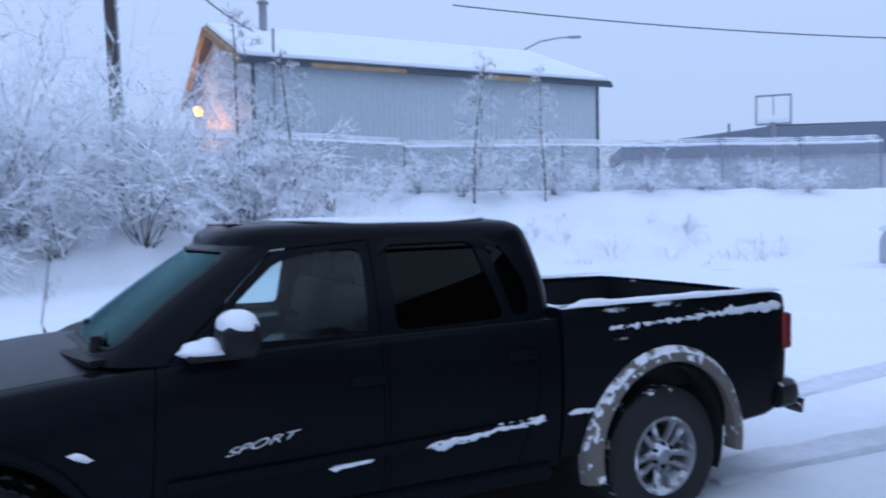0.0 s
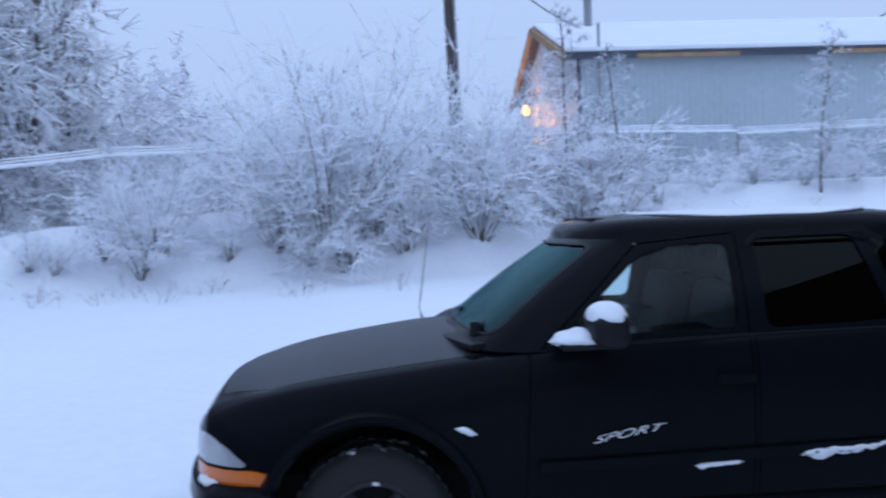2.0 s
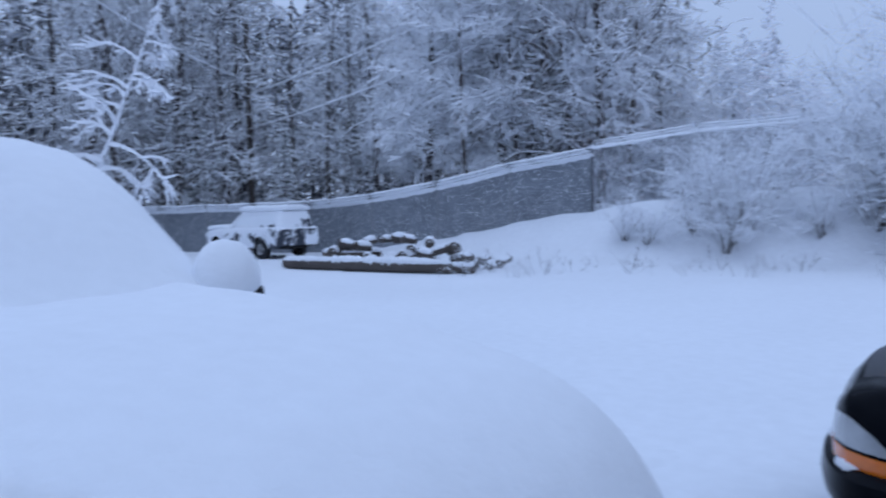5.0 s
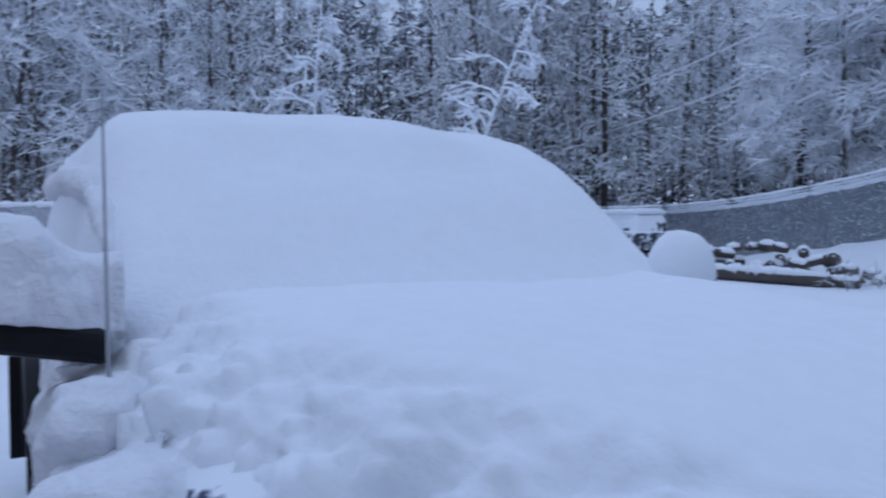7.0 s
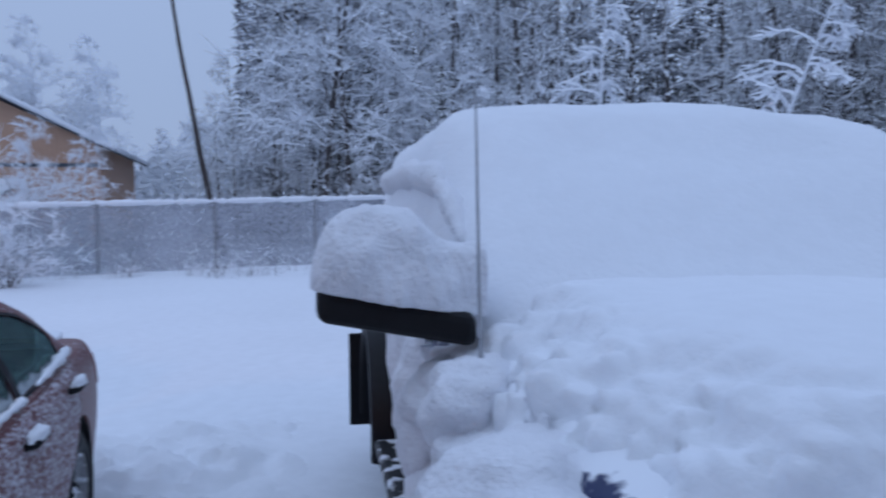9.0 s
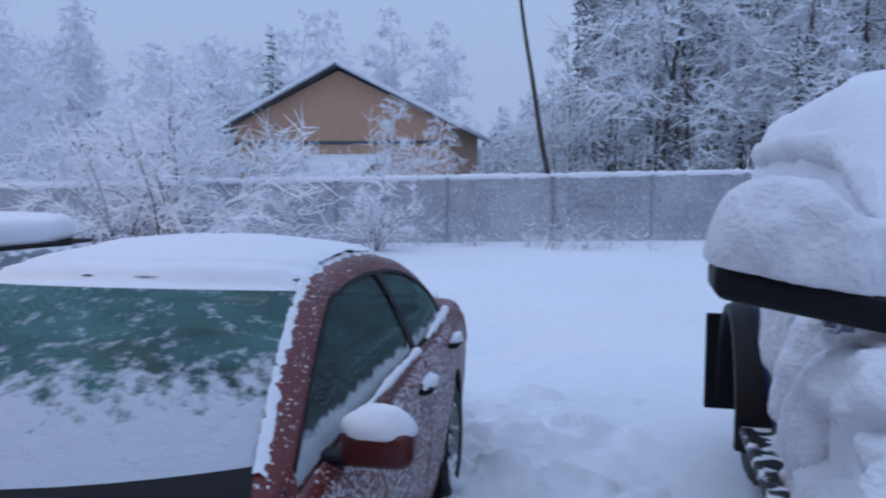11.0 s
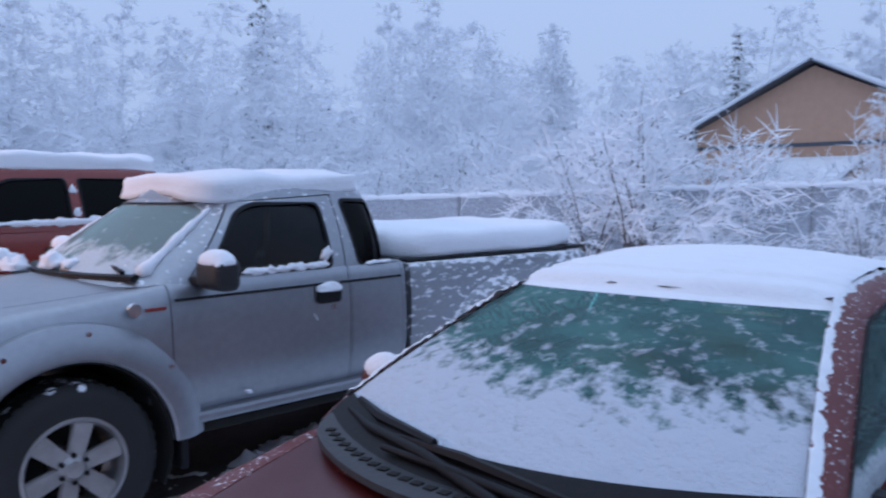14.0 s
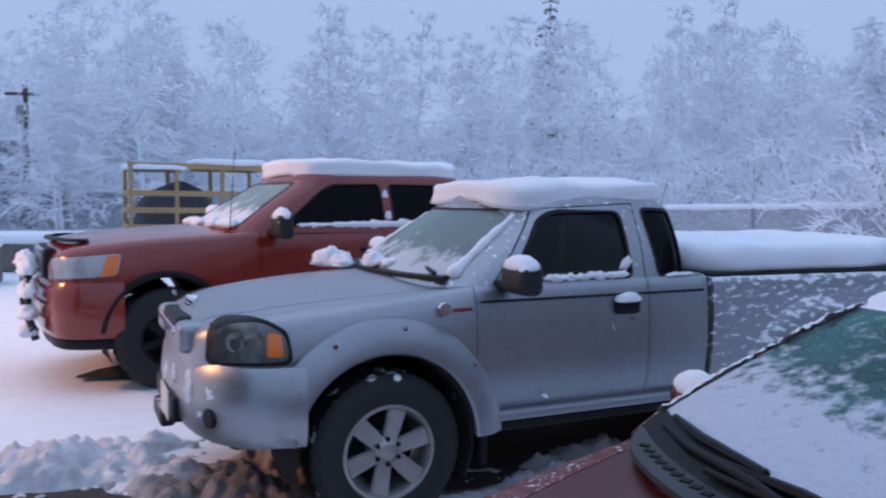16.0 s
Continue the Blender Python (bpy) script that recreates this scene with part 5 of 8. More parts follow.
def sedan(m):
    t = thing("sedan_car", "maroon sedan with a half-cleared windscreen and light snow on its roof", "car", m)
    keys = [(0.86, 0.50, 0.30, 0.46, 0.58, 0.25, 0.62), (0.80, 0.66, 0.24, 0.48, 0.655, 0.42, 0.70), (0.62, 0.79, 0.20, 0.50, 0.73, 0.56, 0.775), (0.3, 0.855, 0.19, 0.54, 0.80, 0.64, 0.85), (0.0, 0.87, 0.19, 0.56, 0.845, 0.67, 0.895),
            (-0.25, 0.875, 0.19, 0.58, 0.88, 0.70, 0.925), (-0.6, 0.875, 0.19, 0.60, 0.905, 0.77, 0.93), (-1.5, 0.88, 0.19, 0.62, 0.925, 0.80, 0.935), (-2.5, 0.878, 0.19, 0.64, 0.95, 0.78, 0.96), (-3.0, 0.865, 0.20, 0.66, 0.965, 0.72, 0.985),
            (-3.3, 0.84, 0.24, 0.66, 0.97, 0.68, 0.99), (-3.52, 0.78, 0.30, 0.64, 0.93, 0.62, 0.955), (-3.58, 0.70, 0.36, 0.62, 0.86, 0.55, 0.88)]
    hull = body_loft(keys)
    doors = [[(-0.52, 0.26), (-0.56, 0.87), (-1.90, 0.925), (-1.90, 0.26)], [(-1.912, 0.26), (-1.912, 0.925), (-2.72, 0.945), (-2.62, 0.66), (-2.32, 0.26)]]
    hood_poly = [(0.74, -0.48), (0.55, -0.60), (0.0, -0.69), (-0.22, -0.715), (-0.03, -0.4), (0.04, 0.0), (-0.03, 0.4), (-0.22, 0.715), (0.0, 0.69), (0.55, 0.60), (0.74, 0.48), (0.80, 0.0)]
    both = lambda q: [("cut", prism(q, "y", 0.35, 2)), ("cut", prism(q, "y", -2, -0.35))]
    put("body", solid(hull, ("thick", 0.03), ("cut", disc(0.365, -2, 2, 0.0, 0.33)), ("cut", disc(0.365, -2, 2, -2.65, 0.33)), ("cut", prism([(-2.6, -0.66), (-0.65, -0.66), (-0.65, 0.66), (-2.6, 0.66)], "z", 0.7, 3)),
                      ("cut", prism(hood_poly, "z", 0.6, 3)), *both(doors[0]), *both(doors[1])), MAROON_PAINT, t)
    put("hood", solid(hull, ("thick", 0.03), ("keep", prism(swollen(hood_poly, -0.006), "z", 0.6, 3))), MAROON_HOOD, t, "wet maroon hood cleared of snow")
    for s in (1, -1):
        for d, hx, hz in ((doors[0], -1.78, 0.83), (doors[1], -2.52, 0.865)):
            lo, hi = (0.35, 2) if s > 0 else (-2, -0.35)
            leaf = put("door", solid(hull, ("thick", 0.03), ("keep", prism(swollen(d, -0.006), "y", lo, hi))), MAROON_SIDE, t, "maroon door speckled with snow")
            put("handle", rod_mesh("handle", [(hx - 0.10, s * 0.875, hz), (hx - 0.08, s * 0.905, hz + 0.005), (hx + 0.08, s * 0.905, hz + 0.005), (hx + 0.10, s * 0.875, hz)], [0.014, 0.016, 0.016, 0.014], 8), TRIM, leaf)
            bm = lump((0.20, 0.06, 0.035), hx * 3, 0.3)
            bmesh.ops.translate(bm, vec=(hx, s * 0.895, hz + 0.015), verts=bm.verts)
            put("snow_cap", bm, SNOW, leaf)
        for x in (0.0, -2.65):
            put("wheel_well", arch_band(x, 0.33, 0.352, 0.372, 0.40 * s, 0.86 * s, -25, 205, lip=0), UNDER, t)
            wheel_part(t, x, 0.765 * s, s, 0.315, 0.20, 0.205, 5, ALLOY_SNOWED, 0.05)
        mirror_parts(t, -0.72, 0.945 if s > 0 else -0.90, 0.94 if s > 0 else 0.93, s, (0.12, 0.20, 0.12), MAROON_HOOD, 0.075, 6 + s, 0.08)
        put("sill_snow", tube_snow([(-0.85, 0.835 * s, 0.955), (-1.4, 0.835 * s, 0.965), (-1.85, 0.835 * s, 0.965)], [0.008, 0.014, 0.02], 3.0 * s), SNOW, t)
        put("sill_snow", tube_snow([(-2.05, 0.83 * s, 0.975), (-2.45, 0.82 * s, 0.99), (-2.78, 0.80 * s, 1.0)], [0.012, 0.022, 0.02], 5.0 * s), SNOW, t)
        lo, hi = (0.30, 2) if s > 0 else (-2, -0.30)
        put("headlight", solid(body_loft(keys, grow=0.006), ("thick", 0.012), ("keep", prism(rounded([(0.84, 0.52), (0.80, 0.64), (0.45, 0.72), (0.42, 0.62)], 0.03), "y", lo, hi))), CLEAR_LENS, t)
        put("tail_light", solid(body_loft(keys, grow=0.006), ("thick", 0.012), ("keep", prism(rounded([(-3.60, 0.70), (-3.60, 0.84), (-3.25, 0.90), (-3.30, 0.72)], 0.03), "y", lo, hi))), TAIL_LENS, t)
    greenhouse_parts(t)
    put("trunk_snow", snow_slab(-3.52, -2.95, 0.66, 0.965, 0.05, wave=0.02, seed=4.0, over=0.0), SNOW, t)
    # interior
    put("cabin_floor", box_bm(-2.7, -0.3, -0.76, 0.76, 0.30, 0.35, 0.01), CABIN_LIGHT, t)
    put("dashboard", box_bm(-0.85, -0.15, -0.70, 0.70, 0.62, 0.90, 0.08, 3), CABIN_LIGHT, t)
    for y in (0.36, -0.36):
        seat_parts(t, -1.55, y, 0.42, CABIN_LIGHT)
    put("rear_bench", box_bm(-2.7, -2.3, -0.62, 0.62, 0.4, 1.0, 0.07, 3), CABIN_LIGHT, t)
    steering_parts(t, -1.0, 0.36, 0.88)
    bm = box_bm(-0.03, 0.03, -0.11, 0.11, -0.035, 0.035, 0.02)
    bmesh.ops.translate(bm, vec=(-1.03, 0.0, 1.25), verts=bm.verts)
    put("rear_view_mirror", bm, TRIM, t)
    # cowl with vent slots, two tandem wipers
    cowl = put("cowl", arch_strip_plan([(-0.40, -0.80), (-0.14, -0.62), (0.02, -0.3), (0.065, 0.0), (0.02, 0.3), (-0.14, 0.62), (-0.40, 0.80)], 0.15, 0.905, 0.028), COWL_GREY, t, "grey plastic cowl with vent slots")
    for k in range(26):
        f = -1 + 2 * (k + 0.5) / 26
        y = 0.60 * f
        x = 0.045 - 0.185 * (y / 0.62) ** 2 - 0.045
        slot = put("vent_slot", box_bm(-0.012, 0.012, -0.014, 0.014, 0, 0.004), UNDER, cowl)
        slot.matrix_basis = pose(x, y, 0.9335, 0, 0, -30 * f)
    for ends in ([(-0.02, 0.16), (-0.08, -0.12), (-0.17, -0.42), (-0.28, -0.62)], [(-0.10, 0.60), (-0.06, 0.34), (-0.055, 0.0), (-0.09, -0.28)]):
        pts = [(x, y, screen_height(x, y) + 0.028) for x, y in ends]
        w = put("wiper", rod_mesh("wiper", pts, [0.017, 0.015, 0.013, 0.009], 8), TRIM, t)
        put("wiper_blade", rod_mesh("blade", [(x - 0.045, y, screen_height(x - 0.045, y) + 0.018) for x, y in ends[1:]], [0.012, 0.017, 0.010], 6), TRIM, w)
        put("wiper_pivot", rod_mesh("pivot", [(pts[0][0], pts[0][1], 0.90), pts[0]], [0.030, 0.02], 10), TRIM, w)
    put("front_bumper", arch_strip_plan([(0.45, -0.86), (0.72, -0.72), (0.86, -0.35), (0.89, 0), (0.86, 0.35), (0.72, 0.72), (0.45, 0.86)], 0.12, 0.22, 0.30, 0.03), MAROON_PAINT, t)
    put("chassis", box_bm(-3.4, 0.6, -0.55, 0.55, 0.17, 0.30, 0.04), UNDER, t)
    return t


# Frost tone is darkened grey-blue; shade on the screen is in its colour.
SEDAN_SCREEN = frosted_glass("snowy_windscreen", (0.30, 0.80, 0.70), 1.00, 1.19, 0.17, 17.0, frost=(0.58, 0.62, 0.69), floor=0.05, haze=(0.075, 0.205, 0.195))
SEDAN_SIDE = frosted_glass("misted_side_glass", (0.20, 0.29, 0.29), 0.955, 1.01, 0.06, 9.0, frost=(0.42, 0.47, 0.50), floor=0.08)
SNOWED_PANE = frosted_glass("snow_buried_pane", (0.3, 0.4, 0.4), 3.0, 4.0, 0.3, 6.0, floor=0.7)
COWL_GREY = plain("grey_cowl_plastic", (0.045, 0.047, 0.052), rough=0.6, vary=0.2, bump=0.1)
sedan(pose(-0.83, -2.96, -0.03, 0, 0, 30.7))


# ---- orange-red pickup ----
def red_pickup(m):
    t = thing("pickup_truck", "big orange-red crew-cab pickup with snow on roof and grille guard", "pickup truck", m)
    keys = [(0.88, 0.62, 0.55, 0.80, 1.06, 0.45, 1.14), (0.84, 0.76, 0.50, 0.80, 1.13, 0.56, 1.20), (0.74, 0.88, 0.46, 0.82, 1.19, 0.66, 1.26), (0.5, 0.96, 0.46, 0.84, 1.235, 0.74, 1.30), (0.0, 0.99, 0.46, 0.86, 1.28, 0.78, 1.345),
            (-0.5, 1.0, 0.46, 0.88, 1.31, 0.80, 1.37), (-0.75, 1.0, 0.46, 0.88, 1.33, 0.86, 1.36), (-3.3, 1.0, 0.46, 0.90, 1.36, 0.90, 1.37)]
    hull = body_loft(keys)
    doors = [[(-0.78, 0.56), (-0.80, 1.31), (-2.04, 1.34), (-2.04, 0.56)], [(-2.052, 0.56), (-2.052, 1.34), (-3.10, 1.35), (-3.10, 0.95), (-2.85, 0.56)]]
    both = lambda q: [("cut", prism(q, "y", 0.35, 2)), ("cut", prism(q, "y", -2, -0.35))]
    hood_poly = [(0.80, -0.55), (0.5, -0.70), (-0.55, -0.78), (-0.40, 0), (-0.55, 0.78), (0.5, 0.70), (0.80, 0.55), (0.84, 0)]
    put("body", solid(hull, ("thick", 0.03), ("cut", disc(0.50, -2, 2, 0.0, 0.46)), ("cut", prism([(-3.1, -0.78), (-0.95, -0.78), (-0.95, 0.78), (-3.1, 0.78)], "z", 1.0, 3)), ("cut", prism(hood_poly, "z", 1.0, 3)), *both(doors[0]), *both(doors[1])), ORANGE_RED_PAINT, t)
    put("hood", solid(hull, ("thick", 0.03), ("keep", prism(swollen(hood_poly, -0.006), "z", 1.0, 3))), ORANGE_RED_PAINT, t)
    for s in (1, -1):
        lo, hi = (0.35, 2) if s > 0 else (-2, -0.35)
        for d, hx in ((doors[0], -1.86), (doors[1], -2.9)):
            leaf = put("door", solid(hull, ("thick", 0.03), ("keep", prism(swollen(d, -0.006), "y", lo, hi))), ORANGE_RED_PAINT, t)
            put("handle", box_bm(hx - 0.1, hx + 0.1, s * 1.0 - 0.02, s * 1.0 + 0.02, 1.12, 1.17, 0.015), TRIM, leaf)
        lamp = put("headlight", solid(body_loft(keys, grow=0.008), ("thick", 0.015), ("keep", prism(rounded([(0.89, 0.945), (0.86, 1.115), (0.36, 1.155), (0.40, 0.975)], 0.04), "y", lo + 0.02 if s > 0 else lo, hi if s > 0 else hi - 0.02))), CLEAR_LENS, t)
        put("turn_signal", solid(body_loft(keys, grow=0.012), ("thick", 0.015), ("keep", prism(rounded([(0.53, 0.97), (0.47, 1.135), (0.37, 1.145), (0.41, 0.98)], 0.02), "y", lo, hi))), AMBER, lamp, "amber turn signal lens")
        put("front_flare", arch_band(0.0, 0.46, 0.50, 0.56, 0.92 * s, 1.02 * s, 6, 174, 30, lip=0.01 * s), TRIM, t)
        for x in (0.0, -3.55):
            put("wheel_well", arch_band(x, 0.46, 0.485, 0.505, 0.45 * s, 0.97 * s, -25, 205, lip=0), UNDER, t)
            wheel_part(t, x, 0.87 * s, s, 0.425, 0.23, 0.29, 6, TRIM, 0.06)
        mirror_parts(t, -0.92, 1.20 * s, 1.385, s, (0.15, 0.26, 0.23), TRIM_SNOWED, 0.09, 4 + s, 0.12)
        put("sill_snow", tube_snow([(-1.15, 0.925 * s, 1.375), (-2.0, 0.93 * s, 1.385), (-2.85, 0.93 * s, 1.385)], [0.02, 0.035, 0.04], 3.0 * s), SNOW, t)
        put("pillar_snow", snow_strip(-2.13, -2.05, 1.46, 1.46, 0.925 * s, 0.12, 6.0), SNOW, t)
        put("pillar_snow", snow_strip(-2.13, -2.05, 1.66, 1.66, 0.845 * s, 0.11, 7.0), SNOW, t)
        put("hood_vent", box_bm(-0.9, -0.8, s * 0.4 - 0.1, s * 0.4 + 0.1, 1.3, 1.33, 0.01), TRIM, t)
    cab(t, (1.31, -3.26, -0.50, 0.96), (1.80, -3.12, -1.24, 0.76), 0.10,
        [([(-1.02, 1.375), (-1.42, 1.69), (-1.56, 1.755), (-2.04, 1.775), (-2.03, 1.375)], PRIVACY, "front_door_window"),
         ([(-2.15, 1.38), (-2.16, 1.775), (-2.92, 1.77), (-3.0, 1.66), (-2.96, 1.385)], PRIVACY, "rear_door_window")],
        ([(-0.80, 1.36), (-0.64, 1.775), (0.64, 1.775), (0.80, 1.36)], TITAN_SCREEN), None, ORANGE_RED_PAINT, e=0.28)
    put("roof_snow", snow_slab(-3.12, -1.24, 0.72, 1.855, 0.18, wave=0.045, seed=12.0, over=-0.01, crown=0.5), SNOW, t)
    put("cabin_floor", box_bm(-3.1, -0.6, -0.85, 0.85, 0.60, 0.66, 0.01), CABIN, t)
    put("dashboard", box_bm(-1.1, -0.7, -0.8, 0.8, 1.0, 1.32, 0.08, 3), CABIN, t)
    for y in (0.42, -0.42):
        seat_parts(t, -1.95, y, 0.9, CABIN)
    bk = [(-4.75, 0.92, 0.56, 0.90, 1.30, 0.86, 1.32), (-4.68, 0.98, 0.52, 0.90, 1.36, 0.9, 1.37), (-3.35, 1.0, 0.48, 0.90, 1.37, 0.92, 1.38)]
    put("cargo_bed", solid(body_loft(bk, shoulder=0.4), ("thick", 0.03), ("cut", disc(0.50, -2, 2, -3.55, 0.46)), ("cut", prism([(-4.6, -0.85), (-3.42, -0.85), (-3.42, 0.85), (-4.6, 0.85)], "z", 1.0, 3))), ORANGE_RED_PAINT, t)
    put("bed_snow", snow_slab(-4.62, -3.40, 0.86, 1.10, 0.30, wave=0.04, seed=15.0, over=0.0), SNOW, t)
    put("front_bumper", arch_strip_plan([(0.35, -1.0), (0.66, -0.96), (0.84, -0.80), (0.92, -0.4), (0.94, 0), (0.92, 0.4), (0.84, 0.80), (0.66, 0.96), (0.35, 1.0)], 0.14, 0.46, 0.46, 0.03), ORANGE_RED_PAINT, t)
    put("bumper_valance", arch_strip_plan([(0.40, -0.96), (0.78, -0.80), (0.86, -0.4), (0.88, 0), (0.86, 0.4), (0.78, 0.80), (0.40, 0.96)], 0.12, 0.36, 0.10, 0.02), TRIM, t)
    put("grille", box_bm(0.80, 0.91, -0.50, 0.50, 0.92, 1.18, 0.03), TRIM, t)
    for y in (-0.34, -0.12, 0.12, 0.34):
        put("grille_bar", box_bm(0.89, 0.935, y - 0.02, y + 0.02, 0.93, 1.17, 0.01), CHROME, t)
    guard = put("grille_guard", rod_mesh("guard", [(0.98, -0.52, 0.42), (1.03, -0.52, 0.62), (1.03, -0.50, 0.96), (1.03, -0.3, 1.04), (1.03, 0.3, 1.04), (1.03, 0.50, 0.96), (1.03, 0.52, 0.62), (0.98, 0.52, 0.42)], [0.032] * 8, 10), TRIM_SNOWED, t, "black tube grille guard packed with snow")
    for z in (0.56, 0.72, 0.88):
        put("guard_bar", rod_mesh("bar", [(1.02, -0.50, z), (1.04, 0, z), (1.02, 0.50, z)], [0.022] * 3, 8), TRIM_SNOWED, guard)
    for i, (y, z, sz) in enumerate(((0.42, 0.98, 0.13), (0.15, 1.02, 0.12), (-0.2, 1.02, 0.11), (0.48, 0.80, 0.12), (0.50, 0.62, 0.10), (0.44, 0.46, 0.10))):
        bm = lump((0.15, 0.26, sz), i + 1.3, 0.4, 2.0)
        bmesh.ops.translate(bm, vec=(1.03, y, z), verts=bm.verts)
        put("snow_cap", bm, SNOW, guard)
    put("hood_deflector", arch_strip_plan([(0.60, -0.66), (0.78, -0.5), (0.86, 0), (0.78, 0.5), (0.60, 0.66)], 0.05, 1.235, 0.03, 0.02), TRIM, t)
    for i, (x, y) in enumerate(((-0.62, 0.62), (-0.54, 0.35), (-0.48, 0.0), (-0.52, -0.4), (-0.60, 0.50))):
        bm = lump((0.16, 0.36, 0.07), i + 21.3, 0.4, 2.0)
        bmesh.ops.translate(bm, vec=(x, y, 1.36), verts=bm.verts)
        put("snow_cap", bm, SNOW, t)
    put("antenna", rod_mesh("antenna", [(-0.55, 0.86, 1.30), (-0.60, 0.86, 2.05)], [0.005, 0.003], 6), TRIM, t)
    put("chassis", box_bm(-4.5, 0.7, -0.6, 0.6, 0.40, 0.58, 0.04), UNDER, t)
    return t


TITAN_SCREEN = frosted_glass("snow_blown_windscreen", (0.40, 0.55, 0.57), 1.34, 1.62, 0.14, 4.0, frost=(0.74, 0.75, 0.78), floor=0.25)
red_pickup(pose(2.90, -8.62, 0.0, 0, 0, 31.9))


# ---- snow-buried large vehicle ----
SNOW_FLUFF = plain("fluffy_clinging_snow", (0.80, 0.81, 0.85), rough=0.9, vary=0.06, grain=20, bump=0.6, bump_scale=60, blotch=3, spec=0.15)

HOOD_LINE = [(-1.0, 1.385), (-0.6, 1.365), (-0.2, 1.345), (0.2, 1.315), (0.5, 1.26), (0.75, 1.185), (0.92, 1.09), (1.02, 0.98), (1.10, 0.82)]


def mirror_cushion():
    """The snow on the wing mirror: tall over the outer end, dipping to a saddle where it meets the cab."""
    crest = [(-1.39, 1.385), (-1.375, 1.47), (-1.34, 1.535), (-1.28, 1.57), (-1.20, 1.58), (-1.13, 1.568), (-1.09, 1.535), (-1.05, 1.492), (-1.0, 1.478), (-0.94, 1.486), (-0.86, 1.50)]
    ys, m = np.linspace(-1.39, -0.93, 72), 40
    tops = hermite(crest, ys)[:, 0]
    verts, faces = [], []
    for y, zt in zip(ys, tops):
        zb = 1.362 - 0.155 * (y + 1.36)
        end = min(1.0, max(0.0, (y + 1.395) / 0.07)) ** 0.5
        xc, hx = -0.86 + 0.20 * (y + 1.38), (0.15 - 0.07 * max(0.0, y + 1.15) / 0.22) * (0.25 + 0.75 * end)
        for k in range(m):
            a = math.pi * (-0.03 + 1.06 * k / (m - 1))
            c, s = math.cos(a), math.sin(a)
            q = Vector((xc + hx * math.copysign(abs(c) ** 0.7, c), y, zb + (zt - zb) * math.copysign(abs(s) ** 0.75, s) * (1.0 if s > 0 else 0.2)))
            w = 0.35 + 0.65 * abs(c)
            n = Vector((c, 0, s))
            verts.append(q + n * w * (0.030 * noise.noise(q * 9.0) + 0.022 * abs(noise.noise(q * 19.0)) + 0.012 * abs(noise.noise(q * 41.0))))
    for j in range(len(ys) - 1):
        for k in range(m - 1):
            faces.append((j * m + k, (j + 1) * m + k, (j + 1) * m + k + 1, j * m + k + 1))
        faces.append((j * m + m - 1, (j + 1) * m + m - 1, (j + 1) * m, j * m))
    faces += [tuple(range(m)), tuple((len(ys) - 1) * m + k for k in range(m))[::-1]]
    return mesh_of("cushion", verts, faces, True)


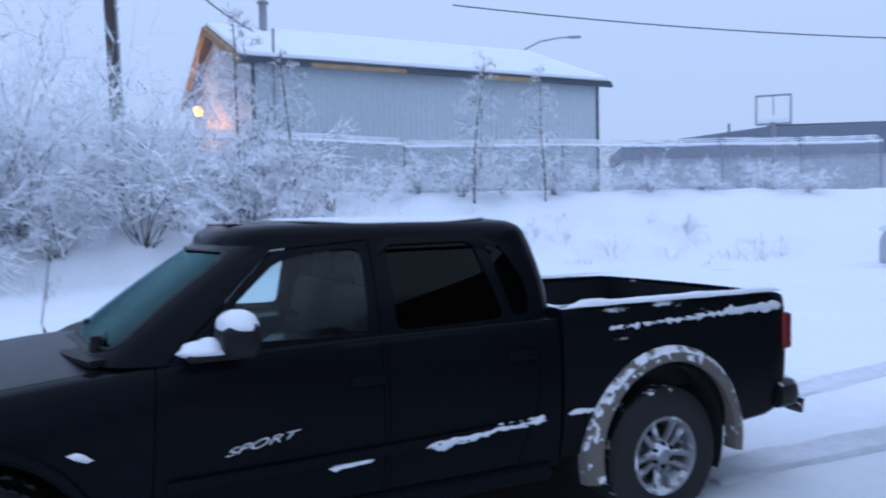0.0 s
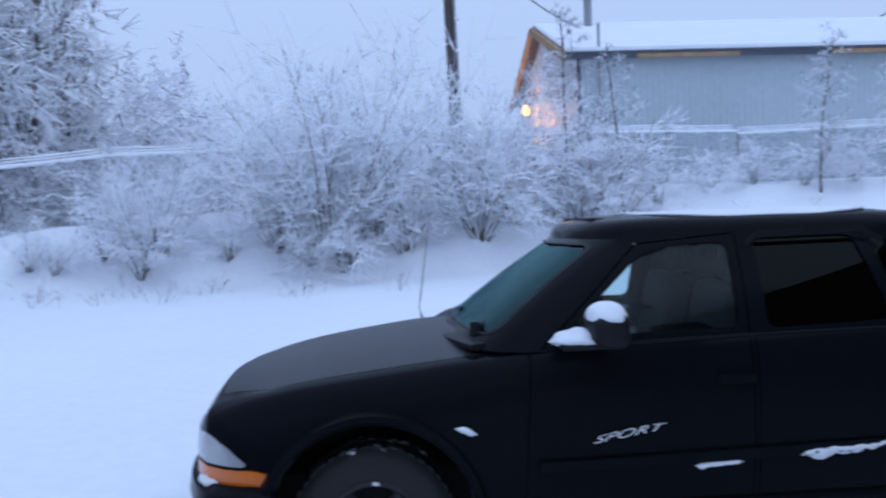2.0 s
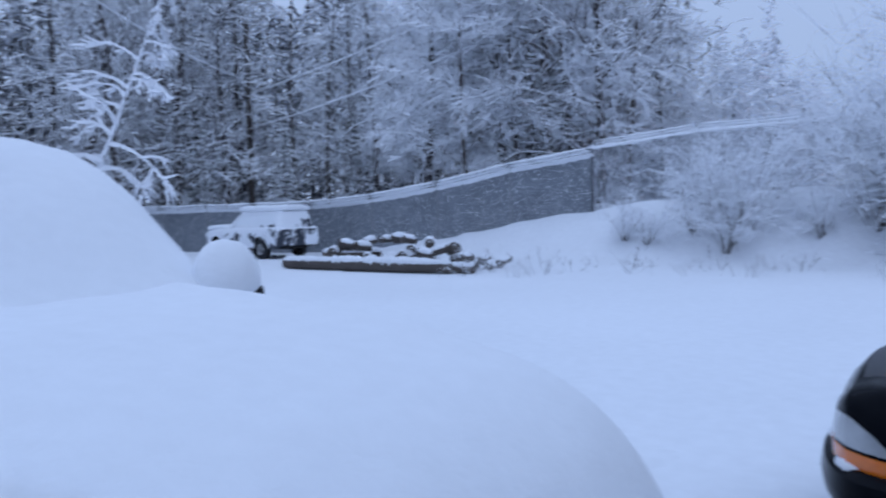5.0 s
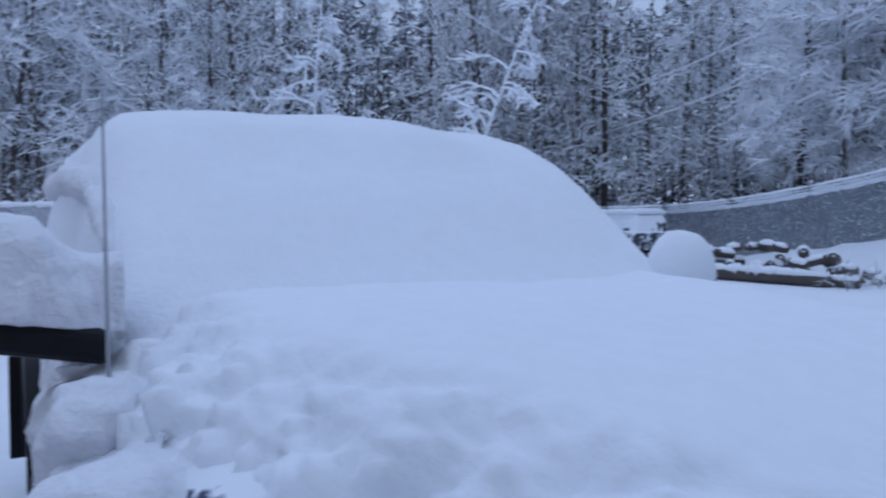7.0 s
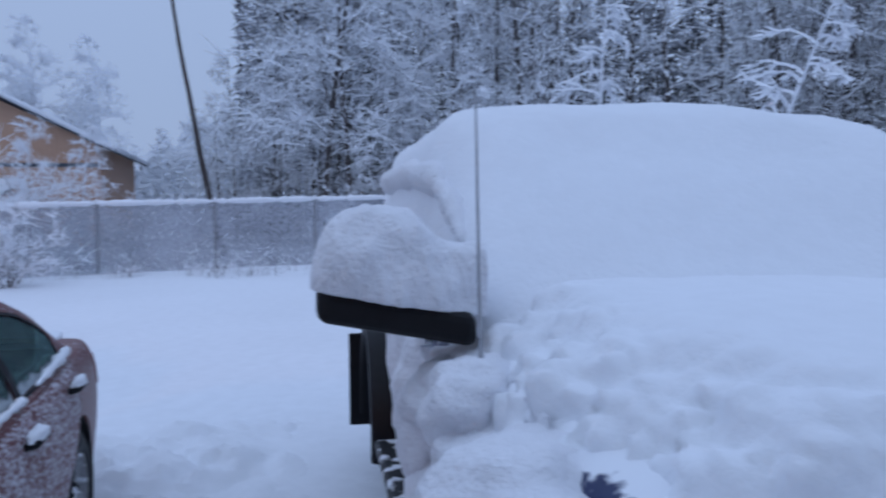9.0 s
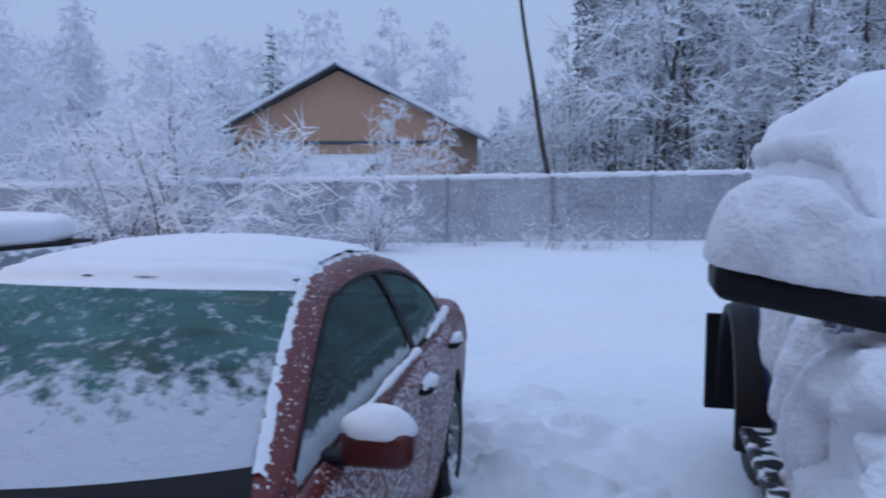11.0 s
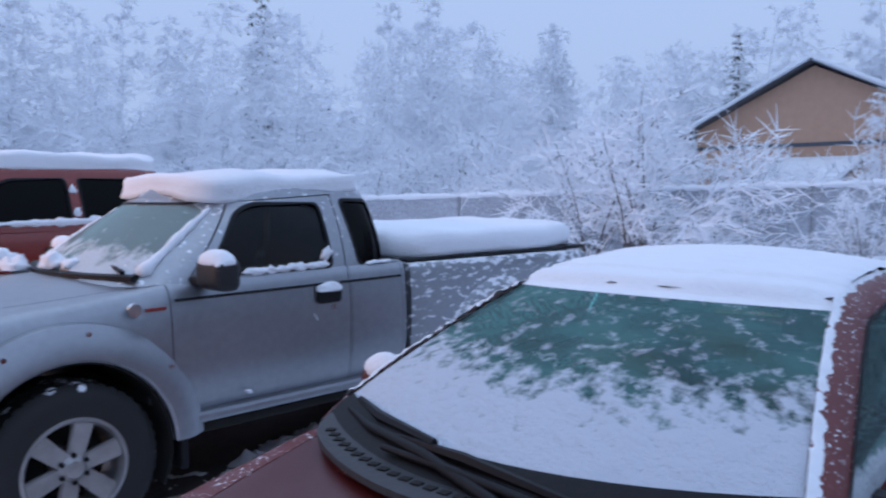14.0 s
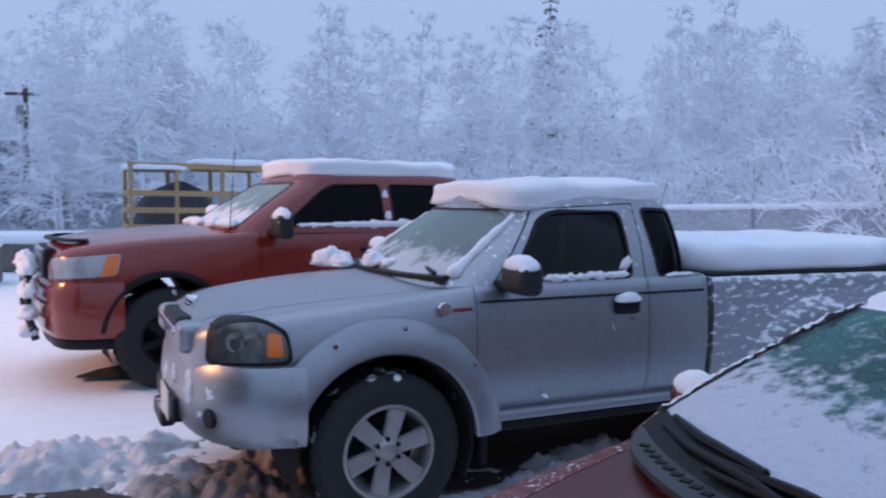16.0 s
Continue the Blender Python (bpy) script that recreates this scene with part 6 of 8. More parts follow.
def buried_suv(m):
    t = thing("sport_utility_vehicle", "dark blue large SUV buried under thick untouched snow", "car", m)
    keys = [(0.92, 0.70, 0.50, 0.72, 0.98, 0.50, 1.02), (0.80, 0.90, 0.44, 0.75, 1.06, 0.70, 1.10), (0.4, 0.98, 0.42, 0.80, 1.12, 0.80, 1.18), (-0.6, 1.0, 0.42, 0.82, 1.20, 0.84, 1.24), (-3.9, 1.0, 0.42, 0.85, 1.24, 0.88, 1.26), (-4.1, 0.92, 0.5, 0.85, 1.20, 0.84, 1.22)]
    hull = body_loft(keys)
    put("body", solid(hull, ("thick", 0.03), ("cut", disc(0.47, -2, 2, 0.0, 0.42)), ("cut", disc(0.47, -2, 2, -3.05, 0.42))), BLUE_SNOWED, t, "dark blue side crusted with snow")
    cab(t, (1.20, -3.95, -0.72, 0.93), (1.74, -3.8, -1.55, 0.78), 0.10, [([(-1.20, 1.28), (-1.60, 1.66), (-2.15, 1.68), (-2.15, 1.28)], SNOWED_PANE, "front_door_window"), ([(-2.3, 1.28), (-2.3, 1.68), (-3.0, 1.68), (-3.0, 1.28)], SNOWED_PANE, "rear_door_window")], None, None, BLUE_SNOWED)
    # hood snow: a smooth blanket running up into the screen
    xs, ys = np.linspace(-1.0, 1.10, 128), np.concatenate([np.linspace(-1.04, -0.30, 70), np.linspace(-0.285, 1.12, 42)])
    def top(x, y):
        z = float(hermite(HOOD_LINE, np.array([x]))[0, 0])
        left = max(0.0, (y - 0.84) / 0.28)
        right = max(0.0, (-y - 0.58 + 0.40 * max(0.0, x + 0.1)) / 0.46)
        z -= 0.26 * left ** 2.6 + 0.33 * right ** 1.8
        c = max(0.0, math.hypot(max(0, x - 0.45) / 0.65, max(0, abs(y - 0.06) - 0.45) / 0.66) - 0.72)
        z -= 0.55 * c * c
        z += 0.018 * fnoise(x, y, 1, 1.4) + 0.006 * fnoise(x, y, 6, 5.0)
        return z
    def puffed(x, y, i, j):
        """The blanket with rounded lumps standing out square to it on the side towards the mirror."""
        q = Vector((x, y, top(x, y)))
        if i in (0, 127) or j in (0, 111):
            return q - Vector((0, 0, 0.32))
        nrm = Vector((top(x - 0.02, y) - top(x + 0.02, y), top(x, y - 0.02) - top(x, y + 0.02), 0.04)).normalized()
        w = min(1.0, max(0.0, (-y - 0.60 + 0.48 * max(0.0, x + 0.1)) / 0.28))
        lumps = 0.13 * abs(noise.noise(q * 4.0)) + 0.075 * abs(noise.noise(q * 8.5 + Vector((3, 1, 7)))) + 0.045 * abs(noise.noise(q * 18.0)) + 0.02 * abs(noise.noise(q * 34.0))
        return q + nrm * (w * (1.05 * lumps - 0.03))
    hv = [puffed(x, y, i, j) for j, y in enumerate(ys) for i, x in enumerate(xs)]
    hf = [(j * 128 + i, j * 128 + i + 1, (j + 1) * 128 + i + 1, (j + 1) * 128 + i) for j in range(111) for i in range(127)]
    put("hood_snow", mesh_of("hood_snow", hv, hf, True), SNOW, t, "smooth deep snow blanket over the hood")
    cover = smooth_mesh(ring_loft([(1.18, -3.98, -0.56, 1.02, 0.03), (1.32, -3.98, -0.70, 1.09, 0.09), (1.38, -3.99, -0.79, 1.10, 0.11), (1.48, -3.99, -0.92, 1.11, 0.13), (1.60, -3.98, -1.08, 1.09, 0.13), (1.72, -3.97, -1.25, 1.06, 0.13), (1.83, -3.95, -1.40, 1.02, 0.12),
                                            (1.915, -3.92, -1.55, 0.95, 0.10), (1.972, -3.88, -1.72, 0.85, 0.07), (2.018, -3.82, -1.93, 0.72, 0.09), (2.04, -3.7, -2.2, 0.52, 0.10), (2.045, -3.4, -2.6, 0.25, 0.10)], 0.27, 160, 0.034, 3.0, bow=0.07, scale=2.8), None)
    for v in cover.vertices:
        if v.co.x > -2.2:
            for cy, cz, ry in ((0.02, 1.845, 0.22), (-0.42, 1.83, 0.14), (0.50, 1.84, 0.15)):
                g = math.exp(-((v.co.y - cy) / ry) ** 2 - ((v.co.z - cz) / 0.045) ** 2)
                v.co.x, v.co.z = v.co.x - 0.06 * g, v.co.z - 0.05 * g
            v.co.x += 0.018 * fnoise(v.co.x, v.co.y * 1.4, v.co.z * 3, 2.6) + 0.010 * max(0.0, -v.co.y - 0.6) * fnoise(v.co.y * 2, v.co.z, 1, 22)
    put("cab_snow", cover, SNOW, t, "deep rounded snow over roof and windscreen")
    # mirrors
    mir = put("wing_mirror", mirror_slab(), TRIM, t, "black mirror under a tall cushion of snow")
    put("snow_cap", mirror_cushion(), SNOW_FLUFF, mir)
    bm = lump((0.26, 0.28, 0.19), 6.4, 0.08, 1.0)
    bmesh.ops.translate(bm, vec=(-0.85, 1.13, 1.34), verts=bm.verts)
    put("snow_cap", bm, SNOW, t)
    put("wing_mirror", box_bm(-0.92, -0.78, 1.0, 1.28, 1.24, 1.34, 0.03), TRIM, t)
    put("antenna", rod_mesh("antenna", [(-0.50, -0.985, 1.10), (-0.50, -0.99, 1.26), (-0.54, -0.99, 1.86)], [0.010, 0.005, 0.0025], 8), ANTENNA_GREY, t)
    # clumps clinging to the wing and door
    rnd = random.Random(5)
    clumps = [(-1.45, 0.96, 0.30, 0.20, 0.34), (-1.47, 0.76, 0.26, 0.18, 0.34), (-1.78, 1.00, 0.22, 0.14, 0.30), (-1.80, 0.78, 0.20, 0.13, 0.26), (-2.15, 0.96, 0.22, 0.13, 0.32),
              (-1.14, 0.86, 0.24, 0.22, 0.38), (-1.00, 1.00, 0.30, 0.24, 0.20), (-0.78, 1.07, 0.34, 0.26, 0.18), (-0.52, 1.09, 0.28, 0.26, 0.24), (-0.40, 0.99, 0.18, 0.22, 0.18),
              (-0.98, 0.66, 0.46, 0.22, 0.28), (-0.62, 0.76, 0.44, 0.26, 0.22), (-0.34, 0.82, 0.36, 0.28, 0.22), (-0.04, 0.88, 0.34, 0.30, 0.20), (0.12, 0.72, 0.50, 0.26, 0.30), (0.45, 0.80, 0.42, 0.30, 0.30), (0.00, 1.05, 0.40, 0.34, 0.20), (0.26, 1.00, 0.44, 0.36, 0.22), (0.55, 0.94, 0.40, 0.40, 0.24), (-0.30, 0.62, 0.60, 0.20, 0.26)]
    for i, (x, z, sx, sy, sz) in enumerate(clumps):
        put("snow_clump", blob((sx * 1.12, sy * 1.12, sz * 1.12), i * 1.7 + 0.4), SNOW_FLUFF, t, matrix=pose(x, -1.0 + 0.25 * max(0.0, x - 0.3), z))
    put("eave_snow", tube_snow([(-1.14, -0.905, 1.46), (-1.36, -0.91, 1.60), (-1.65, -0.92, 1.69), (-2.3, -0.925, 1.73), (-3.3, -0.925, 1.73)], [0.025, 0.04, 0.06, 0.065, 0.06], 4.0), SNOW_FLUFF, t, "snow lip overhanging the side windows")
    put("sill_snow", tube_snow([(-1.16, -0.97, 1.33), (-1.7, -0.98, 1.35), (-2.6, -0.98, 1.36)], [0.04, 0.055, 0.05], 7.0), SNOW_FLUFF, t, "snow piled along the window sill")
    put("snow_crust", crust(top), SNOW_FLUFF, t, "lumpy snow crust clinging to the wing and door")
    for s in (1, -1):
        for x in (0.0, -3.05):
            put("wheel_well", arch_band(x, 0.42, 0.452, 0.475, 0.45 * s, 0.97 * s, -25, 205, lip=0), UNDER, t)
            wheel_part(t, x, 0.86 * s, s, 0.39, 0.22, 0.27, 6, ALLOY_SNOWED, 0.05)
        put("fender_flare", arch_band(-3.05, 0.42, 0.47, 0.56, 0.94 * s, 1.10 * s, -12, 192, 30, lip=0.012 * s), TRIM, t)
        put("mud_flap", box_bm(-3.66, -3.62, s * 1.0 - 0.17, s * 1.0 + 0.17, 0.22, 0.80, 0.01), TRIM, t)
        put("running_board", box_bm(-2.5, -0.55, s * 1.0 - 0.10, s * 1.0 + 0.10, 0.40, 0.45, 0.02), TRIM_SNOWED, t)
    put("front_bumper", arch_strip_plan([(0.45, -1.0), (0.80, -0.92), (0.98, -0.5), (1.0, 0), (0.98, 0.5), (0.80, 0.92), (0.45, 1.0)], 0.14, 0.46, 0.26, 0.03), TRIM_SNOWED, t)
    put("chassis", box_bm(-4.0, 0.7, -0.6, 0.6, 0.36, 0.55, 0.04), UNDER, t)
    return t


def crust(top):
    """Snow plastered on the upright side, broken by gaps through which the paint shows."""
    nx, nz = 190, 74
    verts, keep, faces = [], [], []
    for j in range(nz):
        for i in range(nx):
            x, f = -1.9 + 2.85 * i / (nx - 1), j / (nz - 1)
            edge = -1.0 + max(0.0, x - 0.35) ** 1.5 * 0.75
            zt = top(x, max(edge + 0.12, -1.0)) - 0.02 if x > -0.75 else 1.16
            z = 0.44 + (zt - 0.44) * f
            n1 = noise.noise(Vector((x * 3.2, z * 4.0, 1.0)))
            n2 = noise.noise(Vector((x * 8.5, z * 9.5, 4.0)))
            n3 = noise.noise(Vector((x * 24, z * 26, 9.0)))
            th = 0.004 + 0.10 * n1 + 0.06 * abs(n2) * 1.6 + 0.03 * abs(n3) - 0.05 * max(0, -x - 0.6) + 0.09 * max(0.0, x + 0.05)
            th *= 0.55 + 0.45 * math.sin(math.pi * min(1, f * 1.15)) if f < 0.87 else 1.0
            lean = 0.10 * f ** 3 if x > -0.75 else 0.0
            keep.append(th > 0.012)
            verts.append((x, edge - max(th, 0.0) + lean, z))
    for j in range(nz - 1):
        for i in range(nx - 1):
            q = (j * nx + i, j * nx + i + 1, (j + 1) * nx + i + 1, (j + 1) * nx + i)
            if any(keep[k] for k in q):
                faces.append(q)
    return mesh_of("crust", verts, faces, True)


def blob(size, seed):
    """A rounded lump of clinging snow with a cauliflower surface."""
    bm = bmesh.new()
    bmesh.ops.create_icosphere(bm, subdivisions=4, radius=0.5)
    for v in bm.verts:
        v.co *= 0.90 + 0.30 * noise.noise(v.co * 2.6 + Vector((seed, 0, 0))) + 0.20 * abs(noise.noise(v.co * 5 + Vector((0, seed, 0)))) + 0.09 * abs(noise.noise(v.co * 12 + Vector((seed, seed, 0))))
        v.co.x, v.co.y, v.co.z = v.co.x * size[0], v.co.y * size[1], v.co.z * size[2]
    for f in bm.faces:
        f.smooth = True
    return bm


def smooth_mesh(me, cuts):
    if cuts:
        me = solid(me, ("thick", 0.05), *[("cut", c) for c in cuts])
    me.polygons.foreach_set("use_smooth", [True] * len(me.polygons))
    if cuts:
        me.set_sharp_from_angle(angle=radians(50))
    return me


def mirror_slab():
    bm = box_bm(-0.98, -0.74, -1.375, -0.965, 1.272, 1.362, 0.028, 3)
    for v in bm.verts:
        v.co.z += -0.155 * (v.co.y + 1.36)
        v.co.x += 0.25 * (v.co.y + 1.38)
    return bm


ANTENNA_GREY = plain("grey_antenna", (0.38, 0.39, 0.42), rough=0.6, vary=0.1, bump=0)
buried_suv(pose(-2.33, -0.235, 0.05, 0, 0, 25.7))

# ---- fences ----
def fence_material(name, tone, cover, scale):
    """Woven wire with snow packed into it, seen from far: part solid, part gaps."""
    m, n, l, b = shader(name, tone, rough=0.8, vary=0.3, grain=9, bump=0.2, blotch=0.7)
    out = next(k for k in n if k.type == "OUTPUT_MATERIAL")
    tr, mx, no, tc, mr, vo = (n.new("ShaderNode" + k) for k in ("BsdfTransparent", "MixShader", "TexNoise", "TexCoord", "MapRange", "TexNoise"))
    no.inputs["Scale"].default_value, no.inputs["Detail"].default_value, no.inputs["Roughness"].default_value = scale, 5, 0.7
    l.new(tc.outputs["Object"], no.inputs["Vector"])
    mr.inputs["From Min"].default_value, mr.inputs["From Max"].default_value = 0.56 - cover * 0.3, 0.66 - cover * 0.3
    mr.inputs["To Min"].default_value, mr.inputs["To Max"].default_value = cover * 0.55, min(1, cover + 0.3)
    l.new(no.outputs["Fac"], mr.inputs["Value"])
    l.new(mr.outputs[0], mx.inputs[0])
    l.new(tr.outputs[0], mx.inputs[1])
    l.new(b.outputs[0], mx.inputs[2])
    l.new(mx.outputs[0], out.inputs[0])
    return m


WIRE_OPEN = fence_material("open_chain_link", (0.42, 0.44, 0.48), 0.22, 14)
WIRE_PACKED = fence_material("snow_packed_chain_link", (0.42, 0.44, 0.49), 0.46, 12)
SLATTED = snow_over("grey_privacy_slats", (0.17, 0.185, 0.21), 0.41, 21.0, 0.7, lift=0.1, vary=0.3)


def ground_at(x, y):
    return ground_height(x, y)


def fence(name, label, a, b, spacing, height, mesh_mat, barbed, base=None, snow=0.05, thick=0.004):
    """A run of posts, rails, wire panels and the snow that lies on the rail, from a to b in plan."""
    a, b = Vector(a), Vector(b)
    n = max(1, round((b - a).length / spacing))
    t = thing(name, label, "fence", kind="structure")
    pts = [a.lerp(b, i / n) for i in range(n + 1)]
    zs = [(ground_at(p.x, p.y) if base is None else base) - 0.05 for p in pts]
    fall = (height[1] - height[0]) if isinstance(height, tuple) else 0.0
    height = height[0] if isinstance(height, tuple) else height
    zs = [z + fall * i / n for i, z in enumerate(zs)]
    d = (b - a).normalized()
    nrm = Vector((-d.y, d.x))
    for p, z in zip(pts, zs):
        put("post", rod_mesh("post", [(p.x, p.y, z - 0.3), (p.x, p.y, z + height + 0.05)], [0.04, 0.04], 8), GALV, t)
        cap = lump((0.13, 0.13, 0.12), p.x, 0.2)
        bmesh.ops.translate(cap, vec=(p.x, p.y, z + height + 0.03), verts=cap.verts)
        put("snow_cap", cap, SNOW, t)
        if barbed:
            q = p + nrm * 0.22
            put("barb_arm", rod_mesh("arm", [(p.x, p.y, z + height), (q.x, q.y, z + height + 0.30)], [0.02, 0.015], 6), GALV, t)
    for i in range(n):
        p, q, z0, z1 = pts[i], pts[i + 1], zs[i], zs[i + 1]
        put("top_rail", rod_mesh("rail", [(p.x, p.y, z0 + height), (q.x, q.y, z1 + height)], [0.025, 0.025], 6), GALV, t)
        put("rail_snow", tube_snow([(p.x, p.y, z0 + height + 0.03), ((p.x + q.x) / 2, (p.y + q.y) / 2, (z0 + z1) / 2 + height + 0.03), (q.x, q.y, z1 + height + 0.03)], [snow, snow * 1.2, snow], i * 1.3, 0.12), SNOW, t)
        o = nrm * thick
        v = [(p.x, p.y, z0), (q.x, q.y, z1), (q.x, q.y, z1 + height), (p.x, p.y, z0 + height)]
        v += [(x + o.x, y + o.y, z) for x, y, z in v]
        put("wire_panel", mesh_of("panel", v, [(0, 1, 2, 3), (7, 6, 5, 4), (0, 4, 5, 1), (2, 6, 7, 3)]), mesh_mat, t)
        if barbed:
            for k in (1, 2, 3):
                f = k / 3
                u, w = p + nrm * 0.22 * f, q + nrm * 0.22 * f
                put("barbed_wire", tube_snow([(u.x, u.y, z0 + height + 0.30 * f), ((u.x + w.x) / 2, (u.y + w.y) / 2, (z0 + z1) / 2 + height + 0.30 * f - 0.03), (w.x, w.y, z1 + height + 0.30 * f)], [snow * 0.7] * 3, i + k * 7.0, 0.3), SNOW, t)
    return t


FA, FB, FC = (-22.0, 16.95), (-43.0, 4.0), (2.0, -31.2)
fence("fence_north", "chain-link fence with snow-laden barbed wire along the bank", (-1.2, 34.6), (19.5, 34.3), 3.4, 2.05, WIRE_OPEN, True)
fence("fence_bank", "chain-link fence with snow-laden barbed wire behind bushes", FA, (-1.2, 34.6), 3.4, 2.15, WIRE_OPEN, True)
fence("fence_slatted", "grey slatted chain-link fence capped with snow", FA, FB, 3.2, 1.9, SLATTED, True, snow=0.07)
fence("fence_west", "chain-link fence packed with snow along the lot", FB, FC, 3.2, (2.65, 1.28), WIRE_PACKED, False, snow=0.075)
fence("fence_far", "distant snowy chain-link fence across the lot", (10.0, -42.0), (36.0, -36.0), 3.4, 1.9, WIRE_PACKED, True, snow=0.06)


# ---- buildings ----
# Unseen wall, added to cut sky light on faces that look east.
SHADE_WALL = plain("brown_shade_wall", (0.16, 0.13, 0.11), rough=0.8, vary=0.2, grain=5, bump=0.3, blotch=0.6)
east = put("unseen_wall_east", box_bm(4.2, 4.5, -3.6, 6.0, -0.1, 5.2, 0.02), SHADE_WALL)
tagged(east, "unseen plain brown wall added to block eastern sky light", "wall", kind="structure")
def siding(name, tone, pitch, depth, axis="x"):
    """Ribbed metal cladding: fine upright ribs."""
    m, n, l, b = shader(name, tone, rough=0.55, vary=0.10, grain=3, bump=0, blotch=0.2)
    tc, sep, wv, bp = (n.new("ShaderNode" + k) for k in ("TexCoord", "SeparateXYZ", "TexWave", "Bump"))
    wv.inputs["Scale"].default_value = 1 / pitch
    wv.bands_direction = axis.upper()
    l.new(tc.outputs["Object"], wv.inputs["Vector"])
    bp.inputs["Strength"].default_value, bp.inputs["Distance"].default_value = 0.5, depth
    l.new(wv.outputs["Fac"], bp.inputs["Height"])
    l.new(bp.outputs[0], b.inputs["Normal"])
    return m


METAL_WHITE = siding("white_ribbed_metal", (0.46, 0.52, 0.55), 0.9, 0.03)
METAL_WHITE_END = siding("white_ribbed_metal_end", (0.46, 0.50, 0.54), 0.9, 0.03, "y")
TAN_BOARD = siding("tan_board_cladding", (0.50, 0.30, 0.20), 0.7, 0.02)
FASCIA = plain("bare_plywood_fascia", (0.36, 0.23, 0.13), rough=0.8, vary=0.3, grain=4)
FASCIA_DARK = plain("dark_fascia", (0.07, 0.08, 0.10), rough=0.6, vary=0.2)
GREY_PANEL = plain("grey_blue_parapet", (0.17, 0.19, 0.24), rough=0.6, vary=0.1)
PALE_WALL = plain("pale_block_wall", (0.48, 0.50, 0.55), rough=0.8, vary=0.08, grain=3)
DARK_GLASS = plain("dark_window_glass", (0.02, 0.022, 0.027), rough=0.1, vary=0.1, bump=0)


def roof_slab(x0, x1, ya, za, yb, zb, th):
    """A sloping slab from (ya, za) to (yb, zb), th thick."""
    v = [(x, y, z + o) for x in (x0, x1) for y, z, o in ((ya, za, 0), (yb, zb, 0), (yb, zb, th), (ya, za, th))]
    f = [(0, 1, 2, 3), (7, 6, 5, 4), (0, 4, 5, 1), (1, 5, 6, 2), (2, 6, 7, 3), (3, 7, 4, 0)]
    bm = bmesh.new()
    bm.from_mesh(mesh_of("slab", v, f))
    bmesh.ops.recalc_face_normals(bm, faces=bm.faces)
    bmesh.ops.bevel(bm, geom=bm.edges[:], offset=th * 0.3, segments=2, affect="EDGES")
    return bm


def warehouse():
    """Local x runs along the long wall, y back from it."""
    L, W, H, R = 19.0, 15.6, 6.35, 2.9
    t = thing("warehouse", "pale metal-clad gabled warehouse with snow on its roof", "building", pose(-7.95, 35.6, 2.55, 0, 0, 25.5))
    put("long_wall", box_bm(0, L, 0, 0.2, -1, H), METAL_WHITE, t)
    put("back_wall", box_bm(0, L, W - 0.2, W, -1, H), METAL_WHITE, t)
    for x in (0.0, L - 0.2):
        put("gable_wall", prism([(0.2, -1), (W - 0.2, -1), (W - 0.2, H), (W / 2, H + R - 0.1), (0.2, H)], "x", x, x + 0.2), METAL_WHITE_END, t)
    for ya, yb in ((-0.5, W / 2), (W + 0.5, W / 2)):
        za = H - 0.5 * R / (W / 2) + 0.02
        put("roof", roof_slab(-0.6, L + 0.6, ya, za, yb, H + R + 0.02, 0.12), FASCIA_DARK, t)
        put("roof_snow", roof_slab(-0.55, L + 0.55, ya * 0.99 + yb * 0.01, za + 0.13, yb, H + R + 0.15, 0.22), SNOW, t)
        put("barge_board", roof_slab(-0.68, -0.60, ya, za - 0.28, yb, H + R - 0.24, 0.40), FASCIA, t, "bare timber barge board")
    for x0, x1, mt in ((-0.6, 2.6, FASCIA_DARK), (2.6, 7.3, FASCIA), (7.3, 11.6, FASCIA_DARK), (11.6, 14.6, FASCIA), (14.6, L + 0.6, FASCIA_DARK)):
        put("fascia", box_bm(x0, x1 - 0.01, -0.56, -0.50, H - 0.36, H - 0.16, 0.01), mt, t)
    for x in (0.06, L - 0.06):
        put("corner_trim", box_bm(x - 0.09, x + 0.09, -0.03, 0.0, -1, H - 0.2, 0.005), FASCIA_DARK, t)
    put("roof_vent", rod_mesh("vent", [(2.2, W * 0.42, H + R - 0.6), (2.2, W * 0.42, H + R + 1.3)], [0.22, 0.22], 12), GALV, t)
    put("vent_cap", rod_mesh("cap", [(2.2, W * 0.42, H + R + 1.3), (2.2, W * 0.42, H + R + 1.55)], [0.34, 0.10], 12), GALV, t)
    mast = put("service_mast", rod_mesh("mast", [(0.95, -0.25, 1.6), (0.95, -0.25, H + 1.3)], [0.06, 0.06], 8), GALV, t)
    put("meter_box", box_bm(0.75, 1.15, -0.35, -0.02, 1.5, 2.1, 0.02), GALV, mast)
    return t


warehouse()

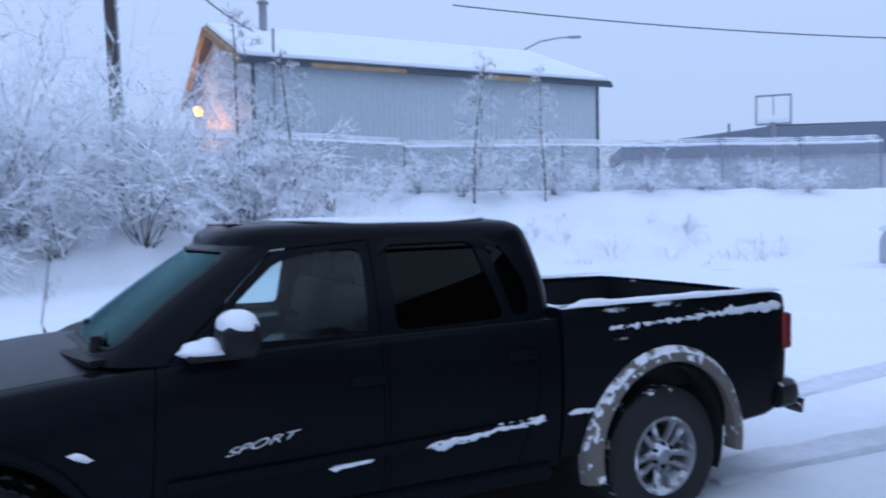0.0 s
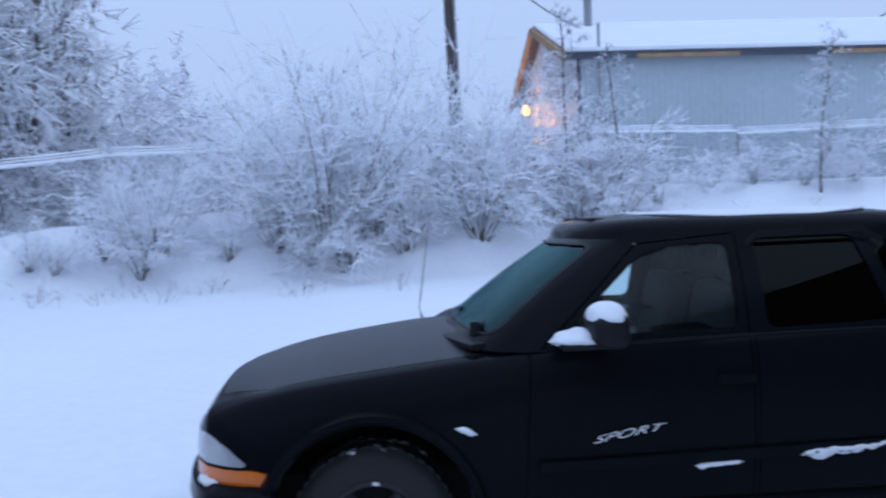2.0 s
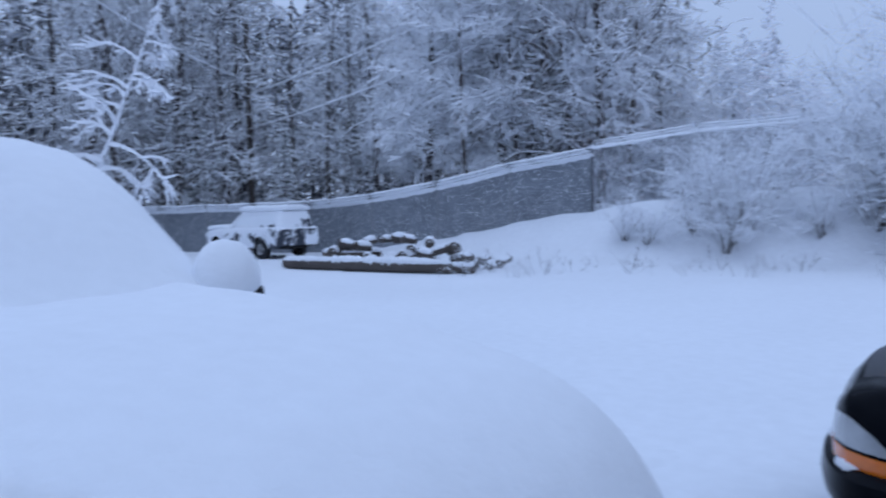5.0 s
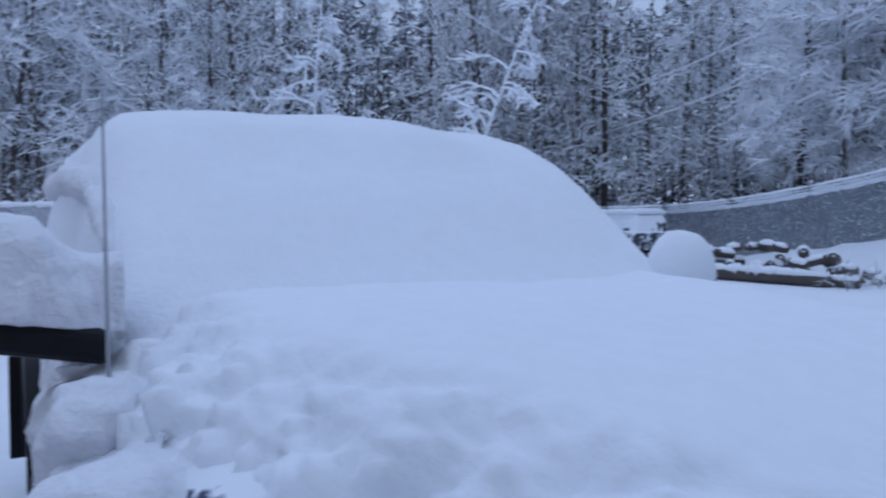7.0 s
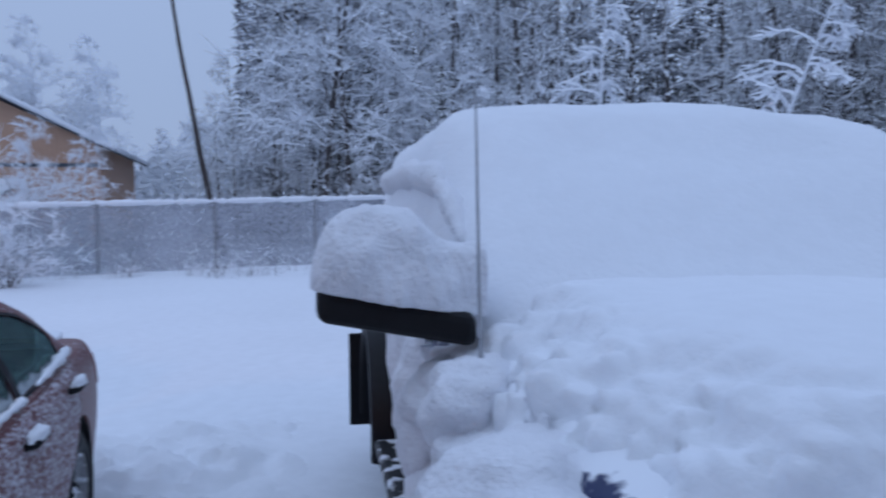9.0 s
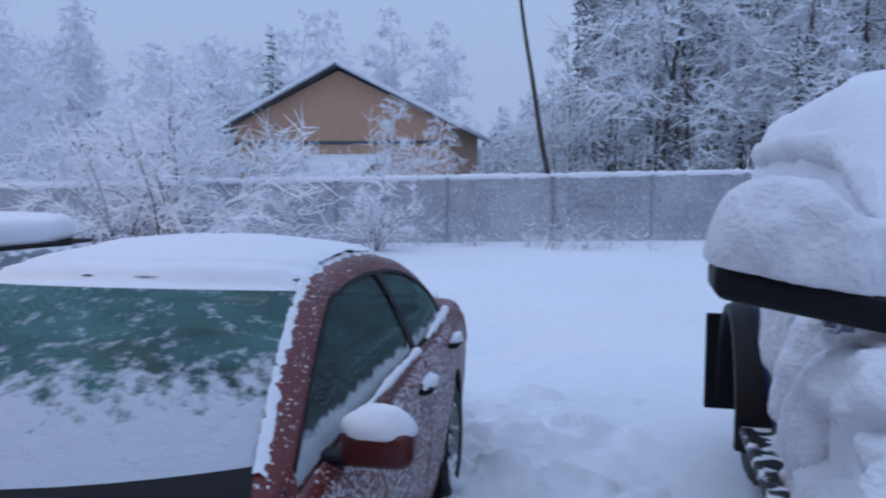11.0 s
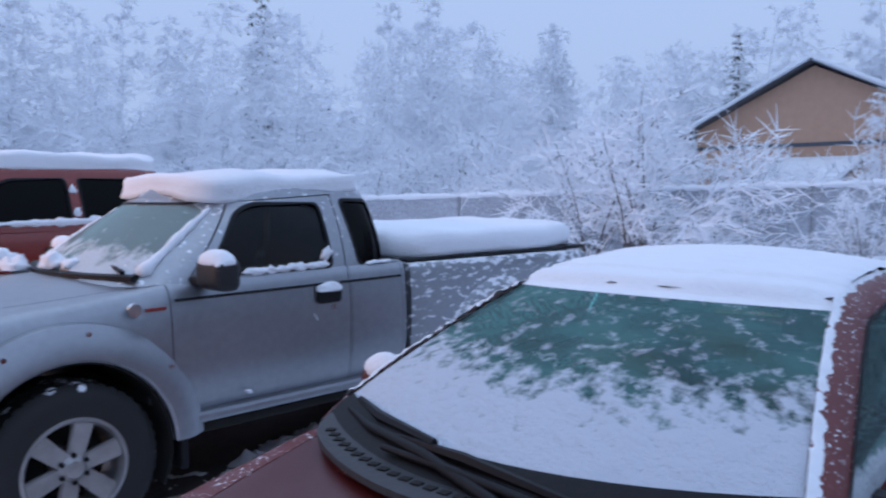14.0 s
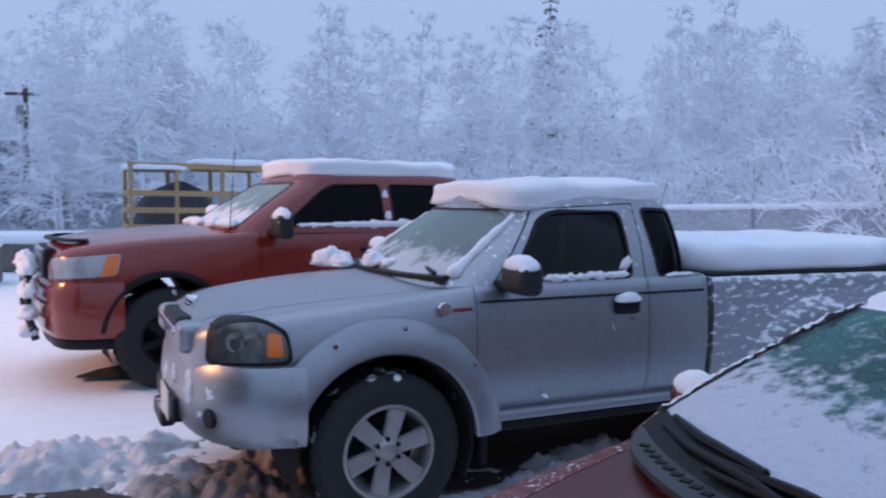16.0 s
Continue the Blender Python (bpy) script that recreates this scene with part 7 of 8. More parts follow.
# lamp on the warehouse gable
def wall_lamp(m):
    t = thing("wall_lamp", "lit sodium flood lamp glowing orange under the gable", "lamp", m)
    put("housing", box_bm(-0.25, 0.0, -0.22, 0.22, -0.05, 0.25, 0.04), GALV, t)
    me = bpy.data.materials.new("lit_sodium_lens")
    me.use_nodes = True
    b = me.node_tree.nodes["Principled BSDF"]
    b.inputs["Base Color"].default_value = (0.25, 0.09, 0.02, 1)
    b.inputs["Emission Color"].default_value, b.inputs["Emission Strength"].default_value = (1.0, 0.42, 0.06, 1), 7.0
    bm = bmesh.new()
    bmesh.ops.create_uvsphere(bm, u_segments=20, v_segments=12, radius=0.23)
    for v in bm.verts:
        v.co.z *= 1.25
    bmesh.ops.translate(bm, vec=(-0.35, 0, -0.18), verts=bm.verts)
    put("lens", bm, me, t, "glowing orange lens")
    return t


wall_lamp(pose(-12.7, 44.9, 8.0, 0, 0, 25.5))
gable_light = new("gable_lamp", bpy.data.lights.new("gable_lamp", "POINT"))
gable_light.data.energy, gable_light.data.color, gable_light.data.shadow_soft_size = 300, (1.0, 0.38, 0.08), 0.3
gable_light.location = (-13.6, 44.2, 7.3)


def low_building():
    t = thing("low_building", "long low building with a grey parapet and pale wall", "building", pose(18.0, 74, 2.4, 0, 0, -8))
    put("wall", box_bm(0, 40, 0, 14, -2, 4.2), PALE_WALL, t)
    put("parapet", prism([(-0.3, 4.2), (40, 4.2), (40, 7.0), (13, 6.9), (-0.3, 5.4)], "y", -0.4, 14), GREY_PANEL, t)
    put("parapet_snow", box_bm(13, 40, -0.4, 14, 7.0, 7.12, 0.03), SNOW, t)
    put("roof_pipe", rod_mesh("pipe", [(10.5, 5, 6.5), (10.5, 5, 7.8)], [0.12, 0.12], 8), GALV, t)
    return t


low_building()


def sign_frame():
    t = thing("sign_frame", "empty steel sign frame on a single post", "sign", pose(19.2, 44.5, 2.4, 0, 0, -22))
    put("post", rod_mesh("post", [(0, 0, -0.5), (0, 0, 4.2)], [0.13, 0.13], 8), GALV, t)
    for b in ((-0.95, 0.95, 4.05, 4.15), (-0.95, 0.95, 5.65, 5.75), (-0.95, -0.85, 4.15, 5.65), (0.85, 0.95, 4.15, 5.65), (-0.03, 0.03, 4.6, 5.65)):
        put("frame_bar", box_bm(b[0], b[1], -0.06, 0.06, b[2], b[3], 0.015), GALV, t)
    put("snow_cap", box_bm(-0.85, 0.85, -0.08, 0.08, 4.16, 4.42, 0.05), SNOW, t)
    return t


sign_frame()


def house():
    """Local x across the gable front, y back."""
    t = thing("house", "tan gabled house with a snowy roof behind trees", "house", pose(-30.6, -33.8, 0.0, 0, 0, 120))
    W, D, H, R = 12.2, 12.0, 5.0, 3.1
    put("gable_wall", prism([(-W / 2, 0), (W / 2, 0), (W / 2, H), (0, H + R - 0.15), (-W / 2, H)], "y", 0, 0.25), TAN_BOARD, t)
    put("gable_wall", prism([(-W / 2, 0), (W / 2, 0), (W / 2, H), (0, H + R - 0.15), (-W / 2, H)], "y", D - 0.25, D), TAN_BOARD, t)
    for s in (-1, 1):
        put("side_wall", box_bm(s * W / 2 - 0.12, s * W / 2 + 0.12, 0.25, D - 0.25, 0, H), TAN_BOARD, t)
        v = [(s * (W / 2 + 0.9), H - 0.44), (0, H + R)]
        for nm, lift, th, mt in (("roof", 0.0, 0.08, FASCIA_DARK), ("roof_snow", 0.085, 0.28, SNOW)):
            bm = roof_slab(-0.7, D + 0.5, v[0][0], v[0][1] + lift, v[1][0], v[1][1] + lift, th)
            bmesh.ops.rotate(bm, cent=(0, 0, 0), matrix=Matrix.Rotation(radians(90), 3, "Z"), verts=bm.verts)
            for q in bm.verts:
                q.co.x, q.co.y = -q.co.x, q.co.y
            bmesh.ops.reverse_faces(bm, faces=bm.faces)
            put(nm, bm, mt, t)
    put("belly_band", box_bm(-W / 2 - 0.02, W / 2 + 0.02, -0.04, 0, 3.9, 4.1, 0.01), FASCIA_DARK, t)
    put("window", box_bm(-1.0, -0.2, -0.05, 0.05, 1.2, 2.5, 0.02), DARK_GLASS, t)
    put("porch_roof", roof_slab(-1.6, 2.4, -4.2, 1.9, 0.0, 3.0, 0.12), FASCIA_DARK, t)
    put("porch_snow", roof_slab(-1.65, 2.45, -4.25, 2.04, 0.0, 3.14, 0.25), SNOW, t)
    for x in (-1.4, 2.2):
        put("porch_post", box_bm(x - 0.08, x + 0.08, -4.0, -3.84, 0, 2.0, 0.01), WOOD, t)
    return t


house()


def far_shed():
    t = thing("storage_building", "small dark two-storey building at the lot's far end", "building", pose(27.0, -49.0, 0, 0, 0, 20))
    put("lower_wall", box_bm(0, 8, -5, 0, 0, 2.6), FASCIA_DARK, t)
    put("upper_wall", box_bm(-0.4, 8.4, -5.2, 0.3, 2.75, 4.9), GREY_PANEL, t)
    put("ledge_snow", box_bm(-0.5, 8.5, -5.3, 0.45, 2.6, 2.78, 0.03), SNOW, t)
    put("roof_snow", box_bm(-0.5, 8.5, -5.3, 0.45, 4.9, 5.15, 0.05), SNOW, t)
    for x in (1.2, 4.0, 6.4):
        put("window", box_bm(x, x + 1.0, 0.30, 0.36, 3.3, 4.4, 0.02), DARK_GLASS, t)
    return t


far_shed()


# ---- poles and wires ----
def pole(label, x, y, h, r, arm=False, conduit=False, lean=(0, 0), z=None):
    z = (ground_at(x, y) if z is None else z) - 0.3
    t = thing("utility_pole", label, "utility pole", pose(x, y, z))
    put("shaft", rod_mesh("shaft", [(0, 0, 0), (lean[0], lean[1], h)], [r, r * 0.72], 12), WOOD, t)
    if conduit:
        put("conduit", rod_mesh("conduit", [(r + 0.05, -0.05, 0.2), (r + 0.02 + lean[0], -0.05, h * 0.95)], [0.05, 0.05], 8), GALV, t)
        for k in range(6):
            bm = lump((0.16, 0.16, 0.10), k + 2.0, 0.4)
            bmesh.ops.translate(bm, vec=(r * 0.8, -0.1, 2 + k * 1.1), verts=bm.verts)
            put("snow_cap", bm, SNOW, t)
    if arm:
        put("crossarm", box_bm(-1.0, 1.0, -0.06, 0.06, h - 0.5, h - 0.36, 0.01), WOOD, t)
        put("transformer", rod_mesh("drum", [(0.3, -0.1, h - 1.9), (0.3, -0.1, h - 1.0)], [0.22, 0.22], 12), GALV, t)
    return t


def wire(label, a, b, sag, r, mat):
    pts = [Vector(a).lerp(Vector(b), i / 16) - Vector((0, 0, sag * 4 * (i / 16) * (1 - i / 16))) for i in range(17)]
    t = put("overhead_wire", rod_mesh("wire", pts, [r] * 17, 5), mat)
    return tagged(t, label, "wire")


pole("dark weathered utility pole with a conduit on the bank", -10.2, 26.1, 17.0, 0.19, conduit=True, lean=(-0.42, 0))
pole("dark utility pole at the forest edge with lamp arm", -44.3, 11.0, 12.0, 0.19, z=0.6)
pole("weathered utility pole with a crossarm and transformer", 21.5, -39.5, 7.3, 0.16, arm=True)
LINE = snow_over("snow_coated_cable", (0.06, 0.06, 0.065), 0.80, 3.0, 0.8, lift=0.2)
LINE_DARK = plain("dark_cable", (0.03, 0.03, 0.035), rough=0.7, vary=0.1, bump=0)
wire("snow-coated service cable between two utility poles", (-44.3, 11.0, 8.3), (-10.8, 26.0, 15.6), 0.8, 0.05, LINE)
wire("snow-coated service cable sagging from the forest pole", (-44.3, 11.0, 6.4), (-10.8, 26.0, 14.4), 1.0, 0.05, LINE)
wire("snow-coated service cable leading off past the trees", (-44.3, 11.0, 9.0), (-30.0, -2.0, 12.0), 0.6, 0.04, LINE)
wire("snow-coated guy cable on the forest pole", (-44.3, 11.0, 7.2), (-46.6, 6.6, 0.6), 0.1, 0.05, LINE)
wire("dark overhead cable high above the fence", (1.2, 40.0, 12.2), (40.0, 46.0, 11.2), 0.6, 0.035, LINE_DARK)
wire("dark service drop cable to the warehouse mast", (-10.8, 26.0, 12.6), (-7.8, 35.5, 10.0), 0.5, 0.03, LINE_DARK)


def street_lamp():
    t = thing("street_lamp", "unlit street lamp on a curved arm behind the roof", "street lamp", pose(6.6, 56.5, 2.4))
    put("column", rod_mesh("column", [(0, 0, 0), (0, 0, 10.9)], [0.12, 0.08], 8), GALV, t)
    arm = put("arm", rod_mesh("arm", [(0, 0, 10.9), (1.2, 0, 11.5), (2.6, 0, 11.75), (3.4, 0, 11.75)], [0.06, 0.06, 0.055, 0.05], 8), GALV, t)
    put("lamp_head", box_bm(3.2, 4.1, -0.14, 0.14, 11.68, 11.86, 0.05), GALV, arm)
    return t


street_lamp()


# ---- log pile, far van, crate trailer, bins ----
def log_pile():
    rnd = random.Random(11)
    base = Vector((-21.6, 9.6, 0))
    along = Vector((5.4, 3.1, 0)).normalized()
    for k in range(46):
        f = rnd.random()
        p = base + along * (f * 6.0 - 3.0) + Vector((-along.y, along.x, 0)) * rnd.uniform(-0.7, 0.9)
        top = 0.85 * max(0.15, 1 - ((f - 0.45) / 0.55) ** 2)
        p.z = rnd.uniform(0, top)
        L = rnd.uniform(0.35, 0.6)
        t = thing("firewood_log", "cut firewood log capped with snow in a heap", "log", pose(p.x, p.y, p.z + 0.1, rnd.uniform(-15, 15), rnd.uniform(-15, 15), rnd.uniform(0, 180)), group="firewood heap")
        r = rnd.uniform(0.09, 0.15)
        put("wood", rod_mesh("wood", [(-L / 2, 0, 0), (L / 2, 0, 0)], [r, r * 0.9], 9), WOOD, t)
        bm = lump((L * 1.05, r * 2.3, r * 1.1), k * 0.9, 0.2)
        bmesh.ops.translate(bm, vec=(0, 0, r * 0.35), verts=bm.verts)
        put("snow_cap", bm, SNOW, t)
    for k, (f0, f1, o, r) in enumerate(((-3.4, 0.6, -1.3, 0.16), (-1.0, 2.6, -1.55, 0.17), (-3.8, -0.6, -1.0, 0.14), (0.4, 3.2, -1.35, 0.13))):
        side = Vector((-along.y, along.x, 0)) * -o * -1
        a, b = base + along * f0 + side, base + along * f1 + side * 1.05
        t = thing("felled_trunk", "long felled trunk lying under snow by the heap", "log", group="felled trunks")
        put("wood", rod_mesh("wood", [(a.x, a.y, r), (b.x, b.y, r * 0.9)], [r, r * 0.8], 10), WOOD, t)
        put("snow_cap", tube_snow([(a.x, a.y, r * 1.8), ((a.x + b.x) / 2, (a.y + b.y) / 2, r * 1.8), (b.x, b.y, r * 1.7)], [r * 0.7, r * 0.8, r * 0.6], k * 2.0), SNOW, t)
    t = thing("timber_crate", "low broken timber crate with snow beside the logs", "crate", pose(-24.0, 8.9, 0, 0, 0, 30))
    put("side_board", box_bm(-0.8, 0.8, -0.5, -0.45, 0, 0.42, 0.01), LUMBER_OLD, t)
    put("side_board", box_bm(-0.8, 0.8, 0.45, 0.5, 0, 0.42, 0.01), LUMBER_OLD, t)
    put("snow_cap", snow_slab(-0.85, 0.85, 0.5, 0.42, 0.16, wave=0.03), SNOW, t)


LUMBER_OLD = plain("grey_old_lumber", (0.13, 0.10, 0.08), rough=0.85, vary=0.3, grain=12, bump=0.3)
log_pile()


def far_van(m):
    t = thing("parked_van", "distant long wagon covered with snow", "car", m)
    keys = [(1.0, 0.7, 0.45, 0.7, 0.95, 0.5, 1.0), (0.8, 0.92, 0.4, 0.75, 1.05, 0.7, 1.1), (-0.6, 0.98, 0.4, 0.8, 1.15, 0.8, 1.2), (-4.0, 0.98, 0.4, 0.8, 1.2, 0.84, 1.22), (-4.15, 0.9, 0.5, 0.8, 1.1, 0.8, 1.12)]
    put("body", solid(body_loft(keys), ("thick", 0.03), ("cut", disc(0.45, -2, 2, 0, 0.4)), ("cut", disc(0.45, -2, 2, -3.0, 0.4))), WAGON_SNOWED, t)
    cab(t, (1.15, -4.1, -0.5, 0.9), (1.75, -3.95, -1.3, 0.74), 0.1, [([(-1.2, 1.28), (-1.55, 1.65), (-2.3, 1.66), (-2.3, 1.28)], SNOWED_PANE, "front_window"), ([(-2.45, 1.28), (-2.45, 1.66), (-3.7, 1.66), (-3.7, 1.28)], SNOWED_PANE, "rear_window")], None, None, WAGON_SNOWED, trims=False)
    put("roof_snow", snow_slab(-4.0, -1.2, 0.76, 1.82, 0.2, wave=0.03), SNOW, t)
    put("hood_snow", snow_slab(-0.8, 0.95, 0.85, 1.1, 0.2, wave=0.03), SNOW, t)
    for s in (1, -1):
        for x in (0.0, -3.0):
            wheel_part(t, x, 0.84 * s, s, 0.37, 0.21, 0.25, 5, ALLOY_SNOWED, 0.05)
    put("chassis", box_bm(-3.9, 0.7, -0.6, 0.6, 0.36, 0.5, 0.04), UNDER, t)
    return t


WAGON_SNOWED = snow_over("snowed_wagon_paint", (0.03, 0.035, 0.05), 0.58, 1.6, 0.4, lift=0.3)
far_van(pose(-33.0, 7.4, 0, 0, 0, 200))


def crate_trailer(m):
    t = thing("crate_trailer", "trailer with tall yellow timber crate sides capped with snow", "trailer", m)
    for x in (-1.75, -0.6, 0.6, 1.75):
        for y in (-0.95, 0.95):
            put("stake", box_bm(x - 0.05, x + 0.05, y - 0.05, y + 0.05, 0.7, 2.55, 0.008), LUMBER, t)
    for y in (-1.0, 1.0):
        for z in (0.75, 1.2, 1.65, 2.38):
            put("slat", box_bm(-1.8, 1.8, y - 0.02, y + 0.02, z, z + 0.15, 0.006), LUMBER, t)
    for x in (-1.8, 1.8):
        for z in (0.75, 1.2, 1.65, 2.38):
            put("slat", box_bm(x - 0.02, x + 0.02, -1.0, 1.0, z, z + 0.15, 0.006), LUMBER, t)
    put("deck", box_bm(-1.85, 1.85, -1.05, 1.05, 0.58, 0.72, 0.01), LUMBER_OLD, t)
    put("top_snow", snow_slab(-1.86, 0.1, 1.03, 2.53, 0.17, wave=0.03), SNOW, t)
    put("top_snow", snow_slab(0.2, 1.86, 1.03, 2.36, 0.17, wave=0.03, seed=4.0), SNOW, t)
    put("tarp_load", lump((2.2, 1.5, 1.3), 3.0, 0.15), FASCIA_DARK, t, matrix=pose(0.5, 0, 0.72))
    for y in (-1.05, 1.05):
        wheel_part(t, 0.0, y, 1 if y > 0 else -1, 0.34, 0.19, 0.2, 5, TRIM, 0.05)
    put("axle", box_bm(-0.06, 0.06, -1.0, 1.0, 0.30, 0.58, 0.01), UNDER, t)
    return t


crate_trailer(pose(7.6, -23.4, 0, 0, 0, 28))


def planter(m, w, d, h, label):
    t = thing("concrete_bin", label, "bin", m)
    put("box", box_bm(-w / 2, w / 2, -d / 2, d / 2, 0, h, 0.03), PLANTER, t)
    put("snow_cap", snow_slab(-w / 2, w / 2, d / 2, h, 0.22, wave=0.03), SNOW, t)
    return t


PLANTER = plain("stained_concrete", (0.16, 0.14, 0.13), rough=0.9, vary=0.3, grain=5, bump=0.3)
planter(pose(9.1, -18.3, 0, 0, 0, 25), 2.3, 1.1, 0.62, "low stained concrete bin with a thick snow cap")
planter(pose(9.0, -15.2, 0, 0, 0, 25), 1.2, 1.0, 0.66, "square concrete bin with a thick snow cap")


def propane_tank():
    t = thing("storage_tank", "pale steel tank half buried in snow on the bank", "tank", pose(14.2, 23.2, float(bank_height(14.2, 23.2)), 0, 0, 10))
    put("shell", snow_slab(-0.9, 0.9, 0.5, 0.0, 1.1, wave=0.02, over=0.02), PALE_WALL, t)
    put("snow_cap", snow_slab(-0.9, 0.9, 0.5, 1.0, 0.2, wave=0.03, over=0.02), SNOW, t)
    return t


propane_tank()


# ---- churned snow beside the parked vehicles ----
def heap_field(name, label, n, box, size, seed, mat, along=0.0):
    rnd = random.Random(seed)
    bm = bmesh.new()
    for k in range(n):
        x, y = rnd.uniform(box[0], box[1]), rnd.uniform(box[2], box[3])
        s = rnd.uniform(*size)
        one = lump((s * rnd.uniform(0.8, 1.7), s * rnd.uniform(0.8, 1.4), s * rnd.uniform(0.35, 0.7)), k * 1.37 + seed, 0.5, 1.6, seg=(12, 8))
        c, q = math.cos(along), math.sin(along)
        bmesh.ops.translate(one, vec=(x * c - y * q, x * q + y * c, 0), verts=one.verts)
        me = bpy.data.meshes.new("h")
        one.to_mesh(me)
        one.free()
        bm.from_mesh(me)
        bpy.data.meshes.remove(me)
    ob = put(name, bm, mat)
    return tagged(ob, label, "snow", kind="stuff")


# Darker than fresh snow: dirt, plus shading among the crumbs put into colour.
CHURNED = plain("churned_snow", (0.60, 0.60, 0.63), rough=0.85, vary=0.35, grain=10, bump=0.5, bump_scale=25, blotch=1.2, spec=0.2)
def rough_snow(label, box, peak, freq, seed, m, mat, step=0.028, base=0.0):
    """A patch of kicked-up snow: a fine crumbly relief that dies out at its edges."""
    nx, ny = int((box[1] - box[0]) / step), int((box[3] - box[2]) / step)
    verts, faces = [], []
    for j in range(ny + 1):
        for i in range(nx + 1):
            u, v = i / nx, j / ny
            x, y = box[0] + (box[1] - box[0]) * u, box[2] + (box[3] - box[2]) * v
            env = min(1, 4 * min(u, 1 - u, v, 1 - v) * (1 + 0.8 * fnoise(x, y, seed, 1.7)))
            h = abs(fnoise(x, y, seed, freq)) * 1.3 + 0.55 * abs(fnoise(x, y, seed + 5, freq * 2.3)) + 0.30 * fnoise(x, y, seed + 9, freq * 5.5) + 0.16 * fnoise(x, y, seed + 2, freq * 11)
            verts.append((x, y, base - 0.05 + max(0, env) * (0.05 + peak * h)))
    for j in range(ny):
        for i in range(nx):
            k = j * (nx + 1) + i
            faces.append((k, k + 1, k + nx + 2, k + nx + 1))
    ob = put("rough_snow", mesh_of("rough_snow", verts, faces, True), mat, matrix=m)
    return tagged(ob, label, "snow", kind="stuff")


DIRTY = plain("dirty_churned_snow", (0.33, 0.31, 0.31), rough=0.85, vary=0.6, grain=8, bump=0.5, bump_scale=25, blotch=2.5, spec=0.2)
BY_SILVER = pose(0.63, -5.79, 0.0, 0, 0, 27.3)
rough_snow("crumbly ploughed snow heaped before the silver pickup", (0.45, 2.7, -1.2, -0.1), 0.15, 4.2, 3, BY_SILVER, CHURNED, 0.024)
rough_snow("dirty crumbly snow pushed up by the silver pickup's wheel", (-0.25, 1.45, -0.7, 1.2), 0.12, 4.6, 6, BY_SILVER, DIRTY, 0.024)
rough_snow("crumbly snow kicked up along the silver pickup", (-2.6, -0.3, 0.05, 1.0), 0.13, 4.0, 8, BY_SILVER, CHURNED, 0.024)
crumbs = heap_field("snow_crumbs", "loose crumbs of snow scattered before the pickup", 150, (0.5, 2.5, -1.0, 0.9), (0.02, 0.07), 3, CHURNED)
crumbs.matrix_basis = BY_SILVER
rough_snow("trodden footprints in the snow between parked vehicles", (-5.5, 0.2, -3.9, -1.3), 0.15, 3.3, 5, pose(-2.28, -0.15, 0.0, 0, 0, 25.7), SNOW_GROUND, 0.04)
rough_snow("lightly scuffed snow on the open lot", (-7.0, 1.0, 1.6, 4.6), 0.045, 1.6, 15, pose(-2.28, -0.15, 0.0, 0, 0, 25.7), SNOW_GROUND, 0.05)
rough_snow("scuffed snow along the bank's toe", (-14.0, 16.0, 22.5, 27.0), 0.10, 0.8, 25, pose(0, 0, 0.05), SNOW_GROUND, 0.14)
GRAVEL_AND_SHADE = plain("wet_gravel_and_shade", (0.045, 0.038, 0.034), rough=0.8, vary=0.5, grain=30, bump=0.6, bump_scale=50, blotch=3)


def dark_patch(label, pts, z=0.02, mat=None):
    """A ragged-edged dark patch: scraped wet ground, and painted shade under vehicles."""
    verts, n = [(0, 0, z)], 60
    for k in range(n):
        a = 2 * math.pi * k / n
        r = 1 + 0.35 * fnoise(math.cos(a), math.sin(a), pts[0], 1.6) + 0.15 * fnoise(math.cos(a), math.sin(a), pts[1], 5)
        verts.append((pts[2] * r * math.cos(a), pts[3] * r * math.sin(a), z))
    ob = put("dark_ground", mesh_of("patch", verts, [(0, 1 + k, 1 + (k + 1) % n) for k in range(n)]), GRAVEL_AND_SHADE if mat is None else mat, matrix=pose(pts[0], pts[1], 0, 0, 0, pts[4]))
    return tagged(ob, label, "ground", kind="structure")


# Partly bare gravel, partly the pickup's own shade put into the colour.
dark_patch("wet bare ground and painted shade under the silver pickup", (-0.7, -6.45, 1.7, 0.55, 27), 0.035)
dark_patch("wet scraped ground in front of the pickup", (2.28, -4.78, 0.85, 0.52, 20), 0.03)
# Dark colour stands in for the shade under the next three vehicles.
dark_patch("dark patch painted for the shade under the black pickup", (-0.3, 4.6, 1.9, 0.7, 25), 0.035)
dark_patch("dark patch painted for the shade under the maroon sedan", (-2.0, -3.6, 1.9, 0.65, 30), 0.035)
dark_patch("dark patch painted for the shade under the orange-red pickup", (1.2, -9.7, 2.4, 0.8, 32), 0.035)


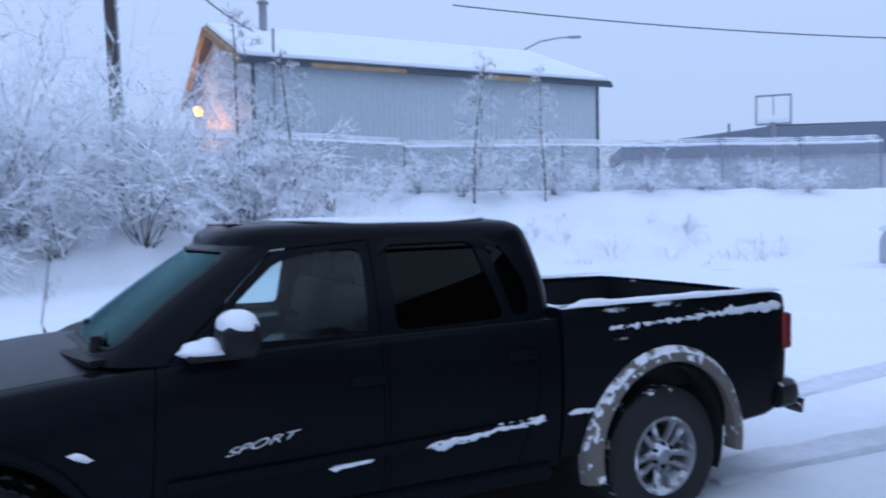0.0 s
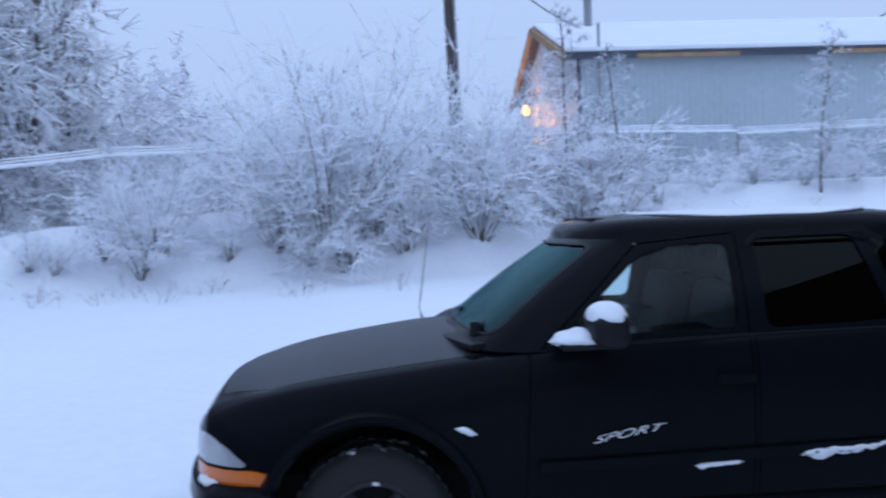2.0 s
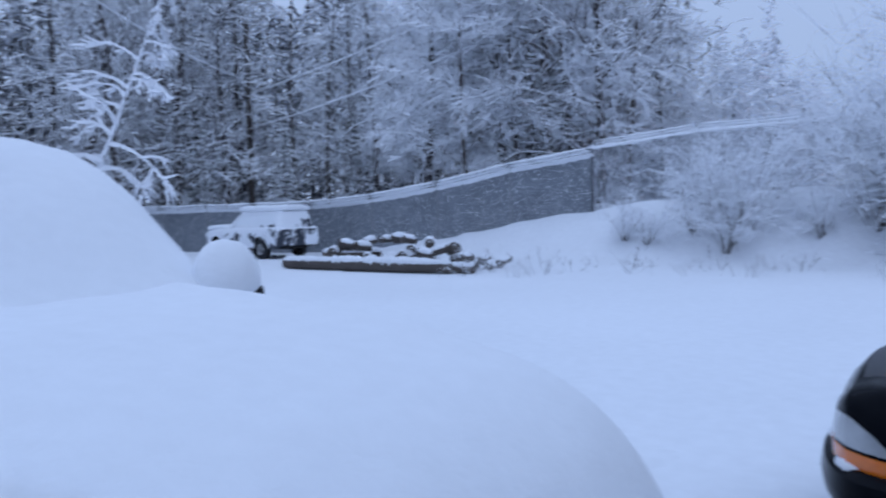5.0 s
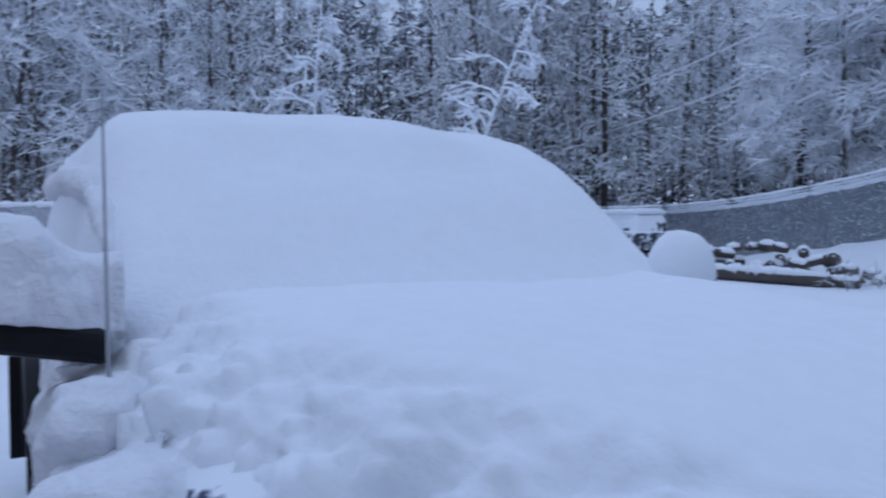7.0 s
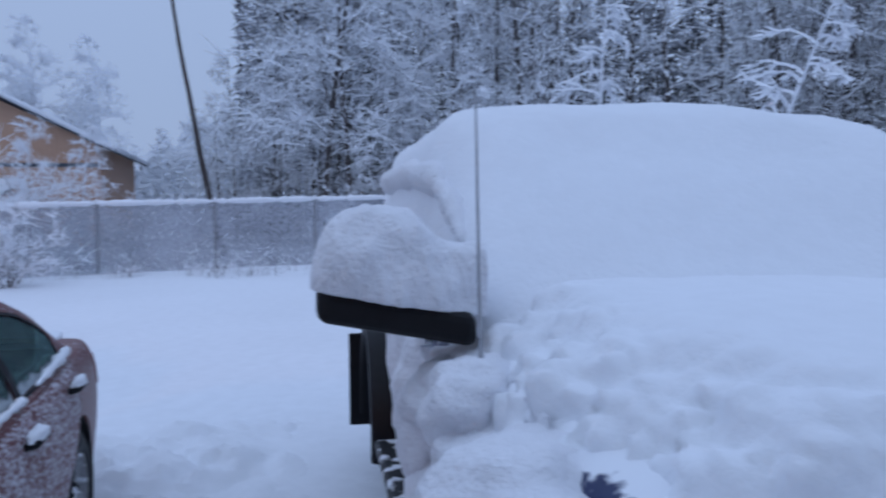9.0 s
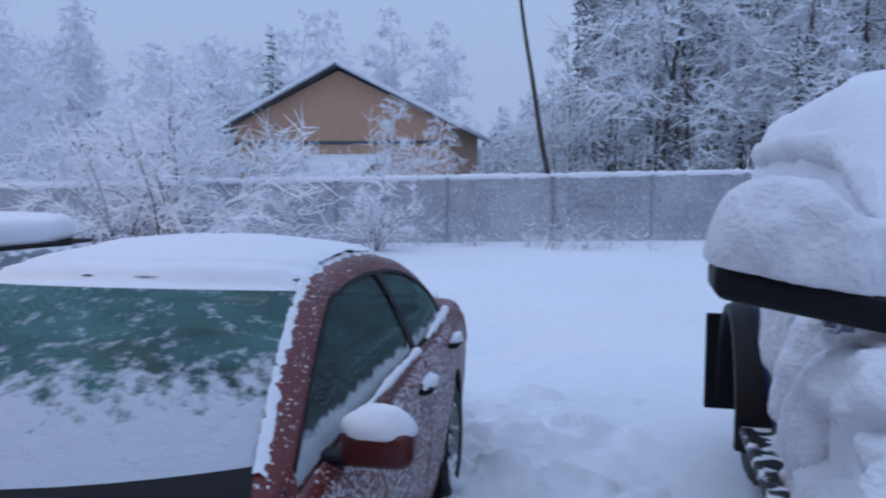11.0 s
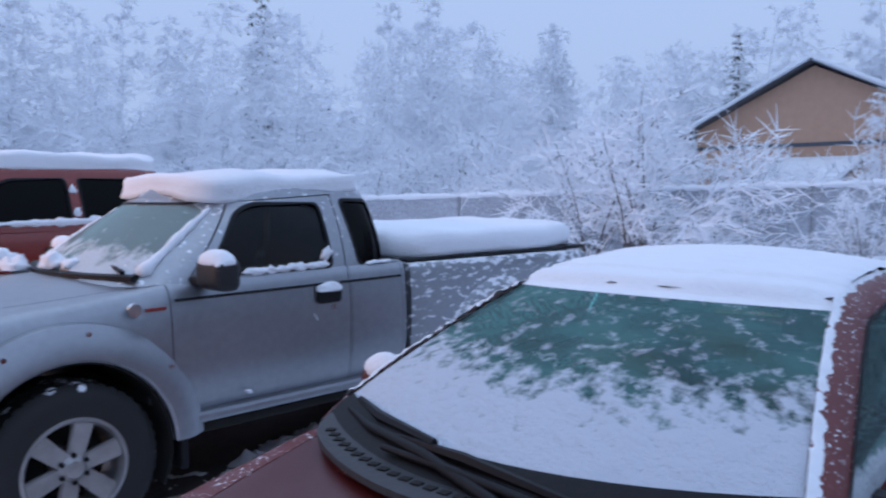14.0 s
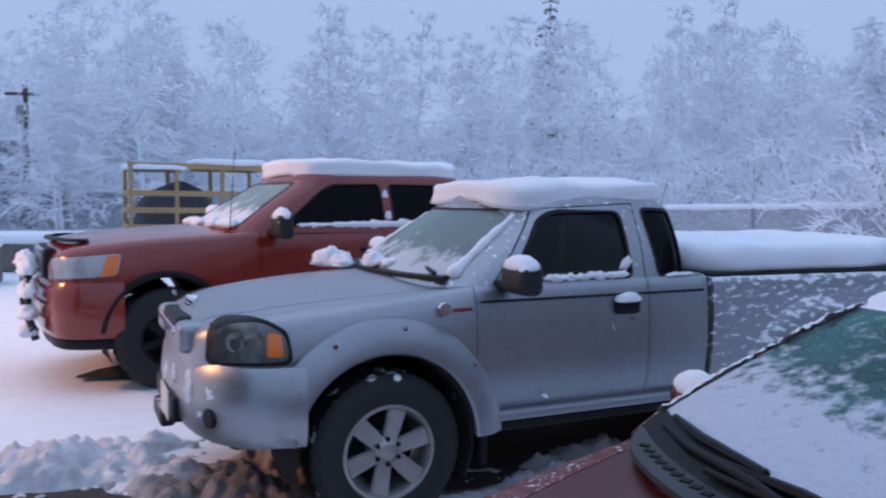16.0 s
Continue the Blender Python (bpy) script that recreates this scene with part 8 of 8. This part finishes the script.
def tyre_track(label, pts, w):
    """A pressed wheel rut with ragged edges, a few millimetres over the loose snow."""
    P = [Vector(p) for p in pts]
    verts, faces, n = [], [], 60
    for i in range(n + 1):
        f = i / n * (len(P) - 1)
        k = min(int(f), len(P) - 2)
        p, d = P[k].lerp(P[k + 1], f - k), (P[k + 1] - P[k]).normalized()
        s = Vector((-d.y, d.x))
        for j, a in enumerate((-1.15, -1.0, -0.75, 0.75, 1.0, 1.15)):
            q = p + s * w / 2 * a * (1 + 0.25 * fnoise(p.x, p.y, j, 2.5))
            verts.append((q.x, q.y, ground_at(q.x, q.y) + (0.0, 0.035, 0.014, 0.014, 0.035, 0.0)[j]))
    for i in range(n):
        for j in range(5):
            faces.append((i * 6 + j, i * 6 + 6 + j, i * 6 + 7 + j, i * 6 + 1 + j))
    return tagged(put("tyre_track", mesh_of("track", verts, faces, True), PRESSED), label, "tyre track", kind="structure")


PRESSED = plain("pressed_snow", (0.70, 0.72, 0.77), rough=0.7, vary=0.15, grain=8, bump=0.5, bump_scale=18, blotch=0.7, spec=0.3)
tyre_track("pressed tyre track in the snow behind the black pickup", [(1.9, 6.4), (5.0, 8.3), (12.0, 10.6)], 0.30)
tyre_track("pressed tyre track in the snow behind the black pickup", [(1.6, 4.9), (4.5, 6.3), (12.0, 7.6)], 0.32)

# ---- trees and bushes ----
def tubes(segs):
    """Three-sided tapered twigs from rows p0, p1, r0, r1."""
    A = np.array([s[0] for s in segs], float)
    B = np.array([s[1] for s in segs], float)
    r0 = np.array([s[2] for s in segs])[:, None]
    r1 = np.array([s[3] for s in segs])[:, None]
    d = B - A
    d /= np.linalg.norm(d, axis=1)[:, None] + 1e-9
    up = np.where(np.abs(d[:, 2:3]) > 0.95, [[1.0, 0, 0]], [[0, 0, 1.0]])
    u = np.cross(d, up)
    u /= np.linalg.norm(u, axis=1)[:, None] + 1e-9
    v = np.cross(u, d)
    V = np.empty((len(segs), 6, 3))
    for k, a in enumerate((math.pi / 2, math.pi / 2 + 2.094, math.pi / 2 + 4.189)):
        o = u * math.cos(a) + v * math.sin(a)
        V[:, k], V[:, 3 + k] = A + o * r0, B + o * r1
    base = (np.arange(len(segs)) * 6)[:, None]
    F = np.concatenate([base + np.array(f) for f in ((0, 1, 4, 3), (1, 2, 5, 4), (2, 0, 3, 5))])
    return V.reshape(-1, 3), F


def twig_mesh(name, segs):
    V, F = tubes(segs)
    me = bpy.data.meshes.new(name)
    me.from_pydata(V.tolist(), [], F.tolist())
    me.update()
    return me


def limb(rnd, p, d, length, r, steps, droop, wander, out):
    """Grows one limb; returns the points along it."""
    pts = [(p.copy(), r)]
    for i in range(steps):
        d = (d + Vector((rnd.uniform(-1, 1), rnd.uniform(-1, 1), rnd.uniform(-1, 1))) * wander + Vector((0, 0, -droop))).normalized()
        q = p + d * (length / steps)
        r2 = r * (1 - 0.75 * (i + 1) / steps)
        out.append((p, q, pts[-1][1], r2))
        p = q
        pts.append((p.copy(), r2))
    return pts, d


def side_dir(rnd, d, spread):
    v = Vector((rnd.uniform(-1, 1), rnd.uniform(-1, 1), rnd.uniform(-0.6, 1)))
    v = (v - d * v.dot(d)).normalized()
    return (d * math.cos(spread) + v * math.sin(spread)).normalized()


def birch(seed, h=13.0, crown=0.30, arms=34, subs=6, twigs=5, lean=(0, 0), droop=0.10, thick=1.0, width=1.0):
    rnd = random.Random(seed)
    trunk, fine = [], []
    spine, _ = limb(rnd, Vector((0, 0, -0.3)), Vector((lean[0], lean[1], 1)).normalized(), h, 0.013 * h * 0.85, 14, 0.0, 0.045, trunk)
    for k in range(arms):
        f = crown + (1 - crown) * (k + rnd.random()) / arms
        i = min(int(f * 14), 13)
        p = spine[i][0].lerp(spine[i + 1][0], f * 14 - i)
        a = rnd.uniform(0, 2 * math.pi)
        d = Vector((math.cos(a), math.sin(a), rnd.uniform(0.35, 1.0))).normalized()
        L = h * width * (0.24 * (1 - f) ** 0.7 + 0.07) * rnd.uniform(0.7, 1.25)
        pts, _ = limb(rnd, p, d, L, 0.022 * thick * (1.3 - f), 5, droop, 0.12, trunk if f < 0.5 else fine)
        for s in range(subs):
            g = rnd.uniform(0.25, 1.0)
            j = min(int(g * 5), 4)
            q = pts[j][0].lerp(pts[j + 1][0], g * 5 - j)
            d2 = side_dir(rnd, (pts[j + 1][0] - pts[j][0]).normalized(), rnd.uniform(0.5, 1.1))
            L2 = L * rnd.uniform(0.22, 0.5)
            sp, _ = limb(rnd, q, d2, L2, 0.014 * thick, 3, droop * 1.6, 0.18, fine)
            for w in range(twigs):
                x = sp[rnd.randint(1, 3)][0]
                limb(rnd, x, side_dir(rnd, d2, rnd.uniform(0.4, 1.2)), L2 * rnd.uniform(0.3, 0.7) + 0.12, 0.014 * thick, 1, droop * 2.5, 0.3, fine)
    return trunk, fine


def bush(seed, h=3.6, stems=16, subs=9, twigs=4, spread=0.75, arch=0.16, thick=1.0):
    rnd = random.Random(seed)
    trunk, fine = [], []
    for k in range(stems):
        a = rnd.uniform(0, 2 * math.pi)
        s = spread * math.sqrt(rnd.random())
        d = Vector((math.cos(a) * s, math.sin(a) * s, 1)).normalized()
        L = h * rnd.uniform(0.6, 1.15)
        pts, _ = limb(rnd, Vector((math.cos(a) * 0.35 * s, math.sin(a) * 0.35 * s, -0.15)), d, L, 0.020 * thick, 7, arch * rnd.uniform(0.2, 1.5), 0.10, trunk)
        for j in range(subs):
            g = rnd.uniform(0.25, 1.0)
            i = min(int(g * 7), 6)
            q = pts[i][0].lerp(pts[i + 1][0], g * 7 - i)
            d2 = side_dir(rnd, (pts[i + 1][0] - pts[i][0]).normalized(), rnd.uniform(0.4, 1.0))
            L2 = L * rnd.uniform(0.16, 0.36)
            sp, _ = limb(rnd, q, d2, L2, 0.014 * thick, 3, arch * 1.4, 0.2, fine)
            for w in range(twigs):
                limb(rnd, sp[rnd.randint(1, 3)][0], side_dir(rnd, d2, rnd.uniform(0.4, 1.1)), L2 * rnd.uniform(0.3, 0.7) + 0.08, 0.014 * thick, 1, arch * 2, 0.35, fine)
    return trunk, fine


def spruce(seed, h=9.0, width=0.17, rows=26, per=8):
    rnd = random.Random(seed)
    trunk, fine = [], []
    limb(rnd, Vector((0, 0, -0.3)), Vector((0, 0, 1)), h, 0.010 * h, 10, 0, 0.01, trunk)
    for k in range(rows):
        f = 0.06 + 0.93 * k / rows
        R = h * width * (1 - f) ** 0.8 * rnd.uniform(0.75, 1.15) + 0.12
        for j in range(per):
            a = rnd.uniform(0, 2 * math.pi)
            d = Vector((math.cos(a), math.sin(a), 0.15)).normalized()
            pts, _ = limb(rnd, Vector((0, 0, f * h)), d, R * rnd.uniform(0.7, 1.1), 0.05, 4, 0.16, 0.06, fine)
            for s in range(5):
                q = pts[rnd.randint(1, 4)][0]
                limb(rnd, q, side_dir(rnd, d, 0.9), R * 0.32, 0.045, 2, 0.22, 0.1, fine)
    return trunk, fine


def proto(name, label, category, gen, bark, leaf):
    """One tree, kept as the pattern for its copies."""
    trunk, fine = gen
    return (name, label, category, twig_mesh("trunk", trunk), twig_mesh("crown", fine), bark, leaf)


def plant(p, x, y, scale=1.0, turn=0.0, group="", z=None, tilt=(0, 0)):
    name, label, category, tm, cm, bark, leaf = p
    z = ground_at(x, y) if z is None and abs(x) < 90 and abs(y) < 90 else (0.0 if z is None else z)
    t = thing(name, label, category, pose(x, y, z, tilt[0], tilt[1], turn) @ Matrix.Scale(scale, 4), group)
    put("trunk", tm, bark, t)
    put("crown", cm, leaf, t)
    return t


BARK_BARE = snow_over("bare_dark_bark", (0.07, 0.058, 0.055), 0.28, 5.0, 0.9, lift=0.2)
FROST_BARK = snow_over("frosted_bark", (0.12, 0.11, 0.11), 0.74, 4.0, 0.9, lift=0.2)
TWIG_WHITE = snow_over("frost_white_twigs", (0.14, 0.13, 0.135), 0.93, 2.2, 0.9, lift=0.30)
B1 = [proto("birch_tree", "tall birch bowed with hoarfrost and snow", "tree", birch(s, 13, 0.22, 46, 6, 8, droop=0.14, thick=2.0), BARK, TWIG) for s in (1, 2, 3)]
B2 = [proto("birch_tree", "slender bare birch with snow on every twig", "tree", birch(s, 14, 0.12, 38, 5, 6, droop=0.09, thick=2.0, width=0.75), BARK, TWIG_DARK) for s in (11, 12, 13)]
LOW = [proto("birch_tree", "distant birch white with snow", "tree", birch(s, 13, 0.08, 66, 5, 6, droop=d, thick=2.2, width=w), FROST_BARK, TWIG_WHITE) for s, d, w in ((21, 0.14, 1.0), (22, 0.17, 0.85), (23, 0.20, 0.68), (24, 0.12, 0.72))]
SH = [proto("willow_bush", "leafless arching willow bush loaded with snow", "bush", bush(s, 3.4, 16, 9, 7, thick=1.55), BARK, TWIG) for s in (31, 32, 33)]
SHD = [proto("willow_bush", "tall upright leafless bush dusted with snow", "bush", bush(s, 5.0, 34, 11, 6, 0.72, 0.05, thick=1.05), BARK, TWIG) for s in (41, 42)]
STEM = [proto("birch_tree", "tall dark straight trunk with short snowy limbs", "tree", birch(s, 15, 0.30, 22, 4, 4, droop=0.10, thick=2.6, width=0.5), BARK, TWIG) for s in (71, 72, 73)]
LADEN = [proto("birch_tree", "young birch bent under thick white snow", "tree", birch(s, 11, 0.16, 26, 4, 3, droop=0.24, thick=5.4, width=0.72), FROST_BARK, TWIG_WHITE) for s in (81, 82)]
WEED = [tubes(sum(bush(s, 0.9, 9, 3, 2, 0.8, 0.12, thick=0.45), [])) for s in (51, 52)]
weeds = ([], [])


def weed(k, x, y, scale, turn):
    """Adds one clump of dry weeds to the weeds of the place."""
    V, F = WEED[k]
    c, q = math.cos(turn), math.sin(turn)
    P = V * scale @ np.array([[c, q, 0], [-q, c, 0], [0, 0, 1]]) + np.array([x, y, ground_at(x, y)])
    weeds[1].extend((F + len(weeds[0])).tolist())
    weeds[0].extend(P.tolist())

SP = [proto("spruce_tree", "dark spruce with snow-laden drooping branches", "tree", spruce(s), BARK, NEEDLES) for s in (61, 62)]

rnd = random.Random(77)


def polar(az, d):
    a = radians(az)
    return -0.3 - math.sin(a) * d, -0.5 + math.cos(a) * d


# bushes on the bank along the north fence
for az, d, k, s in ((14, 29, 0, 0.8), (9.5, 29, 1, 1.05), (6.5, 30, 2, 0.6), (3.5, 31, 0, 0.45), (0.5, 32, 1, 0.45), (-2.5, 32, 2, 0.5), (-5.5, 32.5, 0, 0.5), (-9, 33, 1, 0.4), (-12, 34, 2, 0.35), (-15.5, 34, 0, 0.4), (-19, 35, 1, 0.35), (-23, 36, 2, 0.4), (-25.5, 36, 0, 0.35), (12, 27.5, 1, 1.0), (16.5, 27, 2, 0.9), (19, 26, 0, 1.0)):
    x, y = polar(az, d)
    plant(SH[k], x, y, s, rnd.uniform(0, 360), "bushes on the bank")
for az, d, s in ((-3.5, 31, 0.45), (-8.5, 32, 0.42), (9, 28.5, 0.5), (12.8, 28.0, 0.58)):
    x, y = polar(az, d)
    plant(B2[int(abs(az)) % 3], x, y, s * 0.9, rnd.uniform(0, 360), "saplings on the bank")
for az, d, k, s in ((29.6, 24.2, 0, 1.22), (26.2, 25, 1, 1.0), (33.2, 24.2, 1, 0.85), (41.6, 24.2, 0, 0.66), (19.5, 27, 0, 0.9)):
    x, y = polar(az, d)
    plant(SHD[k], x, y, s, rnd.uniform(0, 360), "tall bushes on the bank")
for az, d, k, s in ((42.3, 23.6, 0, 0.62), (36.5, 23.6, 1, 0.38), (47.5, 25.0, 2, 0.32), (28.2, 23.4, 0, 0.72), (49.0, 25.6, 1, 0.4), (24.2, 24.6, 1, 0.8), (44.5, 24.8, 1, 0.6), (31.2, 23.6, 2, 0.6)):
    x, y = polar(az, d)
    plant(SH[k], x, y, s, rnd.uniform(0, 360), "bushes on the bank")
for k in range(60):
    az = rnd.uniform(-26, 60)
    d = rnd.uniform(19, 22) if az > 22 else rnd.uniform(25.5, 31)
    x, y = polar(az, d)
    weed(k % 2, x, y, rnd.uniform(0.5, 1.0), rnd.uniform(0, 6.28))

# dark forest behind the slatted fence
for k in range(44):
    az = rnd.uniform(47, 118)
    edge = 31 if az < 60 else (42 if az < 100 else 36)
    d = edge + rnd.uniform(1, 15)
    x, y = polar(az, d)
    plant(B2[k % 3] if rnd.random() < 0.75 else B1[k % 3], x, y, rnd.uniform(1.0, 1.45), rnd.uniform(0, 360), "forest behind the fence", z=0.4)
for az, d, s in ((54, 33, 1.1), (57.5, 35, 1.2), (60, 34, 1.0), (63, 38, 1.2), (52, 36, 1.2), (49, 37, 1.0), (46.5, 40, 0.9)):
    x, y = polar(az, d)
    plant(B1[int(az) % 3], x, y, s, rnd.uniform(0, 360), "forest behind the fence", z=0.8)
for az, d, s, k in ((107, 33, 0.85, 0), (95.5, 36, 0.95, 1), (79, 44, 1.0, 0), (73, 42, 0.8, 1), (112, 40, 1.1, 1), (68, 44, 0.9, 0), (87, 40, 0.6, 0)):
    x, y = polar(az, d)
    plant(SP[k], x, y, s, rnd.uniform(0, 360), "spruces at the forest edge", z=0.2)
for k in range(26):
    az = rnd.uniform(52, 118)
    d = 33 if az < 62 else (46 if az < 95 else 30)
    x, y = polar(az, d + rnd.uniform(0, 4))
    plant(SH[k % 3], x, y, rnd.uniform(0.5, 0.9), rnd.uniform(0, 360), "undergrowth at the forest edge")

for az, d, s, k in ((52.8, 34, 1.0, 0), (54.6, 37, 1.15, 1), (56.4, 34.5, 1.05, 2), (57.6, 36, 1.1, 0), (63.0, 38, 1.2, 1), (66.5, 45, 1.2, 2), (70.0, 46, 1.3, 0), (72.5, 44, 1.1, 1), (76.5, 47, 1.25, 2), (81.0, 45, 1.2, 0), (84.0, 44, 1.1, 1), (88.0, 47, 1.3, 2), (91.0, 43, 1.15, 0), (94.0, 44, 1.2, 1), (97.5, 42, 1.1, 2), (100.5, 40, 1.2, 0), (103.5, 43, 1.15, 1), (106.0, 38, 1.1, 2), (110.0, 41, 1.2, 0), (113.5, 39, 1.1, 1), (60.2, 40, 1.1, 2), (86.0, 49, 1.3, 1), (99.0, 48, 1.3, 0)):
    x, y = polar(az, d)
    plant(STEM[k], x, y, s, rnd.uniform(0, 360), "dark trunks at the forest edge", z=0.3)
for az, d, s, k, tilt in ((96.2, 25.8, 0.85, 0, (0, 0)), (87.6, 26.6, 0.95, 1, (-20, 4)), (90.2, 27.0, 0.5, 0, (14, 6)), (104.5, 33, 0.7, 0, (2, 2))):
    x, y = polar(az, d)
    plant(LADEN[k], x, y, s, 0, "laden young birches by the fence", tilt=tilt)

# white birches round the house and behind the pickups
for k in range(84):
    az = rnd.uniform(118, 214)
    near = 30 if az < 128 else (56 if az < 147 else 42)
    d = near + rnd.uniform(0, 22)
    x, y = polar(az, d)
    plant(LOW[k % 4] if az > 128 else B2[k % 3], x, y, rnd.uniform(0.58, 1.0) * (d + 30) / 76, rnd.uniform(0, 360), "birches beyond the lot", z=0.0)
for az, d, s, k in ((146, 27, 1.15, 0), (150, 26, 1.2, 1), (153.5, 28, 1.3, 2), (143, 28, 1.0, 1), (157.5, 30, 1.2, 0), (139.5, 26.5, 0.9, 2), (134.5, 26, 0.85, 0), (162, 30, 1.1, 1), (167, 31, 1.0, 2), (172, 33, 1.1, 0), (177, 34, 1.0, 1), (128, 27, 0.7, 2), (182, 36, 1.1, 2), (149.5, 19.6, 1.1, 1), (152.5, 20.2, 0.9, 0), (144.5, 19.4, 0.5, 2), (135.5, 20.0, 0.55, 1)):
    x, y = polar(az, d)
    plant(SH[k], x, y, s, rnd.uniform(0, 360), "snowy bushes along the west fence")
for az, d, s in ((147, 30, 0.48), (151.5, 31, 0.52), (135, 27.5, 0.36), (131, 27.5, 0.34), (158, 33, 0.5), (172.5, 36, 0.72), (179, 38, 0.80), (187, 42, 0.85), (168, 37, 0.6)):
    x, y = polar(az, d)
    plant(LOW[int(az) % 2], x, y, s, rnd.uniform(0, 360), "saplings along the west fence")
for az, d, s in ((139.5, 62, 1.0), (174.7, 50.5, 1.62), (142.2, 60, 1.45), (131.5, 58, 0.8), (166.5, 58, 1.2)):
    x, y = polar(az, d)
    plant(SP[int(d) % 2], x, y, s, rnd.uniform(0, 360), "far spruces", z=0.0)
lx, ly = polar(122.2, 30.6)
leaning = proto("birch_tree", "leaning bare birch trunk with dark bark", "tree", birch(91, 13, 0.72, 10, 5, 3, lean=(0.135, -0.215), droop=0.1, thick=1.8), BARK_BARE, TWIG)
plant(leaning, lx, ly, 1.1, 0)
for k in range(60):
    az = rnd.uniform(116, 160)
    x, y = polar(az, 20.8 + rnd.uniform(0, 1.6))
    weed(k % 2, x, y, rnd.uniform(0.4, 0.8), rnd.uniform(0, 6.28))


def far_woods(name, label, az0, az1, d0, d1, h0, h1, n_trunks, n_clumps, mat, seed, size, fade=0.01):
    """Woods too far to tell tree from tree: upright stems and masses of snowy sprays."""
    rnd = random.Random(seed)
    V, F = [], []
    def stem(x, y, h, r):
        b = len(V)
        for z, q in ((-0.5, r), (h, r * 0.3)):
            V.extend(((x + q, y, z), (x - q * 0.5, y + q * 0.87, z), (x - q * 0.5, y - q * 0.87, z)))
        F.extend(((b, b + 1, b + 4, b + 3), (b + 1, b + 2, b + 5, b + 4), (b + 2, b, b + 3, b + 5)))
    def height(az):
        return min(1.0, 0.25 + 0.75 * (az - az0) / fade) * h0 + min(1.0, (az - az0) / fade) * (h1 - h0) * (0.5 + 0.9 * fnoise(az * 0.16, seed, 0) + 0.5 * fnoise(az * 0.9, seed, 3))
    for k in range(n_trunks):
        az = rnd.uniform(az0, az1)
        x, y = polar(az, rnd.uniform(d0, d1))
        stem(x, y, height(az) * rnd.uniform(0.7, 1.0), rnd.uniform(0.06, 0.14))
    for k in range(n_clumps):
        az = rnd.uniform(az0, az1)
        x, y = polar(az, rnd.uniform(d0, d1))
        z = height(az) * rnd.random() ** 0.8
        b = len(V)
        a, L, t = rnd.uniform(0, 6.283), size * rnd.uniform(0.6, 1.8), size * rnd.uniform(0.16, 0.34)
        dx, dy, dz = math.cos(a) * L, math.sin(a) * L, rnd.uniform(-0.8, 0.5) * L
        V.extend(((x - dx, y - dy, z - dz), (x + dx, y + dy, z + dz - 0.3 * L), (x - dy / L * t, y + dx / L * t, z - t * 0.4), (x + dy / L * t, y - dx / L * t, z - t * 0.4), (x, y, z + t)))
        F.extend(((b, b + 3, b + 4), (b, b + 4, b + 2), (b + 1, b + 4, b + 3), (b + 1, b + 2, b + 4), (b, b + 2, b + 3), (b + 1, b + 3, b + 2)))
    ob = put(name, mesh_of(name, V, F), mat)
    return tagged(ob, label, "woods", kind="stuff")


# Distance haze put into the colours: snow greyed, stems lightened and bluish.
FAR_DARK_HAZED = snow_over("far_dark_hazed_woods", (0.085, 0.085, 0.10), 0.46, 1.2, 0.9, lift=0.30, snow=(0.42, 0.44, 0.49))
FAR_WHITE = snow_over("far_frosted_woods", (0.13, 0.13, 0.145), 0.88, 0.8, 0.9, lift=0.28)
far_woods("far_woods", "dense dark snowy woods behind the forest edge", 44, 121, 58, 70, 14, 26, 500, 34000, FAR_DARK_HAZED, 3, 0.42, 9.0)
far_woods("far_woods", "frosted white woods beyond the lot", 119, 216, 64, 76, 6, 10.5, 200, 34000, FAR_WHITE, 8, 0.42)
far_woods("far_woods", "snowy thicket beyond the warehouse fence", 36, 54, 40, 50, 5, 11, 80, 7000, FAR_WHITE, 12, 0.32)

tagged(put("dry_weeds", mesh_of("dry_weeds", *weeds), TWIG_DARK), "dry weeds poking through the snow by the fences", "weeds", kind="stuff")
